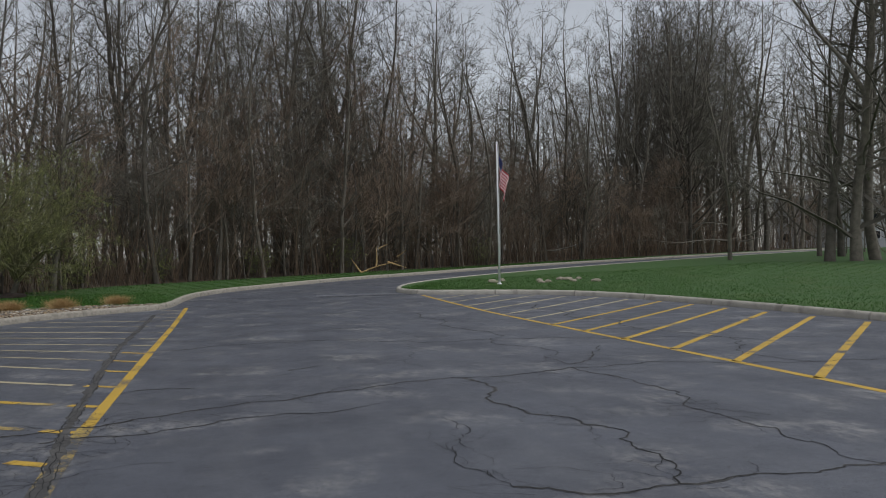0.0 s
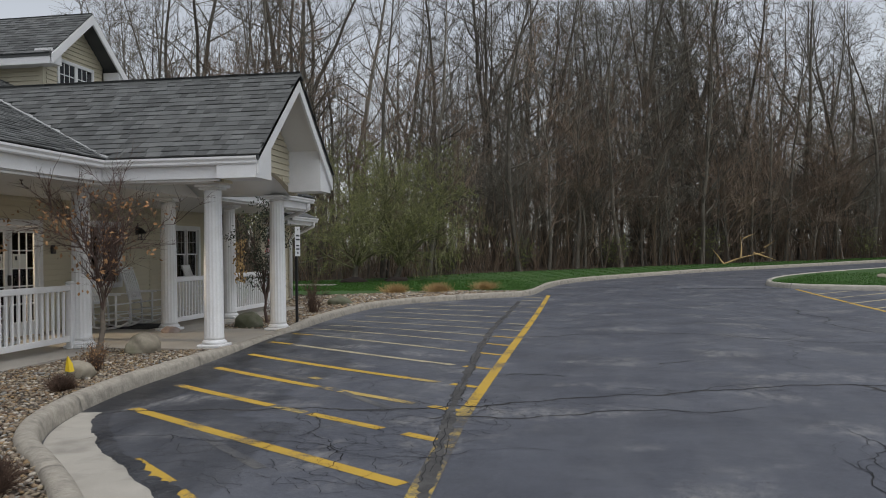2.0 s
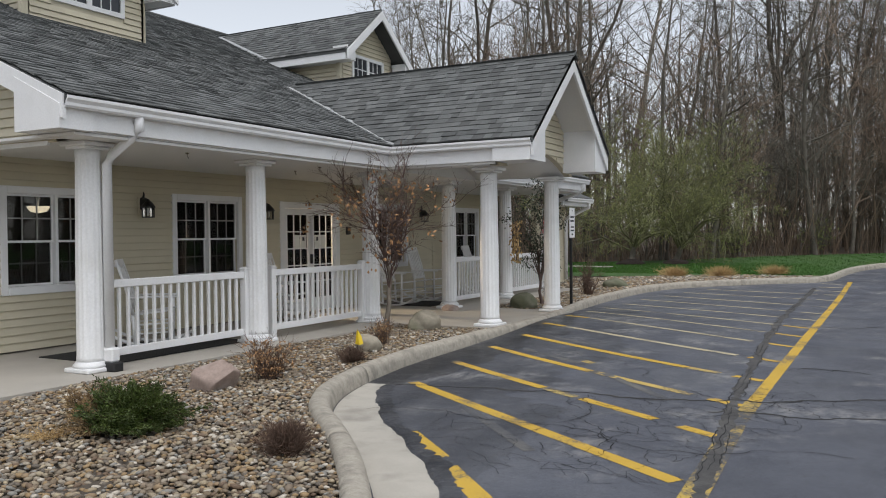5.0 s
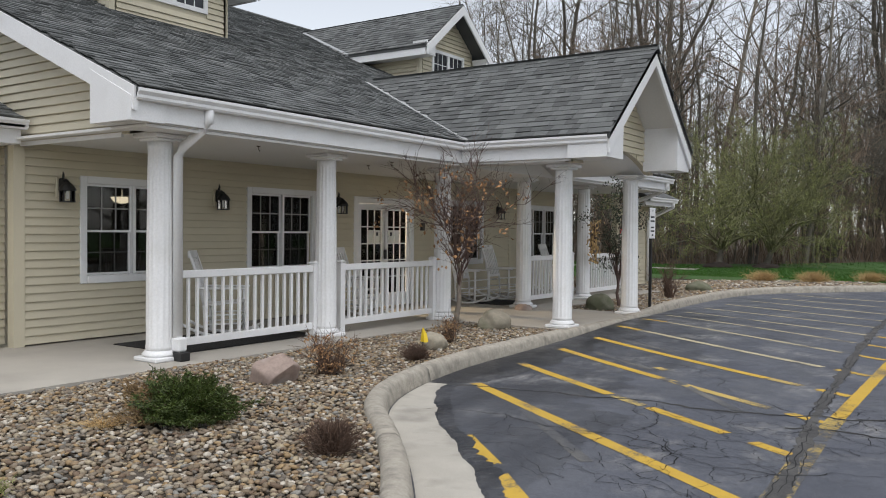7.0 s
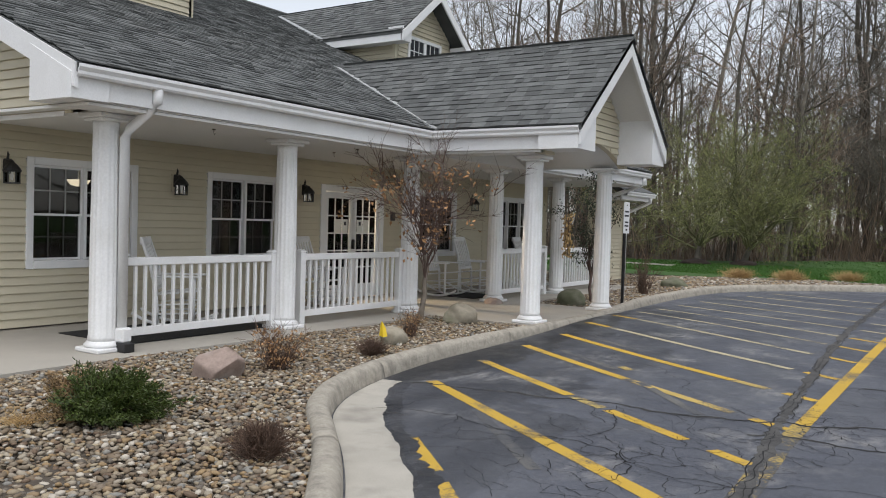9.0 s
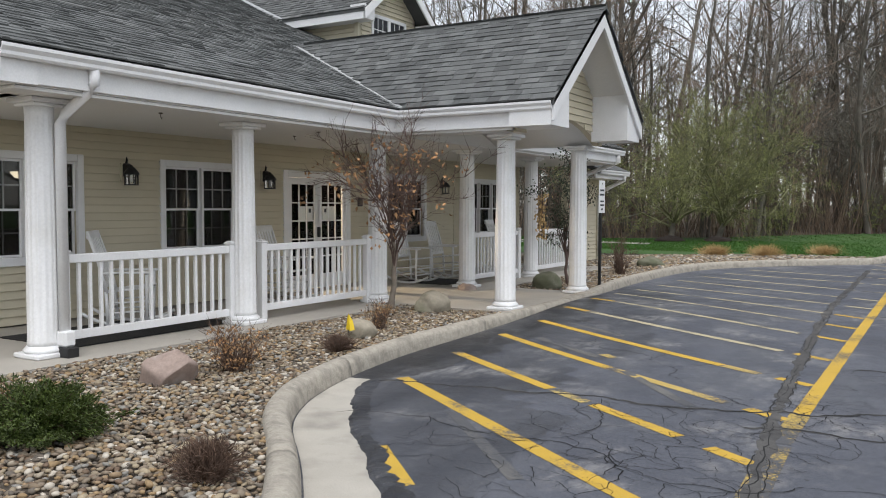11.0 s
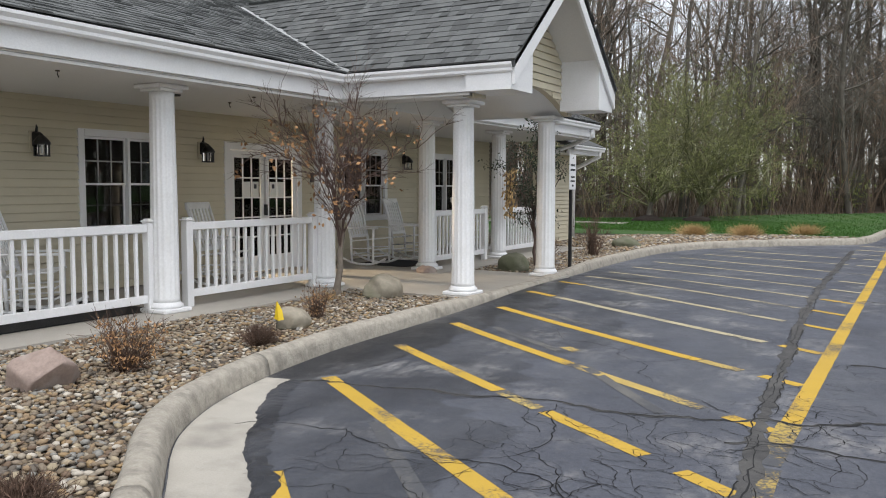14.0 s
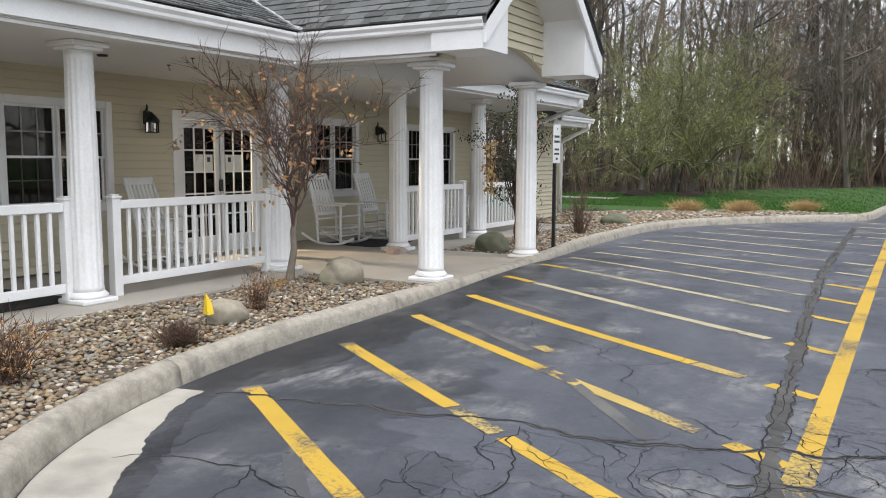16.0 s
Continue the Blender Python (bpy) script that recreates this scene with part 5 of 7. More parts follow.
# dormers
def dormer(cy, label):
    d = tagged(new("dormer"), label, "dormer", "roof dormers", kind="structure")
    fx, half, ez, rz = -4.05, 1.16, 5.88, 7.12
    sl2 = (rz - ez) / 1.55
    bm = bmesh.new()
    prism(bm, [(cy - half, main_z(fx) - 0.3), (cy + half, main_z(fx) - 0.3), (cy + half, ez + 0.25), (cy, rz - 0.1), (cy - half, ez + 0.25)], lambda u, v: (fx, u, v), lambda u, v: (fx - 0.08, u, v))
    part("front_wall", bm, M_SIDING, d)
    fm = Matrix.Translation((fx + 0.002, 0, 0)) @ Matrix.Rotation(radians(90), 4, "Z")
    siding(d, fm, 4.9, rz - 0.25, lambda zz: (cy - min(half - 0.06, (rz - 0.1 - zz) / sl2), cy + min(half - 0.06, (rz - 0.1 - zz) / sl2)), [(cy - 0.72, cy + 0.72, 5.28, 5.98)])
    for s in (-1, 1):
        y = cy + s * half
        bm = bmesh.new()
        prism(bm, [(fx, main_z(fx) - 0.2), (fx, ez + 0.3), (-7.2, ez + 0.3), (-7.2, main_z(-7.2) - 0.2)], lambda u, v: (u, y, v), lambda u, v: (u, y - s * 0.08, v))
        part("cheek", bm, M_SIDING, d)
        sm = Matrix.Translation((fx, y - 0.0, 0)) @ (Matrix.Rotation(radians(180), 4, "Z") if s > 0 else Matrix.Translation((-3.2, 0, 0)))
        siding(d, sm, 4.95, ez + 0.1, (lambda zz: (0, min(3.1, (zz - main_z(fx)) / PITCH + 0.05))) if s > 0 else (lambda zz: (3.2 - min(3.1, (zz - main_z(fx)) / PITCH + 0.05), 3.2)))
        part("corner_trim", boxes((fx - 0.07, fx + 0.028, y - 0.05 * (s < 0) - 0.028 * (s < 0), y + 0.028 * (s < 0) + (0.028 if s > 0 else 0.0), 4.9, ez + 0.05)), M_SIDING, d)
        bm = bmesh.new()
        e_y = cy + s * 1.55
        bx, rx = EAVE_X - (ez - EAVE_Z) / PITCH, EAVE_X - (rz - EAVE_Z) / PITCH
        top = [(-3.6, e_y, ez), (-3.6, cy, rz), (rx - 0.15, cy, rz), (bx, e_y, ez)]
        t = [bm.verts.new(p) for p in top]
        l = [bm.verts.new((p[0], p[1], p[2] - 0.07)) for p in top]
        bm.faces.new(t)
        bm.faces.new(l[::-1])
        for i in range(4):
            bm.faces.new((t[i], l[i], l[(i + 1) % 4], t[(i + 1) % 4]))
        part("roof", bm, M_SHINGLE, d)
        put, Vt, Ft = joined_tabs()
        q = math.sqrt(1 + sl2 * sl2)
        up, nr = Vector((0, -s, sl2)) / q, Vector((0, s * sl2, 1)) / q
        if s > 0:
            up, nr = Vector((0, -1, sl2)) / q, Vector((0, sl2, 1)) / q
        shingle_course(put, Vector((-3.58, e_y + s * 0.02, ez + 0.006)), Vector((-1, 0, 0)), up, nr, 6.0, int(1.55 * q / 0.14) + 1,
                       keep=lambda a, h: -3.58 - a > EAVE_X - (ez + h / q * sl2 - EAVE_Z) / PITCH + 0.05 and h < 1.55 * q, seed=31 + s)
        tagged(child(new("shingles", mesh("shingles", Vt, Ft, M_SHINGLE)), d), kind="stuff")
        bm = bmesh.new()
        prism(bm, [(e_y - s * 0.01, ez - 0.01), (cy, rz - 0.01), (cy, rz - 0.23), (e_y - s * 0.01, ez - 0.23)], lambda u, v: (-3.6, u, v), lambda u, v: (-3.56, u, v))
        part("barge_board", bm, M_WHITE, d)
        part("fascia", boxes((-3.64, bx + 0.2, e_y - 0.02 - s * 0.03, e_y + 0.02 - s * 0.03, ez - 0.23, ez - 0.035)), M_WHITE, d)
        part("soffit", boxes((-3.605, bx, min(e_y - s * 0.055, y), max(e_y - s * 0.055, y), ez - 0.22, ez - 0.2)), M_WHITE, d)
        part("eave_return", boxes((-4.04, -3.61, min(e_y - s * 0.055, y), max(e_y - s * 0.055, y), ez - 0.19, ez + 0.12)), M_WHITE, d)
        a, b = Vector((bx + 0.1, e_y, ez)), Vector((rx + 0.1, cy + s * 0.1, rz - 0.05))
        bm = bmesh.new()
        pts = [a, b, b + Vector((0.12, s * 0.02, 0.0)), a + Vector((0.12, s * 0.02, 0.0))]
        t = [bm.verts.new(p + Vector((0, 0, 0.03))) for p in pts]
        l = [bm.verts.new(p + Vector((0, 0, -0.03))) for p in pts]
        bm.faces.new(t)
        bm.faces.new(l[::-1])
        for i in range(4):
            bm.faces.new((t[i], l[i], l[(i + 1) % 4], t[(i + 1) % 4]))
        part("flashing", bm, M_FLASH, d)
    win = part("window", boxes((fx - 0.02, fx + 0.045, cy - 0.72, cy - 0.64, 5.28, 5.98), (fx - 0.02, fx + 0.045, cy + 0.64, cy + 0.72, 5.28, 5.98), (fx - 0.02, fx + 0.043, cy - 0.64, cy + 0.64, 5.9, 5.978),
                               (fx - 0.02, fx + 0.043, cy - 0.64, cy + 0.64, 5.282, 5.36), (fx - 0.02, fx + 0.04, cy - 0.05, cy + 0.05, 5.36, 5.9)), M_WHITE, d)
    for s in (-1, 1):
        a, b = sorted((cy + s * 0.05, cy + s * 0.64))
        part("pane", boxes((fx - 0.0, fx + 0.012, a, b, 5.36, 5.9)), M_DARKPANE, win, "dark window pane reflecting the sky")
        part("muntin_grid", boxes(*[(fx + 0.012, fx + 0.022, a + (b - a) * j / 3 - 0.009, a + (b - a) * j / 3 + 0.009, 5.36, 5.9) for j in (1, 2)], (fx + 0.0125, fx + 0.0215, a, b, 5.62, 5.64)), M_WHITE, win)
    return d


dormer(0.8, "cream gabled roof dormer with a white window")
dormer(9.2, "cream gabled roof dormer with a white window")


# downspouts
def downspout(name, pts, label):
    d = thing(name, label, "downspout")
    tube_part("pipe", pts, 0.053, M_WHITE, d, 8)
    return d


ds = downspout("downspout", [(0.7, -2.38, 2.75), (0.7, -2.38, 2.62), (0.62, -2.4, 2.54), (0.34, -2.44, 2.36), (0.28, -2.46, 2.26), (0.28, -2.46, 0.16)], "white metal downspout along a porch column")
part("elbow", boxes((0.23, 0.38, -2.52, -2.4, 0.1, 0.26), bevel=0.02), M_WHITE, ds)
part("drain_boot", boxes((0.25, 0.42, -2.525, -2.395, 0.0, 0.1), bevel=0.01), M_BLACK, ds, "black plastic drain adapter")
downspout("downspout", [(0.7, 12.1, 2.74), (0.7, 12.1, 2.62), (0.6, 12.1, 2.52), (-0.3, 12.1, 2.2), (-0.4, 12.1, 2.1), (-0.4, 12.1, 0.1)], "white metal downspout at the far porch corner")
downspout("downspout", [(0.05, 14.5, 2.3), (0.05, 14.5, 2.2), (-0.6, 14.5, 1.9), (-0.66, 14.5, 1.8), (-0.66, 14.5, 0.1)], "white metal downspout of the north wing")

# ---- porch furniture and fixtures ----
def rocking_chair():
    c = thing("rocking_chair", "white wooden rocking chair with a tall slatted back on the porch", "rocking chair", "porch rocking chairs")
    for s in (-0.27, 0.27):
        V, F = [], []
        pts = [(-0.52 + 1.02 * i / 10, s, 0.03 + 0.14 * (abs(i - 5.4) / 5) ** 2.2) for i in range(11)]
        tube(V, F, pts, [0.022] * 11, 6)
        child(new("rocker", mesh("rocker", V, F, M_WHITE_WORN, True)), c)
        tube_part("leg", [(0.24, s, 0.05), (0.25, s, 0.66)], 0.022, M_WHITE_WORN, c, 8)
        tube_part("leg", [(-0.2, s, 0.05), (-0.22, s, 0.45)], 0.022, M_WHITE_WORN, c, 8)
        tube_part("back_post", [(-0.21, s, 0.42), (-0.3, s, 0.8), (-0.42, s, 1.16)], [0.024, 0.022, 0.018], M_WHITE_WORN, c, 8)
        part("armrest", boxes((-0.29, 0.33, s - 0.045, s + 0.045, 0.655, 0.68), bevel=0.008), M_WHITE_WORN, c)
        for z in (0.2, 0.32):
            tube_part("stretcher", [(0.245, s, z), (-0.21, s, z - 0.02)], 0.012, M_WHITE_WORN, c, 6)
    for x, z in ((0.245, 0.17), (0.245, 0.29), (-0.21, 0.2)):
        tube_part("stretcher", [(x, -0.27, z), (x, 0.27, z)], 0.012, M_WHITE_WORN, c, 6)
    for i in range(7):
        x = -0.2 + 0.075 * i
        o = part("seat_slat", boxes((x - 0.032, x + 0.032, -0.28, 0.28, 0.425 + 0.008 * i, 0.445 + 0.008 * i), bevel=0.004), M_WHITE_WORN, c)
    for i in range(6):
        y = -0.2 + 0.08 * i
        bm = bmesh.new()
        prism(bm, [(y - 0.022, -0.008), (y + 0.022, -0.008), (y + 0.022, 0.008), (y - 0.022, 0.008)], lambda u, v: (-0.225 + v, u, 0.52), lambda u, v: (-0.405 + v, u, 1.09))
        part("back_slat", bm, M_WHITE_WORN, c)
    part("top_rail", boxes((-0.435, -0.395, -0.28, 0.28, 1.07, 1.17), bevel=0.01), M_WHITE_WORN, c)
    part("lower_rail", boxes((-0.245, -0.215, -0.265, 0.265, 0.49, 0.54), bevel=0.006), M_WHITE_WORN, c)
    return c


chair = rocking_chair()
chair.matrix_basis = pose(-1.0, -0.7, 0, 0, 0, 42)
for x, y, a in ((-1.15, 2.3, 12), (-1.2, 5.95, 2), (-1.2, 7.25, 6), (-1.1, 9.7, 10)):
    copy_thing(chair, pose(x, y, 0, 0, 0, a))


def lantern():
    w = thing("wall_lantern", "black metal wall lantern with glass panes", "wall lamp", "porch lanterns")
    part("back_plate", boxes((0.02, 0.05, -0.075, 0.075, -0.1, 0.16), bevel=0.01), M_SIDING, w, "cream mounting block")
    bm = bmesh.new()
    prism(bm, [(0.05, -0.03), (0.05, 0.13), (0.075, 0.15), (0.12, 0.13), (0.17, 0.085), (0.19, 0.05), (0.15, 0.03), (0.1, 0.01), (0.075, -0.03)], lambda u, v: (u, -0.045, v), lambda u, v: (u, 0.045, v))
    part("arm_cover", bm, M_BLACK, w)
    tube_part("bracket", [(0.06, 0, 0.1), (0.085, 0, 0.2), (0.075, 0, 0.235)], [0.02, 0.014, 0.006], M_BLACK, w, 8)
    part("hood", lathe(bmesh.new(), [(0.105, -0.005, 0), (0.105, 0.012, 0), (0.085, 0.045, 0), (0.05, 0.085, 0), (0.03, 0.1, 0), (0.012, 0.125, 0)], 12, 0.17, 0.0), M_BLACK, w)
    for a in range(6):
        t = math.pi * a / 3
        x, y = 0.17 + 0.084 * math.cos(t), 0.084 * math.sin(t)
        part("cage_bar", boxes((x - 0.006, x + 0.006, y - 0.006, y + 0.006, -0.135, 0.0)), M_BLACK, w)
    part("cage_base", lathe(bmesh.new(), [(0.094, -0.15, 0), (0.094, -0.135, 0)], 12, 0.17), M_BLACK, w)
    g = part("glass", lathe(bmesh.new(), [(0.078, -0.134, 0), (0.078, -0.004, 0)], 6, 0.17), M_LAMP_GLASS, w)
    g.visible_shadow = False
    part("bulb", lathe(bmesh.new(), [(0.012, -0.11, 0), (0.02, -0.06, 0), (0.012, -0.01, 0)], 8, 0.17), M_PAPER, w)
    return w


lamp = lantern()
lamp.matrix_basis = pose(FRONT, -2.45, 1.93)
for y in (0.05, 2.75, 8.3):
    copy_thing(lamp, pose(FRONT, y, 1.9))
box_ob = thing("door_intercom", "small dark intercom box beside the doors", "intercom", "", (FRONT + 0.02, 5.35, 1.55))
part("case", boxes((0, 0.05, -0.06, 0.06, -0.08, 0.08), bevel=0.01), M_BLACK, box_ob)
part("face_plate", boxes((0.05, 0.056, -0.04, 0.04, -0.05, 0.05)), M_ROOM, box_ob)
mat_ob = thing("floor_mat", "black rubber mat lying on the porch floor", "mat", "", (-0.72, -1.0, 0))
part("sheet", boxes((-0.65, 0.65, -1.15, 1.2, 0.0, 0.012), bevel=0.004), M_MAT, mat_ob)
tape = tagged(part("floor_mat", boxes((-1.5, -0.4, 5.9, 7.0, 0.0, 0.012), bevel=0.004), M_MAT, None), "black rubber mat under the rocking chairs", "mat")
for i, (x, y) in enumerate(((0.15, -1.15), (0.15, 1.55), (-0.6, 1.9))):
    h = thing("ceiling_hook", "small metal hook in the porch ceiling", "hook", "ceiling hooks", (x, y, 2.5))
    part("base_disc", lathe(bmesh.new(), [(0.022, -0.012, 0), (0.022, 0.0, 0)], 10), M_ROOM, h)
    tube_part("stem", [(0, 0, -0.01), (0, 0, -0.05), (0.015, 0, -0.07), (0.02, 0, -0.05)], 0.004, M_BLACK, h, 5)
vent = thing("ceiling_speaker", "small dark round fitting in the porch ceiling", "ceiling fitting", "", (-0.5, 0.9, 2.5))
part("rim", lathe(bmesh.new(), [(0.05, -0.02, 0), (0.06, 0.0, 0)], 16), M_BLACK, vent)

# ceiling lamp in the first room
cl = thing("ceiling_lamp", "lit glass ceiling lamp seen through the window", "ceiling lamp", "", (-4.6, 0.2, 2.46))
part("bowl", lathe(bmesh.new(), [(0.03, -0.58, 0), (0.12, -0.56, 0), (0.17, -0.5, 0), (0.18, -0.47, 0)], 20), M_GLOW, cl, "glowing glass bowl", True)
tube_part("stem", [(0, 0, -0.52), (0, 0, -0.03)], 0.012, M_FLASH, cl, 8)
part("canopy", lathe(bmesh.new(), [(0.05, -0.04, 0), (0.06, 0.0, 0)], 12), M_FLASH, cl)
# added lamp and strong fill light, so the door panes show a warm room
hall = thing("ceiling_lamp", "added ceiling lamp that warms the hall behind the doors", "ceiling lamp", "", (-5.2, 4.2, 2.46))
part("bowl", lathe(bmesh.new(), [(0.05, -0.12, 0), (0.2, -0.1, 0), (0.25, -0.02, 0), (0.2, 0.0, 0)], 20), M_GLOW, hall, "added glowing bowl", True)
hl = bpy.data.lights.new("hall_fill_light", "POINT")
hl.energy, hl.color, hl.shadow_soft_size = 1100, (1.0, 0.8, 0.55), 0.15
new("hall_fill_light", hl).matrix_world = Matrix.Translation((-5.2, 4.2, 2.15))

# sign on a black post
sp = thing("sign_post", "black sign post with a narrow white sign by the kerb", "sign", "", (2.08, 7.3, -0.06))
part("post", boxes((-0.025, 0.025, -0.025, 0.025, 0, 1.42), bevel=0.004), M_BLACK, sp)
plate = part("sign_plate", boxes((0.026, 0.032, -0.15, 0.15, 1.42, 2.02), bevel=0.002), M_WHITE, sp, "white sign plate with small dark lines")
part("bolt", lathe(bmesh.new(), [(0.012, 0, 0), (0.012, 0.01, 0)], 8), M_BLACK, plate).matrix_basis = pose(0.03, 0, 1.96, 0, 90, 0)
for z, w, h in ((1.82, 0.2, 0.035), (1.74, 0.22, 0.035), (1.62, 0.18, 0.03), (1.55, 0.2, 0.03), (1.47, 0.08, 0.035)):
    part("sign_line", boxes((0.0325, 0.034, -w / 2, w / 2, z, z + h)), M_INK, plate)

# small flag on the porch
pf = thing("porch_flag", "small striped flag hanging beyond the porch column", "flag", "", (0.45, 9.7, 0))
tube_part("staff", [(0.0, 0, 1.3), (0.25, 0.05, 2.3)], 0.012, M_WHITE, pf, 6)
for i in range(7):
    V = [(0.24 - 0.02 * k, 0.03 * math.sin(k * 1.3 + i) + 0.045 * i - 0.1, 2.22 - 0.085 * k) for k in range(10)]
    W = [(x, y + 0.045, z - 0.01) for x, y, z in V]
    o = new("stripe", mesh("stripe", V + W, [(k, k + 1, k + 11, k + 10) for k in range(9)], M_RED if i % 2 == 0 else M_CLOTH_WHITE, True))
    o.modifiers.new("thickness", "SOLIDIFY").thickness = 0.004
    child(o, pf)

# flagpole with a limp flag
fpz = land(18.65, 23.1) + 0.13
fp = thing("flagpole", "white flagpole standing on the lawn island", "flagpole", "", (18.65, 23.1, fpz))
tube_part("pole", [(0, 0, 0), (0, 0, 5.72)], [0.045, 0.028], M_WHITE, fp, 12)
part("finial", lathe(bmesh.new(), [(0.02, 5.72, 0), (0.05, 5.75, 0), (0.05, 5.79, 0), (0.01, 5.83, 0)], 12), M_WHITE, fp, "", True)
part("base_collar", lathe(bmesh.new(), [(0.1, 0.0, 0), (0.09, 0.05, 0), (0.06, 0.08, 0)], 16), M_WHITE, fp)
tube_part("halyard", [(0.06, -0.03, 0.9), (0.055, -0.03, 5.6)], 0.006, M_WHITE, fp, 4)
fl = thing("flag", "limp red and white striped flag with a blue corner", "flag", "", (18.65, 23.1, fpz))


def fold(u, v):
    """The hanging cloth: u across the fly, v down the hoist; the fly droops into folds."""
    return (0.05 + 0.42 * u * (1 - 0.45 * v) + 0.05 * math.sin(9 * u + 2.2 * v), -0.05 + 0.07 * math.sin(14 * u + 3 * v), 5.35 - 0.95 * v - 1.05 * u ** 0.8)


for i in range(13):
    nu = 16
    u0 = 0.38 if i < 7 else 0.0
    V = [fold(u0 + (1 - u0) * k / nu, i / 13) for k in range(nu + 1)] + [fold(u0 + (1 - u0) * k / nu, (i + 1) / 13) for k in range(nu + 1)]
    o = new("stripe", mesh("stripe", V, [(k, k + 1, k + nu + 2, k + nu + 1) for k in range(nu)], M_RED if i % 2 == 0 else M_CLOTH_WHITE, True))
    o.modifiers.new("thickness", "SOLIDIFY").thickness = 0.004
    child(o, fl)
V = [fold(0.38 * k / 8, 7 / 13 * j / 6) for j in range(7) for k in range(9)]
o = new("canton", mesh("canton", V, [(j * 9 + k, j * 9 + k + 1, j * 9 + k + 10, j * 9 + k + 9) for j in range(6) for k in range(8)], M_BLUE, True))
o.modifiers.new("thickness", "SOLIDIFY").thickness = 0.004
child(o, fl, "dark blue flag corner")


# ---- rocks ----
def rock(name, x, y, z, sx, sy, sz, material, label, seed, group="", sharp=0.5):
    bm = bmesh.new()
    bmesh.ops.create_icosphere(bm, subdivisions=4, radius=1)
    off = Vector((seed * 3.1, seed * 1.7, seed * 0.9))
    for v in bm.verts:
        d = v.co.normalized()
        r = 1 + 0.22 * noise.noise(d * 1.3 + off) + 0.09 * noise.noise(d * 3.1 + off) + 0.03 * noise.noise(d * 8 + off)
        q = d * r
        if sharp > 0.6:
            for k in range(9):
                n = Vector((math.sin(k * 2.1 + seed), math.cos(k * 1.3 + seed * 2), 0.8 * math.sin(k * 3 + seed) + 0.15)).normalized()
                over = q.dot(n) - (1.28 - 0.6 * sharp - 0.05 * (k % 3))
                if over > 0:
                    q -= n * over
        v.co = Vector((q.x * sx, q.y * sy, max(q.z * sz, -0.35 * sz)))
    ob = part(name, bm, material, None, "", True)
    ob.matrix_basis = pose(x, y, z, 0, 0, seed * 40)
    return tagged(ob, label, "boulder", group)


rock("boulder", 1.33, 2.66, 0.05, 0.25, 0.22, 0.22, M_ROCK, "rounded tan boulder on the pebble bed", 1, "landscape boulders")
rock("boulder", 1.93, 0.15, 0.04, 0.18, 0.16, 0.15, M_ROCK, "tan boulder beside a yellow marker flag", 2, "landscape boulders")
rock("boulder", 1.98, -2.62, 0.05, 0.39, 0.3, 0.25, M_ROCK_PINK, "angular pink granite boulder on the pebble bed", 3, "landscape boulders", 1.0)
rock("boulder", 1.35, 6.55, 0.04, 0.3, 0.26, 0.25, M_ROCK_DARK, "dark mossy boulder beyond the entrance walk", 4, "landscape boulders")
rock("boulder", 0.35, 5.35, 0.0, 0.16, 0.14, 0.12, M_ROCK_PINK, "small brown stone beside a porch column", 6, "landscape boulders")
rock("boulder", 1.3, 12.9, 0.02, 0.35, 0.28, 0.22, M_ROCK_DARK, "dark low boulder in the far bed", 5, "landscape boulders")

mf = thing("marker_flag", "small yellow plastic marker flag on a wire stake", "marker flag", "", (1.93, -0.1, -0.02))
tube_part("stake", [(0, 0, 0), (0.01, 0, 0.3)], 0.004, M_BLACK, mf, 5)
V = [(0.01, -0.005, 0.3), (-0.02, 0.015, 0.27), (-0.03, 0.0, 0.12), (0.04, -0.015, 0.11), (0.08, 0.015, 0.12), (0.055, 0.02, 0.21)]
o = new("pennant", mesh("pennant", V, [(0, 1, 2, 3), (0, 3, 5), (3, 4, 5)], M_FLAG_YELLOW))
o.modifiers.new("thickness", "SOLIDIFY").thickness = 0.003
child(o, mf)

# far white house
hs = thing("house", "white two-storey house far behind the trees", "house", "", (108, 104, 1.4), -41)
part("wall", boxes((-14, 14, 0, 9, -1, 6.2)), M_HOUSE, hs)
bm = bmesh.new()
prism(bm, [(-0.5, 6.1), (9.5, 6.1), (4.5, 8.8)], lambda u, v: (-14.5, u, v), lambda u, v: (14.5, u, v))
part("roof", bm, M_SHINGLE, hs)
for i in range(8):
    for z in (1.0, 3.9):
        w = part("window", boxes((-12.6 + 3.4 * i - 0.6, -12.6 + 3.4 * i + 0.6, -0.06, 0.05, z, z + 1.4)), M_WHITE, hs)
        part("pane", boxes((-12.6 + 3.4 * i - 0.5, -12.6 + 3.4 * i + 0.5, -0.08, -0.055, z + 0.1, z + 1.3)), M_DARKPANE, w)


# ---- pebbles ----
def bulk(name, V, T, material, smooth=True):
    """A mesh from arrays of points and triangles."""
    me = bpy.data.meshes.new(name)
    me.vertices.add(len(V))
    me.vertices.foreach_set("co", np.asarray(V, dtype=np.float32).ravel())
    me.loops.add(T.size)
    me.loops.foreach_set("vertex_index", T.astype(np.int32).ravel())
    me.polygons.add(len(T))
    me.polygons.foreach_set("loop_start", np.arange(0, T.size, 3, dtype=np.int32))
    me.polygons.foreach_set("use_smooth", np.full(len(T), smooth, dtype=bool))
    me.materials.append(material)
    me.update(calc_edges=True)
    me.validate()
    return me


ib = bmesh.new()
bmesh.ops.create_icosphere(ib, subdivisions=1, radius=1)
ICO_V = np.array([v.co[:] for v in ib.verts])
ICO_F = np.array([[v.index for v in f.verts] for f in ib.faces])
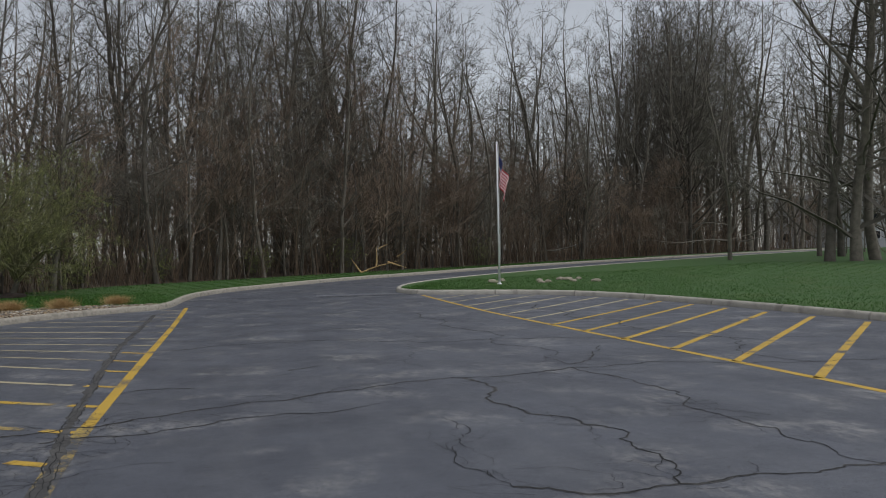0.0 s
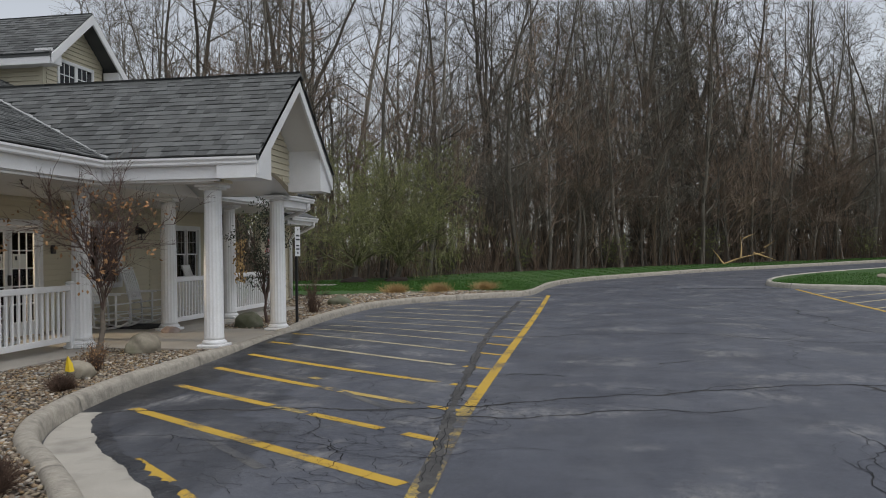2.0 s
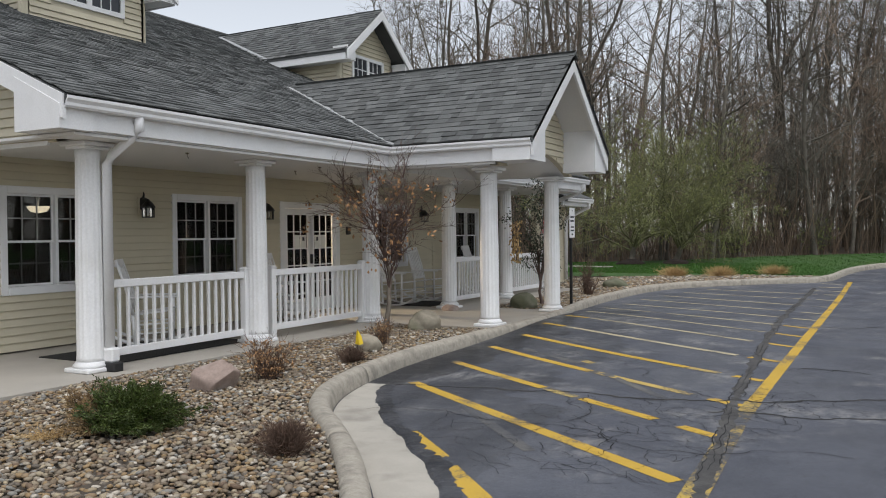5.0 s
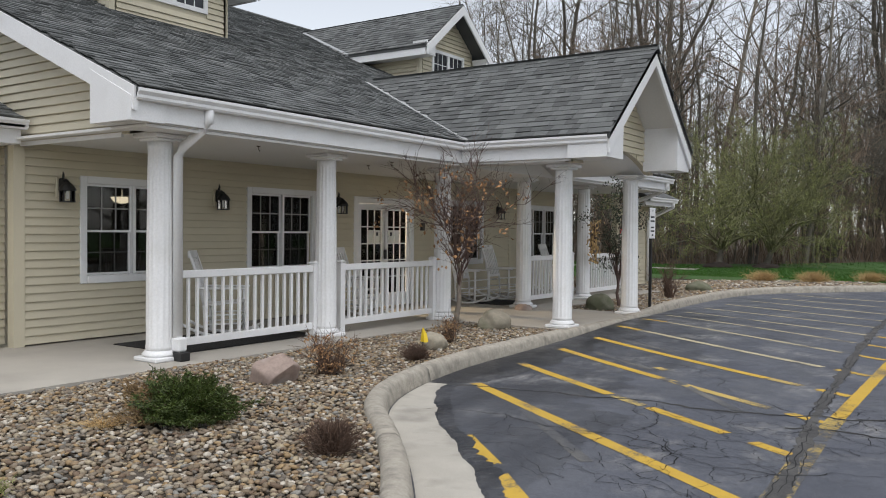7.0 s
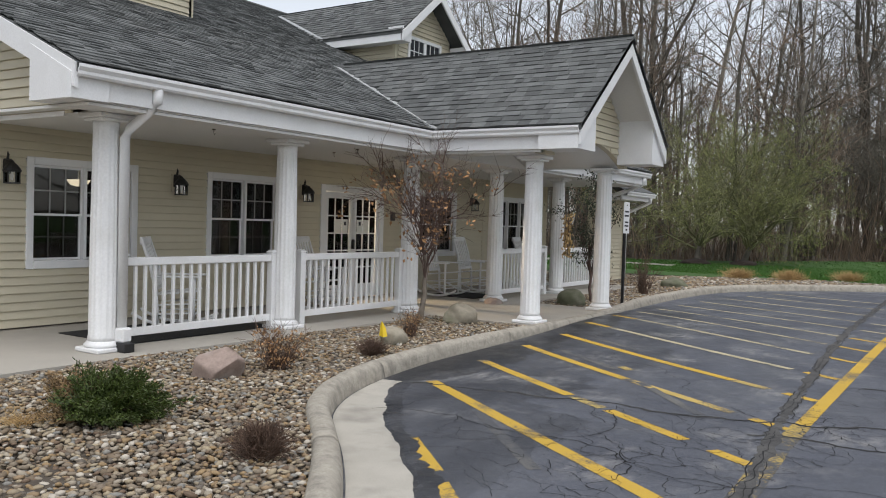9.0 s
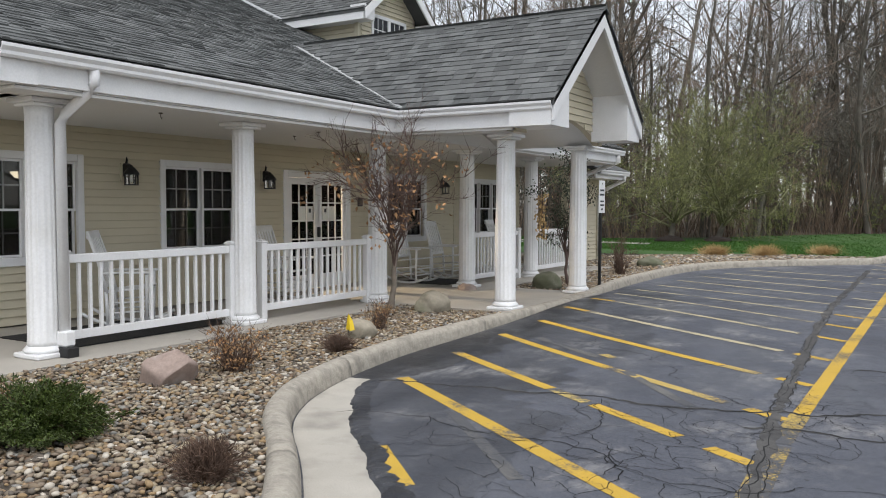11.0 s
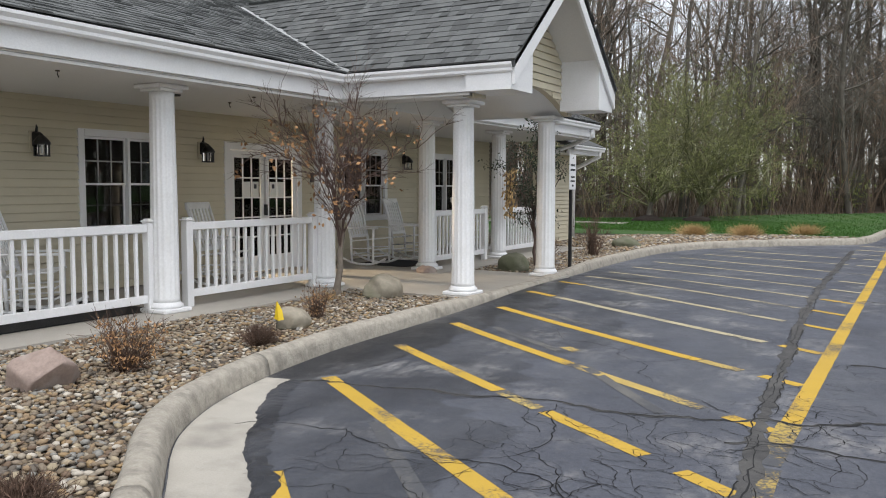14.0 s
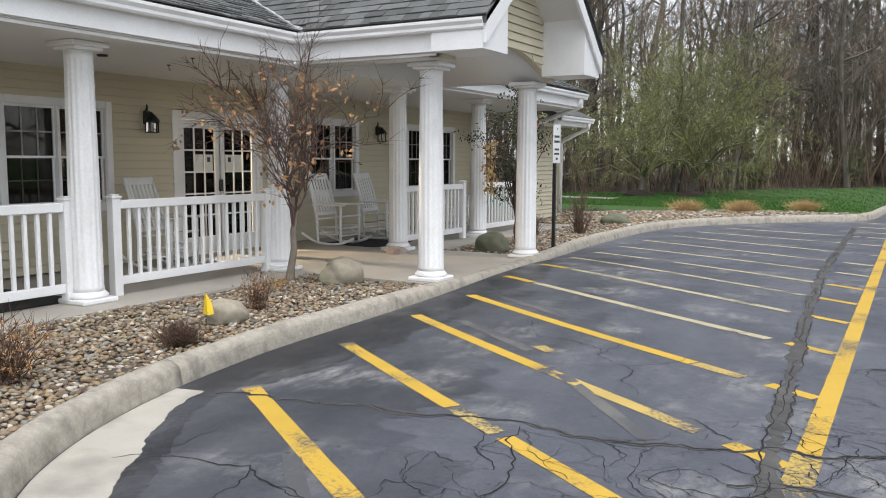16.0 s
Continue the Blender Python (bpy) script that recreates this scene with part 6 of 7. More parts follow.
ib.free()


def pebbles(name, y0, y1, step, size, label, seed, x_from):
    rs = np.random.RandomState(seed)
    P = []
    for y in np.arange(y0, y1, step):
        xr = kerb_x(float(y)) - 0.2
        for x in np.arange(x_from(y) + 0.02, xr, step):
            P.append((min(x + rs.uniform(-0.5, 0.5) * step, xr), y + rs.uniform(-0.5, 0.5) * step))
    P = np.array(P)
    n = len(P)
    sc = size * rs.uniform(0.55, 1.25, (n, 1)) * np.stack([rs.uniform(0.9, 1.4, n), rs.uniform(0.7, 1.0, n), rs.uniform(0.4, 0.65, n)], 1)
    V = ICO_V[None] * sc[:, None, :] * rs.uniform(0.88, 1.12, (n, 12, 1))
    a, tilt = rs.uniform(0, 2 * np.pi, n), rs.uniform(-0.35, 0.35, n)
    z = V[:, :, 2] + V[:, :, 0] * tilt[:, None]
    x = V[:, :, 0] * np.cos(a)[:, None] - V[:, :, 1] * np.sin(a)[:, None]
    y = V[:, :, 0] * np.sin(a)[:, None] + V[:, :, 1] * np.cos(a)[:, None]
    base = -0.035 + 0.012 * np.maximum(0, P[:, 1] - 11) + rs.uniform(0, 0.028, n) + 0.015 * np.sin(P[:, 0] * 3.1) * np.cos(P[:, 1] * 2.3)
    out = np.stack([x + P[:, 0:1], y + P[:, 1:2], z + base[:, None]], 2).reshape(-1, 3)
    T = (ICO_F[None] + (np.arange(n) * 12)[:, None, None]).reshape(-1, 3)
    return tagged(new(name, bulk(name, out, T, M_PEBBLE)), label, "pebbles", kind="stuff")


pebbles("pebbles", -7.0, 2.93, 0.041, 0.027, "mixed grey and tan river pebbles by the porch", 1, lambda y: 0.64)
pebbles("pebbles", -14.0, -7.0, 0.075, 0.05, "mixed river pebbles at the end of the bed", 4, lambda y: 0.64)
pebbles("pebbles", 6.18, 12.2, 0.055, 0.034, "mixed grey and tan river pebbles beyond the entrance", 2, lambda y: 0.64)
pebbles("pebbles", 12.2, 18.6, 0.085, 0.055, "mixed pale river pebbles in the far bed", 3, lambda y: -3.5 if y < 16 else -1.0 + (y - 16) * 1.5)


# ---- plants ----
def spray(V, F, p, d, length, r, sides=3):
    tube(V, F, [p, tuple(Vector(p) + Vector(d) * length)], [r, r * 0.25], sides)


def leaf(V, F, p, d, length, width, rng):
    d = Vector(d).normalized()
    s = d.orthogonal().normalized()
    s.rotate(Matrix.Rotation(rng.uniform(0, 6.28), 3, d))
    b = len(V)
    up = d.cross(s) * width * 0.3
    P = Vector(p)
    for q in (P, P + d * length * 0.5 + s * width * 0.5 + up, P + d * length, P + d * length * 0.5 - s * width * 0.5 + up):
        V.append(tuple(q))
    F.append((b, b + 1, b + 2, b + 3))


def branch(V, F, rng, p, d, length, r, sides, bend=0.25, segs=4, lift=0.1):
    """One wandering limb; returns its points and directions."""
    pts, rad = [Vector(p)], [r]
    d = Vector(d).normalized()
    for i in range(segs):
        d = (d + Vector((rng.uniform(-bend, bend), rng.uniform(-bend, bend), rng.uniform(-bend, bend) + lift))).normalized()
        pts.append(pts[-1] + d * length / segs)
        rad.append(max(r * (1 - 0.8 * (i + 1) / segs), r * 0.15))
    tube(V, F, pts, rad, sides)
    return pts, d


def around(rng, axis, angle):
    """A direction at an angle from an axis, turned at random about it."""
    axis = Vector(axis).normalized()
    s = axis.orthogonal().normalized()
    s.rotate(Matrix.Rotation(rng.uniform(0, 2 * math.pi), 3, axis))
    return axis * math.cos(angle) + s * math.sin(angle)


def shrub(name, x, y, z, label, seed, radius, height, stems, stem_r, material, leaf_material=None, leaves=0, leaf_size=0.03, twigs=3, group="", upright=0.6):
    """Many thin stems from one root, with twigs, and leaves where it has them."""
    rng = random.Random(seed)
    s = thing(name, label, "shrub", group, (x, y, z))
    V, F, LV, LF = [], [], [], []
    for _ in range(stems):
        a = rng.uniform(0, 2 * math.pi)
        el = rng.uniform(0.15, 1.0) ** upright
        d = Vector((math.cos(a) * math.cos(el * 1.5), math.sin(a) * math.cos(el * 1.5), math.sin(el * 1.5) * height / radius))
        ln = d.length * radius * rng.uniform(0.75, 1.05)
        pts, dd = branch(V, F, rng, (rng.gauss(0, radius * 0.12), rng.gauss(0, radius * 0.12), 0), d, ln, stem_r, 3, 0.18, 3, 0.02)
        for _ in range(twigs):
            q = pts[rng.randrange(1, len(pts))]
            t = around(rng, dd, rng.uniform(0.3, 0.9))
            spray(V, F, tuple(q), t, ln * rng.uniform(0.15, 0.35), stem_r * 0.6)
        for _ in range(leaves):
            q = pts[rng.randrange(1, len(pts))]
            leaf(LV, LF, q, around(rng, (0, 0, 1), rng.uniform(0, 2.5)), leaf_size * rng.uniform(0.6, 1.3), leaf_size * 0.5, rng)
    child(new("stem_mass", mesh("stem_mass", V, F, material)), s)
    if LV:
        child(new("foliage", mesh("foliage", LV, LF, leaf_material)), s)
    return s


def juniper(x, y, z):
    rng = random.Random(4)
    s = thing("juniper", "low spreading green juniper browned at one end", "shrub", "", (x, y, z))
    GV, GF, BV, BF, SV, SF = [], [], [], [], [], []
    for i in range(300):
        a, el = rng.uniform(0, 2 * math.pi), math.asin(rng.uniform(0.05, 0.99))
        d = Vector((math.cos(a) * math.cos(el) * 0.53, math.sin(a) * math.cos(el) * 0.46, math.sin(el) * 0.31 + 0.03))
        p0 = Vector((rng.gauss(0.0, 0.05), rng.gauss(0, 0.05), 0.02))
        tip = p0 + d * rng.uniform(0.72, 1.1) * (0.88 + 0.4 * noise.noise(d * 8))
        tube(SV, SF, [p0, tip], [0.006, 0.002], 3)
        axis = (tip - p0).normalized()
        brown = (tip.x * -0.75 + tip.y * -0.6) > 0.2 and rng.random() < 0.85
        V, F = (BV, BF) if brown else (GV, GF)
        for k in range(84):
            q = p0.lerp(tip, rng.uniform(0.5, 1.02)) + Vector((rng.gauss(0, 0.02), rng.gauss(0, 0.02), rng.gauss(0, 0.012)))
            spray(V, F, tuple(q), (around(rng, axis, rng.uniform(0.4, 1.0)) + Vector((0, 0, 0.05))).normalized(), rng.uniform(0.016, 0.036), 0.0055)
    child(new("stem_mass", mesh("stem_mass", SV, SF, M_DRY_STEM)), s)
    child(new("foliage", mesh("foliage", GV, GF, M_NEEDLE)), s, "green needle sprays")
    child(new("dead_foliage", mesh("dead_foliage", BV, BF, M_NEEDLE_DRY)), s, "browned needle sprays")
    return s


juniper(2.62, -4.25, -0.02)
shrub("dry_grass", 2.35, -4.75, -0.02, "flattened straw-coloured dry grass beside the juniper", 71, 0.34, 0.07, 120, 0.003, M_STRAW, twigs=2)
shrub("dry_grass", 1.0, 1.9, -0.02, "sparse dry grass by the young maple", 72, 0.3, 0.12, 50, 0.003, M_STRAW, M_DRY_LEAF, 1, 0.03, 2)
shrub("dry_shrub", 4.2, -4.28, -0.03, "dense brown ball-shaped dormant shrub", 11, 0.26, 0.2, 620, 0.0042, M_DRY_STEM, twigs=4, group="dormant shrubs")
shrub("dry_shrub", 2.28, -0.72, -0.03, "small brown dormant shrub on the pebbles", 12, 0.23, 0.17, 420, 0.0042, M_DRY_STEM, twigs=3, group="dormant shrubs")
shrub("twig_shrub", 2.15, -2.05, -0.03, "leggy bare shrub with a few russet leaves", 13, 0.46, 0.42, 90, 0.0045, M_DRY_STEM, M_DRY_LEAF, 6, 0.035, 6, "dormant shrubs", 0.5)
shrub("twig_shrub", 1.45, 10.2, -0.03, "bare brown twiggy shrub in the far bed", 14, 0.5, 0.75, 60, 0.007, M_DRY_STEM, twigs=6, group="dormant shrubs", upright=0.4)
shrub("twig_shrub", 1.75, 0.75, -0.03, "low russet shrub behind a boulder", 15, 0.3, 0.35, 70, 0.004, M_DRY_STEM, M_DRY_LEAF, 3, 0.03, 4, "dormant shrubs")
shrub("dry_shrub", 0.9, 9.2, -0.03, "small dark dormant shrub by the porch", 16, 0.3, 0.4, 120, 0.005, M_DRY_STEM, twigs=4, group="dormant shrubs")
shrub("green_tuft", 3.35, -6.1, -0.03, "small yellow-green sprouting tuft on the pebbles", 19, 0.16, 0.14, 90, 0.003, M_BUD, M_BUD, 3, 0.02, 2)
for i, (x, y) in enumerate(((1.75, 17.6), (3.1, 18.0), (4.5, 19.1))):
    shrub("grass_clump", x, y, 0.03, "cut-back straw-coloured ornamental grass clump", 30 + i, 0.62, 0.3, 620, 0.006, M_STRAW, twigs=2, group="cut-back grasses")


def small_tree(name, x, y, z, label, seed, height, clear, r0, spread, limbs, bark, twig, leaf_mat, leaves, leaf_size, levels=(6, 5), lean=(0, 0), twig_r=0.006, droop=0.05, out_least=0.25, limb_r=1.0, sub_len=1.0, kink=0.26, cluster=1):
    """An ornamental tree: short trunk, spreading limbs, fine twigs, leaves or buds."""
    rng = random.Random(seed)
    t = thing(name, label, "tree", "", (x, y, z))
    TV, TF, CV, CF, LV, LF = [], [], [], [], [], []
    trunk = [Vector((0, 0, 0))]
    for i in range(5):
        trunk.append(trunk[-1] + Vector((lean[0] + rng.uniform(-0.04, 0.04), lean[1] + rng.uniform(-0.04, 0.04), clear / 5)))
    tube(TV, TF, trunk, [r0 * (1.35 if i == 0 else 1 - 0.08 * i) for i in range(6)], 10)
    tips = []
    for i in range(limbs):
        a = 2 * math.pi * i / limbs + rng.uniform(-0.4, 0.4)
        out = rng.uniform(out_least, 1.0)
        d = Vector((math.cos(a) * out * spread, math.sin(a) * out * spread, (height - clear) * rng.uniform(0.7, 1.0)))
        p0 = trunk[rng.randrange(3, 6)]
        pts, dd = branch(CV, CF, rng, p0, d, d.length, r0 * rng.uniform(0.35, 0.55) * limb_r, 6, kink, 7, droop)
        for _ in range(levels[0]):
            k = rng.randrange(1, len(pts))
            q = pts[k]
            d2 = around(rng, pts[k] - pts[k - 1], rng.uniform(0.4, 1.0))
            p2, d3 = branch(CV, CF, rng, q, d2 + Vector((0, 0, 0.15)), d.length * rng.uniform(0.25, 0.5) * sub_len, r0 * 0.16, 4, 0.3, 4, droop)
            for _ in range(levels[1]):
                q2 = p2[rng.randrange(1, len(p2))]
                p3, d4 = branch(CV, CF, rng, q2, around(rng, d3, rng.uniform(0.3, 0.9)), d.length * rng.uniform(0.08, 0.22), twig_r, 3, 0.3, 2, droop)
                tips += p3[1:]
    for i in range(leaves):
        if i % cluster == 0:
            tip = tips[rng.randrange(len(tips))]
        q = tip
        q = q + Vector((rng.gauss(0, leaf_size), rng.gauss(0, leaf_size), rng.gauss(0, leaf_size)))
        leaf(LV, LF, q, around(rng, (0, 0, -1), rng.uniform(0, 2.2)), leaf_size * rng.uniform(0.6, 1.4), leaf_size * 0.55, rng)
    child(new("trunk", mesh("trunk", TV, TF, bark, True)), t)
    child(new("crown", mesh("crown", CV, CF, twig)), t)
    if LV:
        child(new("foliage", mesh("foliage", LV, LF, leaf_mat)), t)
    return t


small_tree("maple_tree", 0.8, 2.33, -0.03, "small bare maple with clusters of dry tan leaves by the porch", 46, 2.62, 1.0, 0.046, 1.0, 12, M_MAPLE, M_MAPLE_TWIG, M_DRY_LEAF, 330, 0.075, (12, 9), (0.012, 0.0), 0.0036, 0.03, 0.35, 0.55, 0.9, 0.42, 6)
small_tree("ornamental_tree", 1.43, 7.36, -0.03, "slim young tree with dark sparse foliage in the bed", 43, 2.35, 0.7, 0.035, 0.38, 9, M_MAPLE_TWIG, M_MAPLE_TWIG, M_DARK_LEAF, 1700, 0.055, (5, 4), (0.0, 0.0), 0.004, 0.12, 0.25, 1.0, 0.45)
gar = thing("leaf_garland", "dried golden leaf garland hung on a porch column", "garland", "", (0.42, 8.35, 0))
rng = random.Random(9)
V, F = [], []
for i in range(170):
    z = rng.uniform(0.85, 1.75)
    leaf(V, F, (rng.gauss(0, 0.05), rng.gauss(0, 0.06), z), around(rng, (0, 0, -1), rng.uniform(0, 1.5)), rng.uniform(0.05, 0.12), 0.05, rng)
child(new("foliage", mesh("foliage", V, F, M_STRAW)), gar)
tube_part("cord", [(0, 0, 0.8), (0.01, 0, 1.3), (0, 0, 1.9)], 0.012, M_DRY_STEM, gar, 5)

for x, y, s in ((-1.75, 25.3, 51), (-0.1, 25.9, 52)):
    gz = land(x, y) + 0.1
    small_tree("budding_tree", x, y, gz, "multi-stemmed tree hazed with yellow-green spring buds", s, 4.7, 0.8, 0.13, 3.3, 15, M_BARK, M_BUD_TWIG, M_BUD, 25000, 0.043, (12, 10), (0.03, 0.0), 0.011, 0.0, 0.5, 1.0, 1.0, 0.34)
    rock("mulch_mound", x + 0.3, y - 1.2, gz - 0.05, 0.6, 0.5, 0.22, M_MULCH, "dark mulch heaped under a tree", s)["category"] = "mulch"


# ---- the woods ----
def wood_tree(seed, height, r0, limbs, bark, twig, wide=0.3, forked=False):
    """A tall bare forest tree: trunk mesh and crown mesh."""
    rng = random.Random(seed)
    TV, TF, CV, CF = [], [], [], []
    stems = [(Vector((0, 0, -0.2)), Vector((rng.uniform(-0.06, 0.06), rng.uniform(-0.06, 0.06), 1)), height, r0, 0.16 if not forked else 0.05)]
    lines = []
    while stems:
        p, d, h, r, lo = stems.pop()
        pts, rad = [p], [r * 1.25]
        n = 10
        for i in range(n):
            d = (d + Vector((rng.uniform(-0.13, 0.13), rng.uniform(-0.13, 0.13), 0.07))).normalized()
            pts.append(pts[-1] + d * h / n)
            rad.append(max(r * (1 - ((i + 1) / n) ** 1.15), 0.012))
        tube(TV, TF, pts, rad, 6)
        lines.append((pts, rad, h, lo))
        if forked and len(lines) == 1:
            for _ in range(rng.choice((1, 2))):
                k = rng.randrange(2, 5)
                stems.append((pts[k], around(rng, (0, 0, 1), rng.uniform(0.2, 0.5)), h * (1 - k / n) * 0.95, rad[k] * 0.7, 0.15))
    for pts, rad, h, lo in lines:
        for i in range(int(limbs * h / height)):
            f = lo + (0.97 - lo) * (i + rng.random()) / max(1, int(limbs * h / height))
            k = min(int(f * 10), 9)
            p = pts[k].lerp(pts[k + 1], f * 10 - k)
            ln = h * wide * (1.05 - f) ** 0.7 * rng.uniform(0.5, 1.1) + 0.5
            el = rng.uniform(0.25, 0.95)
            b, dd = branch(CV, CF, rng, p, around(rng, (0, 0, 1), 1.57 - el), ln, max(rad[k] * 0.42, 0.02), 3, 0.3, 5, 0.07)
            for _ in range(5):
                j = rng.randrange(1, len(b))
                b2, d2 = branch(CV, CF, rng, b[j], around(rng, b[j] - b[j - 1], rng.uniform(0.4, 1.1)) + Vector((0, 0, 0.12)), ln * rng.uniform(0.25, 0.55), 0.016, 3, 0.3, 3, 0.05)
                for _ in range(4):
                    q = b2[rng.randrange(1, len(b2))]
                    spray(CV, CF, tuple(q), (around(rng, d2, rng.uniform(0.3, 1.1)) + Vector((0, 0, 0.12))).normalized(), rng.uniform(0.35, 1.0), 0.008)
    return mesh("trunk", TV, TF, bark, True), mesh("crown", CV, CF, twig)


KINDS = []
for i in range(12):
    red = i in (2, 5, 9)
    KINDS.append((*wood_tree(100 + i, [20, 18, 14, 22, 19, 12, 21, 16, 23, 13, 19, 20][i], [0.17, 0.13, 0.11, 0.21, 0.15, 0.08, 0.17, 0.11, 0.24, 0.09, 0.14, 0.13][i], [28, 26, 28, 28, 26, 28, 28, 26, 30, 28, 28, 26][i],
                            M_BARK, M_TWIG_RED if red else M_TWIG, [0.28, 0.22, 0.28, 0.32, 0.24, 0.3, 0.26, 0.22, 0.34, 0.3, 0.26, 0.24][i], i in (0, 4, 8, 11)), red))
edge = resample(WOODS, 0.5)


def plant(k, x, y, size, turn, label):
    tr, cr, red = KINDS[k]
    t = thing("tree", label, "tree", "bare woodland trees", (x, y, ground_height(x, y)), turn)
    t.scale = (size, size, size)
    child(new("trunk", tr), t)
    child(new("crown", cr), t)


rng = random.Random(77)
spots = []
tries = 0
while len(spots) < 262 and tries < 20000:
    tries += 1
    i = rng.randrange(1, len(edge) - 1)
    if tries % 4 == 0:
        i = rng.choice([j for j in range(1, len(edge) - 1) if 6 < edge[j].x < 28])
    if tries % 8 == 1:
        i = rng.choice([j for j in range(1, len(edge) - 1) if 50 < edge[j].x < 82])
    if edge[i].x > 75 and rng.random() < 0.7:
        continue
    d = (edge[i + 1] - edge[i - 1]).normalized()
    back = 0.4 + 26 * rng.random() ** 1.6
    p = edge[i] + Vector((-d.y, d.x, 0)) * back
    if p.x < 7.9 - (p.y + 8.7) * 0.70 or p.y < 24:
        continue
    gap = 0.9 if back < 12 else 1.6
    if any((p.x - a) ** 2 + (p.y - b) ** 2 < gap * gap for a, b in spots):
        continue
    thin = p.x > 30
    if thin and back > 20:
        continue
    spots.append((p.x, p.y))
    k = rng.choice((5, 9, 2, 7, 1)) if back < 2.5 else rng.randrange(12)
    if thin:
        k = rng.choice((0, 3, 8, 6, 4))
    plant(k, p.x, p.y, rng.uniform(1.25, 1.55) if p.x > 52 else rng.uniform(0.8, 1.12), rng.uniform(0, 360), "bare russet-twigged woodland tree" if KINDS[k][2] else "tall bare grey-barked woodland tree")

# understory: slight crooked trees and tall bushes along the edge
YOUNG = []
for i in range(7):
    YOUNG.append((*wood_tree(300 + i, [6, 7.5, 5, 8, 6.5, 5.5, 9][i], 0.06, [15, 16, 14, 16, 15, 16, 16][i], M_BARK, (M_TWIG, M_TWIG_RED, M_TWIG_RED, M_TWIG, M_TWIG_RED, M_TWIG, M_TWIG_RED)[i], 0.5, True), i in (1, 2, 4, 6)))
count = 0
while count < 205:
    i = rng.randrange(1, len(edge) - 1)
    if edge[i].x > 60 and rng.random() < 0.8:
        continue
    d = (edge[i + 1] - edge[i - 1]).normalized()
    p = edge[i] + Vector((-d.y, d.x, 0)) * (0.3 + 9 * rng.random() ** 1.4)
    if p.x < 7.9 - (p.y + 8.7) * 0.72 or p.y < 23.5:
        continue
    tr, cr, red = YOUNG[rng.randrange(7)]
    t = thing("young_tree", "thin russet understory tree at the woodland edge" if red else "thin grey understory tree at the woodland edge", "tree", "understory trees", (p.x, p.y, ground_height(p.x, p.y)), rng.uniform(0, 360))
    s = rng.uniform(0.7, 1.25)
    t.scale = (s, s, s)
    child(new("trunk", tr), t)
    child(new("crown", cr), t)
    count += 1

# tall lawn trees by the far bend of the drive
for k, (x, y, s) in enumerate(((46.2, 37.6, 1.25), (47.8, 37.0, 1.2), (50.4, 38.2, 1.3), (55, 47, 1.2), (49.5, 33.5, 1.25), (44, 45.5, 1.0))):
    tr, cr, red = KINDS[(3, 8, 3, 0, 8, 11)[k]]
    t = thing("tree", "tall bare tree standing on the lawn", "tree", "lawn trees", (x, y, land(x, y) + 0.12), 50 * k)
    t.scale = (s * 1.25, s * 1.25, s)
    child(new("trunk", tr), t)
    child(new("crown", cr), t)

for k in range(12):
    x = 54 + 2.9 * k + rng.uniform(-1, 1)
    y = 0.93 * x - 5 + rng.uniform(-5, 4)
    tr, cr, red = (KINDS[(0, 4, 8, 6)[k % 4]], YOUNG[k % 7])[k % 2]
    t = thing("tree", "bare tree standing before the far house", "tree", "lawn trees", (x, y, land(x, y) + 0.1), 40 * k)
    t.scale = (1.15, 1.15, 1.1)
    child(new("trunk", tr), t)
    child(new("crown", cr), t)

# undergrowth along the edge, saplings and far trunks
V, F = [], []
rng = random.Random(31)
for _ in range(9500):
    i = rng.randrange(1, len(edge) - 1)
    if edge[i].x > 70 and rng.random() < 0.8:
        continue
    d = (edge[i + 1] - edge[i - 1]).normalized()
    back = 0.2 + 14 * rng.random() ** 1.7
    p = edge[i] + Vector((-d.y, d.x, 0)) * back
    if p.x < 7.9 - (p.y + 8.7) * 0.73:
        continue
    h = rng.uniform(0.7, 2.6) if rng.random() < 0.75 else rng.uniform(2.5, 6.5)
    z = ground_height(p.x, p.y) - 0.05
    pts, dd = branch(V, F, rng, (p.x, p.y, z), (rng.uniform(-0.35, 0.35), rng.uniform(-0.35, 0.35), 1), h, 0.011 + 0.004 * h, 3, 0.16, 3, 0.05)
    for _ in range(7):
        q = pts[rng.randrange(1, len(pts))]
        spray(V, F, tuple(q), (around(rng, dd, rng.uniform(0.3, 1.1))), h * rng.uniform(0.15, 0.45), 0.0075)
tagged(new("undergrowth", mesh("undergrowth", V, F, M_BRUSH)), "tangled brown undergrowth at the edge of the woods", "undergrowth", kind="stuff")

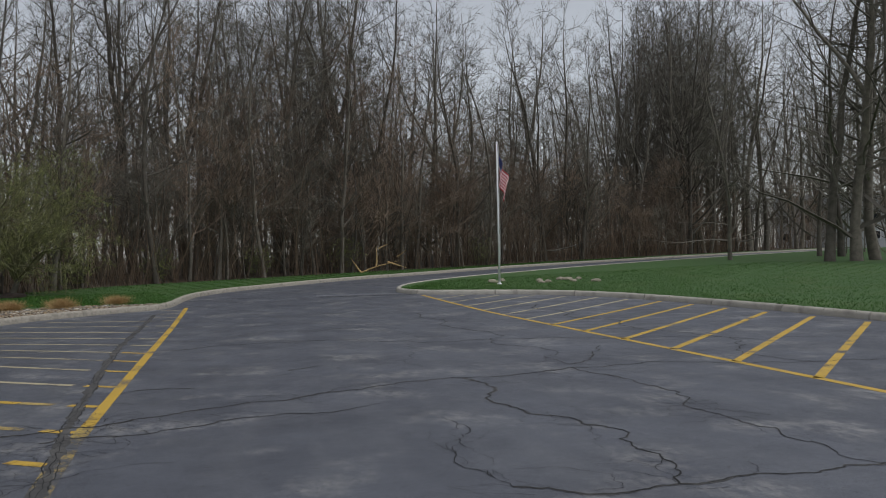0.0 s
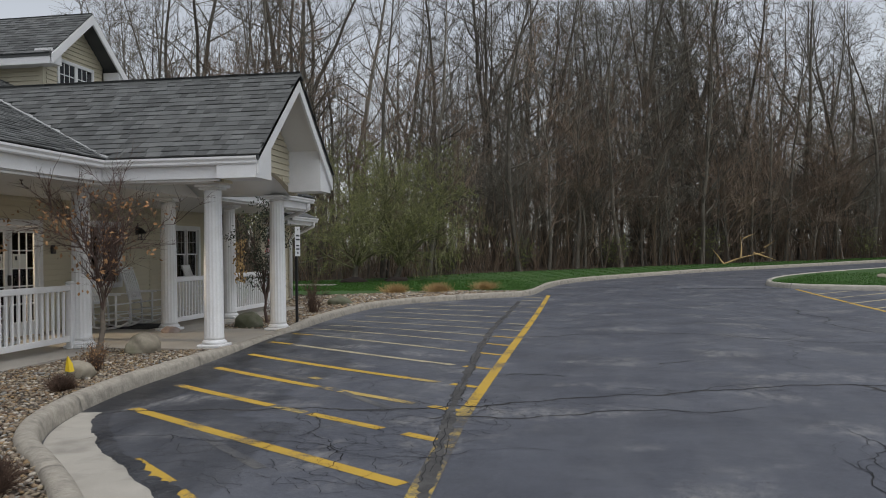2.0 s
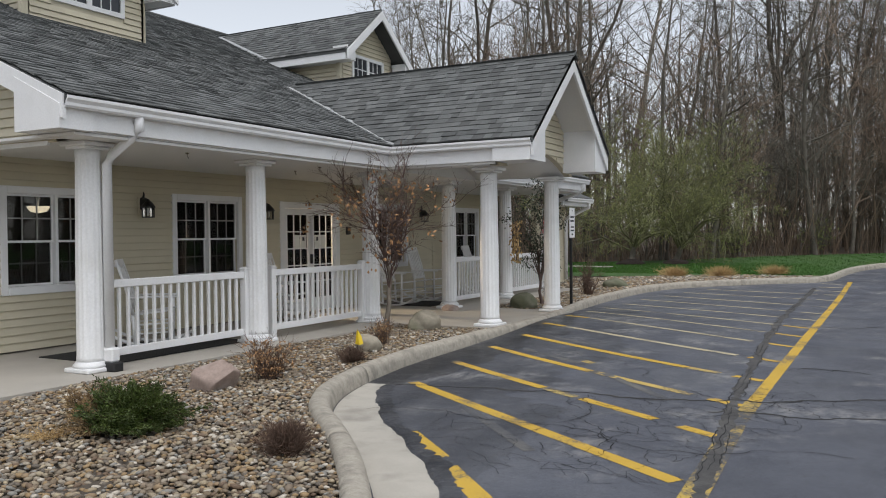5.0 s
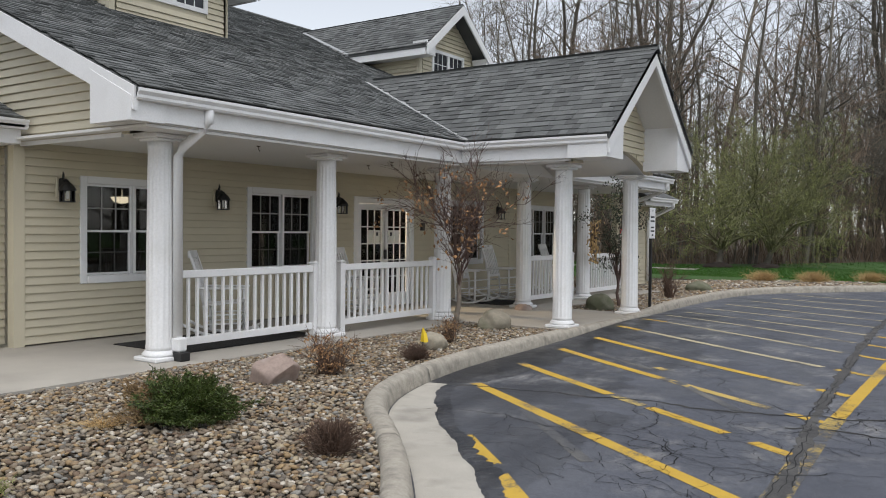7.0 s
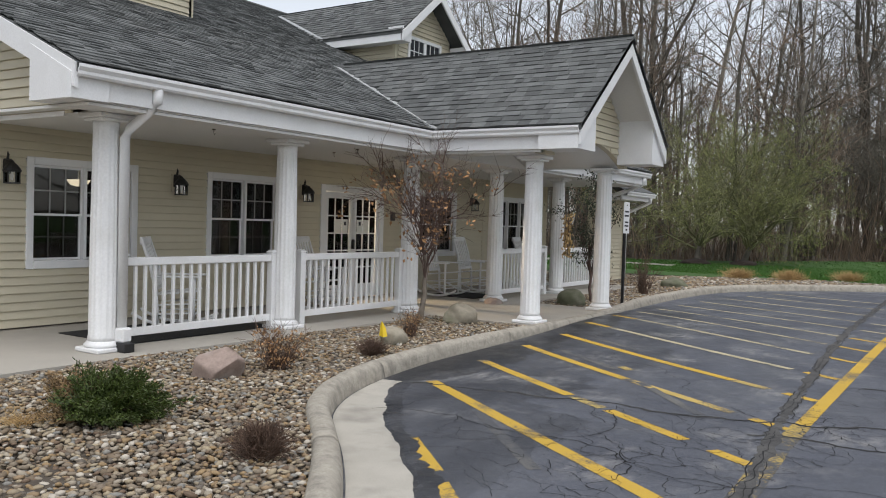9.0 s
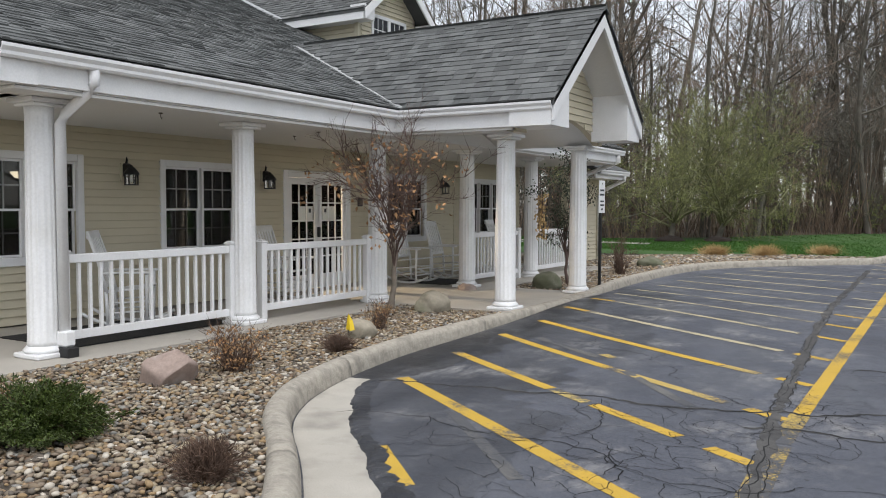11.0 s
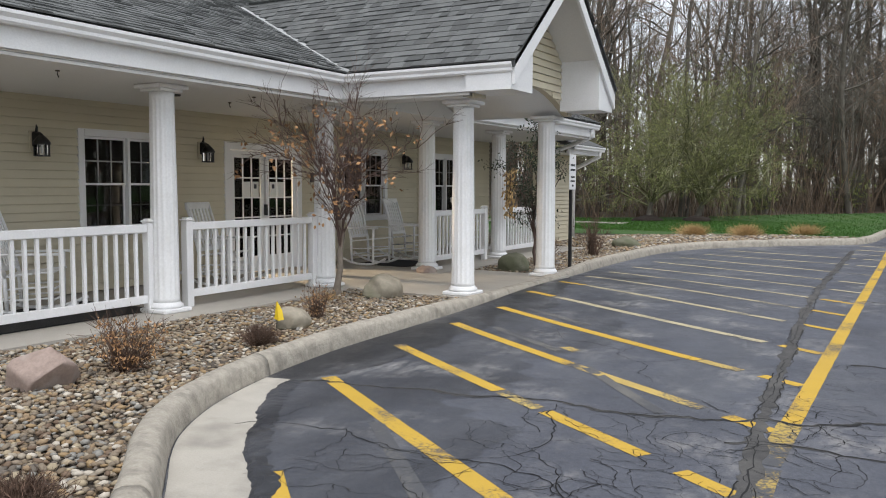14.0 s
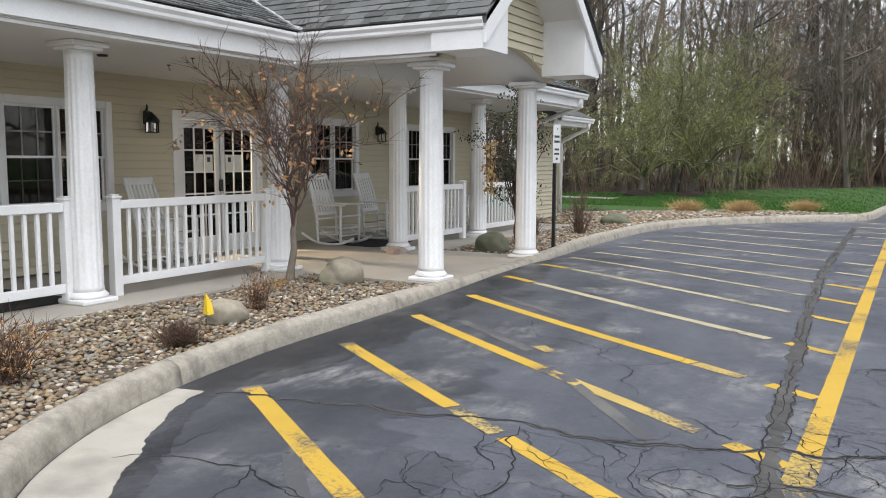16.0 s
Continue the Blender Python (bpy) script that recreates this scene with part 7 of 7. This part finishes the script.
V, F = [], []
for _ in range(190):
    i = rng.randrange(1, len(edge) - 1)
    d = (edge[i + 1] - edge[i - 1]).normalized()
    p = edge[i] + Vector((-d.y, d.x, 0)) * rng.uniform(20, 55)
    if p.x < 7.9 - (p.y + 8.7) * 0.68:
        continue
    h = rng.uniform(9, 17)
    z = ground_height(p.x, p.y) - 0.1
    pts, dd = branch(V, F, rng, (p.x, p.y, z), (rng.uniform(-0.08, 0.08), rng.uniform(-0.08, 0.08), 1), h, rng.uniform(0.1, 0.22), 4, 0.05, 5, 0.05)
    for _ in range(11):
        k = rng.randrange(1, len(pts))
        q = pts[k].lerp(pts[k - 1], rng.random())
        b, d2 = branch(V, F, rng, q, around(rng, (0, 0, 1), rng.uniform(0.4, 1.2)), h * rng.uniform(0.12, 0.25), 0.03, 3, 0.2, 2, 0.1)
        for _ in range(4):
            spray(V, F, tuple(b[-1].lerp(b[0], rng.random() * 0.7)), around(rng, d2, rng.uniform(0.3, 0.9)), rng.uniform(0.6, 1.6), 0.013)
tagged(new("far_woods", mesh("far_woods", V, F, M_BRUSH)), "distant bare trunks deep in the woods", "woods", kind="stuff")

# evergreen-tinged bushes at the edge and a fallen limb
for i, (x, y, r) in enumerate(((14.8, 41.2, 1.6), (4.5, 33.6, 1.4), (1.2, 30.6, 1.2), (25.5, 48.5, 1.6), (9.5, 37.2, 1.3))):
    shrub("bush", x, y, ground_height(x, y), "loose greenish bush at the woodland edge", 60 + i, r, r * 1.3, 90, 0.014, M_TWIG, M_BUD, 14, 0.1, 6, "woodland bushes")
fb = thing("fallen_branch", "pale fallen branch lying at the edge of the woods", "branch", "", (16.8, 39.6, land(16.8, 39.6) + 0.12))
V, F = [], []
for a, b in (((-1.3, 0, 0.0), (0.9, 0.2, 0.9)), ((-0.4, 0, 0.35), (-0.2, 0.3, 1.5)), ((0.3, 0, 0.6), (1.6, 0.4, 0.2)), ((-1.3, 0, 0.02), (-1.9, 0.2, 0.8)), ((-0.2, 0.3, 1.4), (0.5, 0.4, 1.7)), ((0.9, 0.2, 0.9), (1.5, 0.2, 1.3))):
    branch(V, F, rng, a, Vector(b) - Vector(a), (Vector(b) - Vector(a)).length, 0.055, 5, 0.12, 4, 0)
child(new("limb", mesh("limb", V, F, M_STRAW)), fb)
# pale stones round the flagpole bed
for i in range(26):
    x, y = 20.2 + rng.uniform(-1.5, 3.5), 24.0 + rng.uniform(-0.9, 1.6)
    if i < 14:
        rock("edging_stone", x, y, land(x, y) + 0.15, rng.uniform(0.12, 0.25), rng.uniform(0.1, 0.2), rng.uniform(0.07, 0.12), M_ROCK, "pale flat stone on the island lawn", i + 20, "edging stones")

# grass blades on the lawns
def blades(name, label, line_a, line_b, count, seed, lift):
    rs = random.Random(seed)
    Vg, Tg = [], []
    for _ in range(count):
        i = rs.randrange(len(line_a))
        p = line_a[i].lerp(line_b[i], rs.random() ** 1.3)
        x, y = p.x + rs.uniform(-0.3, 0.3), p.y + rs.uniform(-0.3, 0.3)
        z = land(x, y) + lift
        a, h, w = rs.uniform(0, 6.28), rs.uniform(0.025, 0.06), rs.uniform(0.006, 0.014)
        b = len(Vg)
        Vg += [(x - w * math.cos(a), y - w * math.sin(a), z), (x + w * math.cos(a), y + w * math.sin(a), z), (x + rs.uniform(-0.05, 0.05), y + rs.uniform(-0.05, 0.05), z + h)]
        Tg.append((b, b + 1, b + 2))
    return tagged(new(name, bulk(name, np.array(Vg), np.array(Tg), M_BLADE, False)), label, "grass", kind="stuff")


near_k = along([p for p in shifted(kl, 0.3) if p.y < 60], 60)
near_w = along([p for p in resample(WOODS[3:], 0.5) if p.y < 62], 60)
blades("grass", "short green lawn grass along the woods", near_k, near_w, 40000, 1, 0.115)
isl_a = along([p for p in shifted(kerb_right, -0.3) if 2 < p.y < 22], 60)
isl_b = along([Vector((60, 5, 0)), Vector((44, 40, 0)), Vector((17.5, 27.5, 0))], 60)
blades("grass", "short green grass of the lawn island", isl_a, isl_b, 60000, 2, 0.135)
blades("grass", "short green grass behind the far bed", [Vector((-6 + 12 * i / 40, 18.9, 0)) for i in range(41)], [Vector((-9 + 14 * i / 40, 25.0, 0)) for i in range(41)], 40000, 3, 0.105)
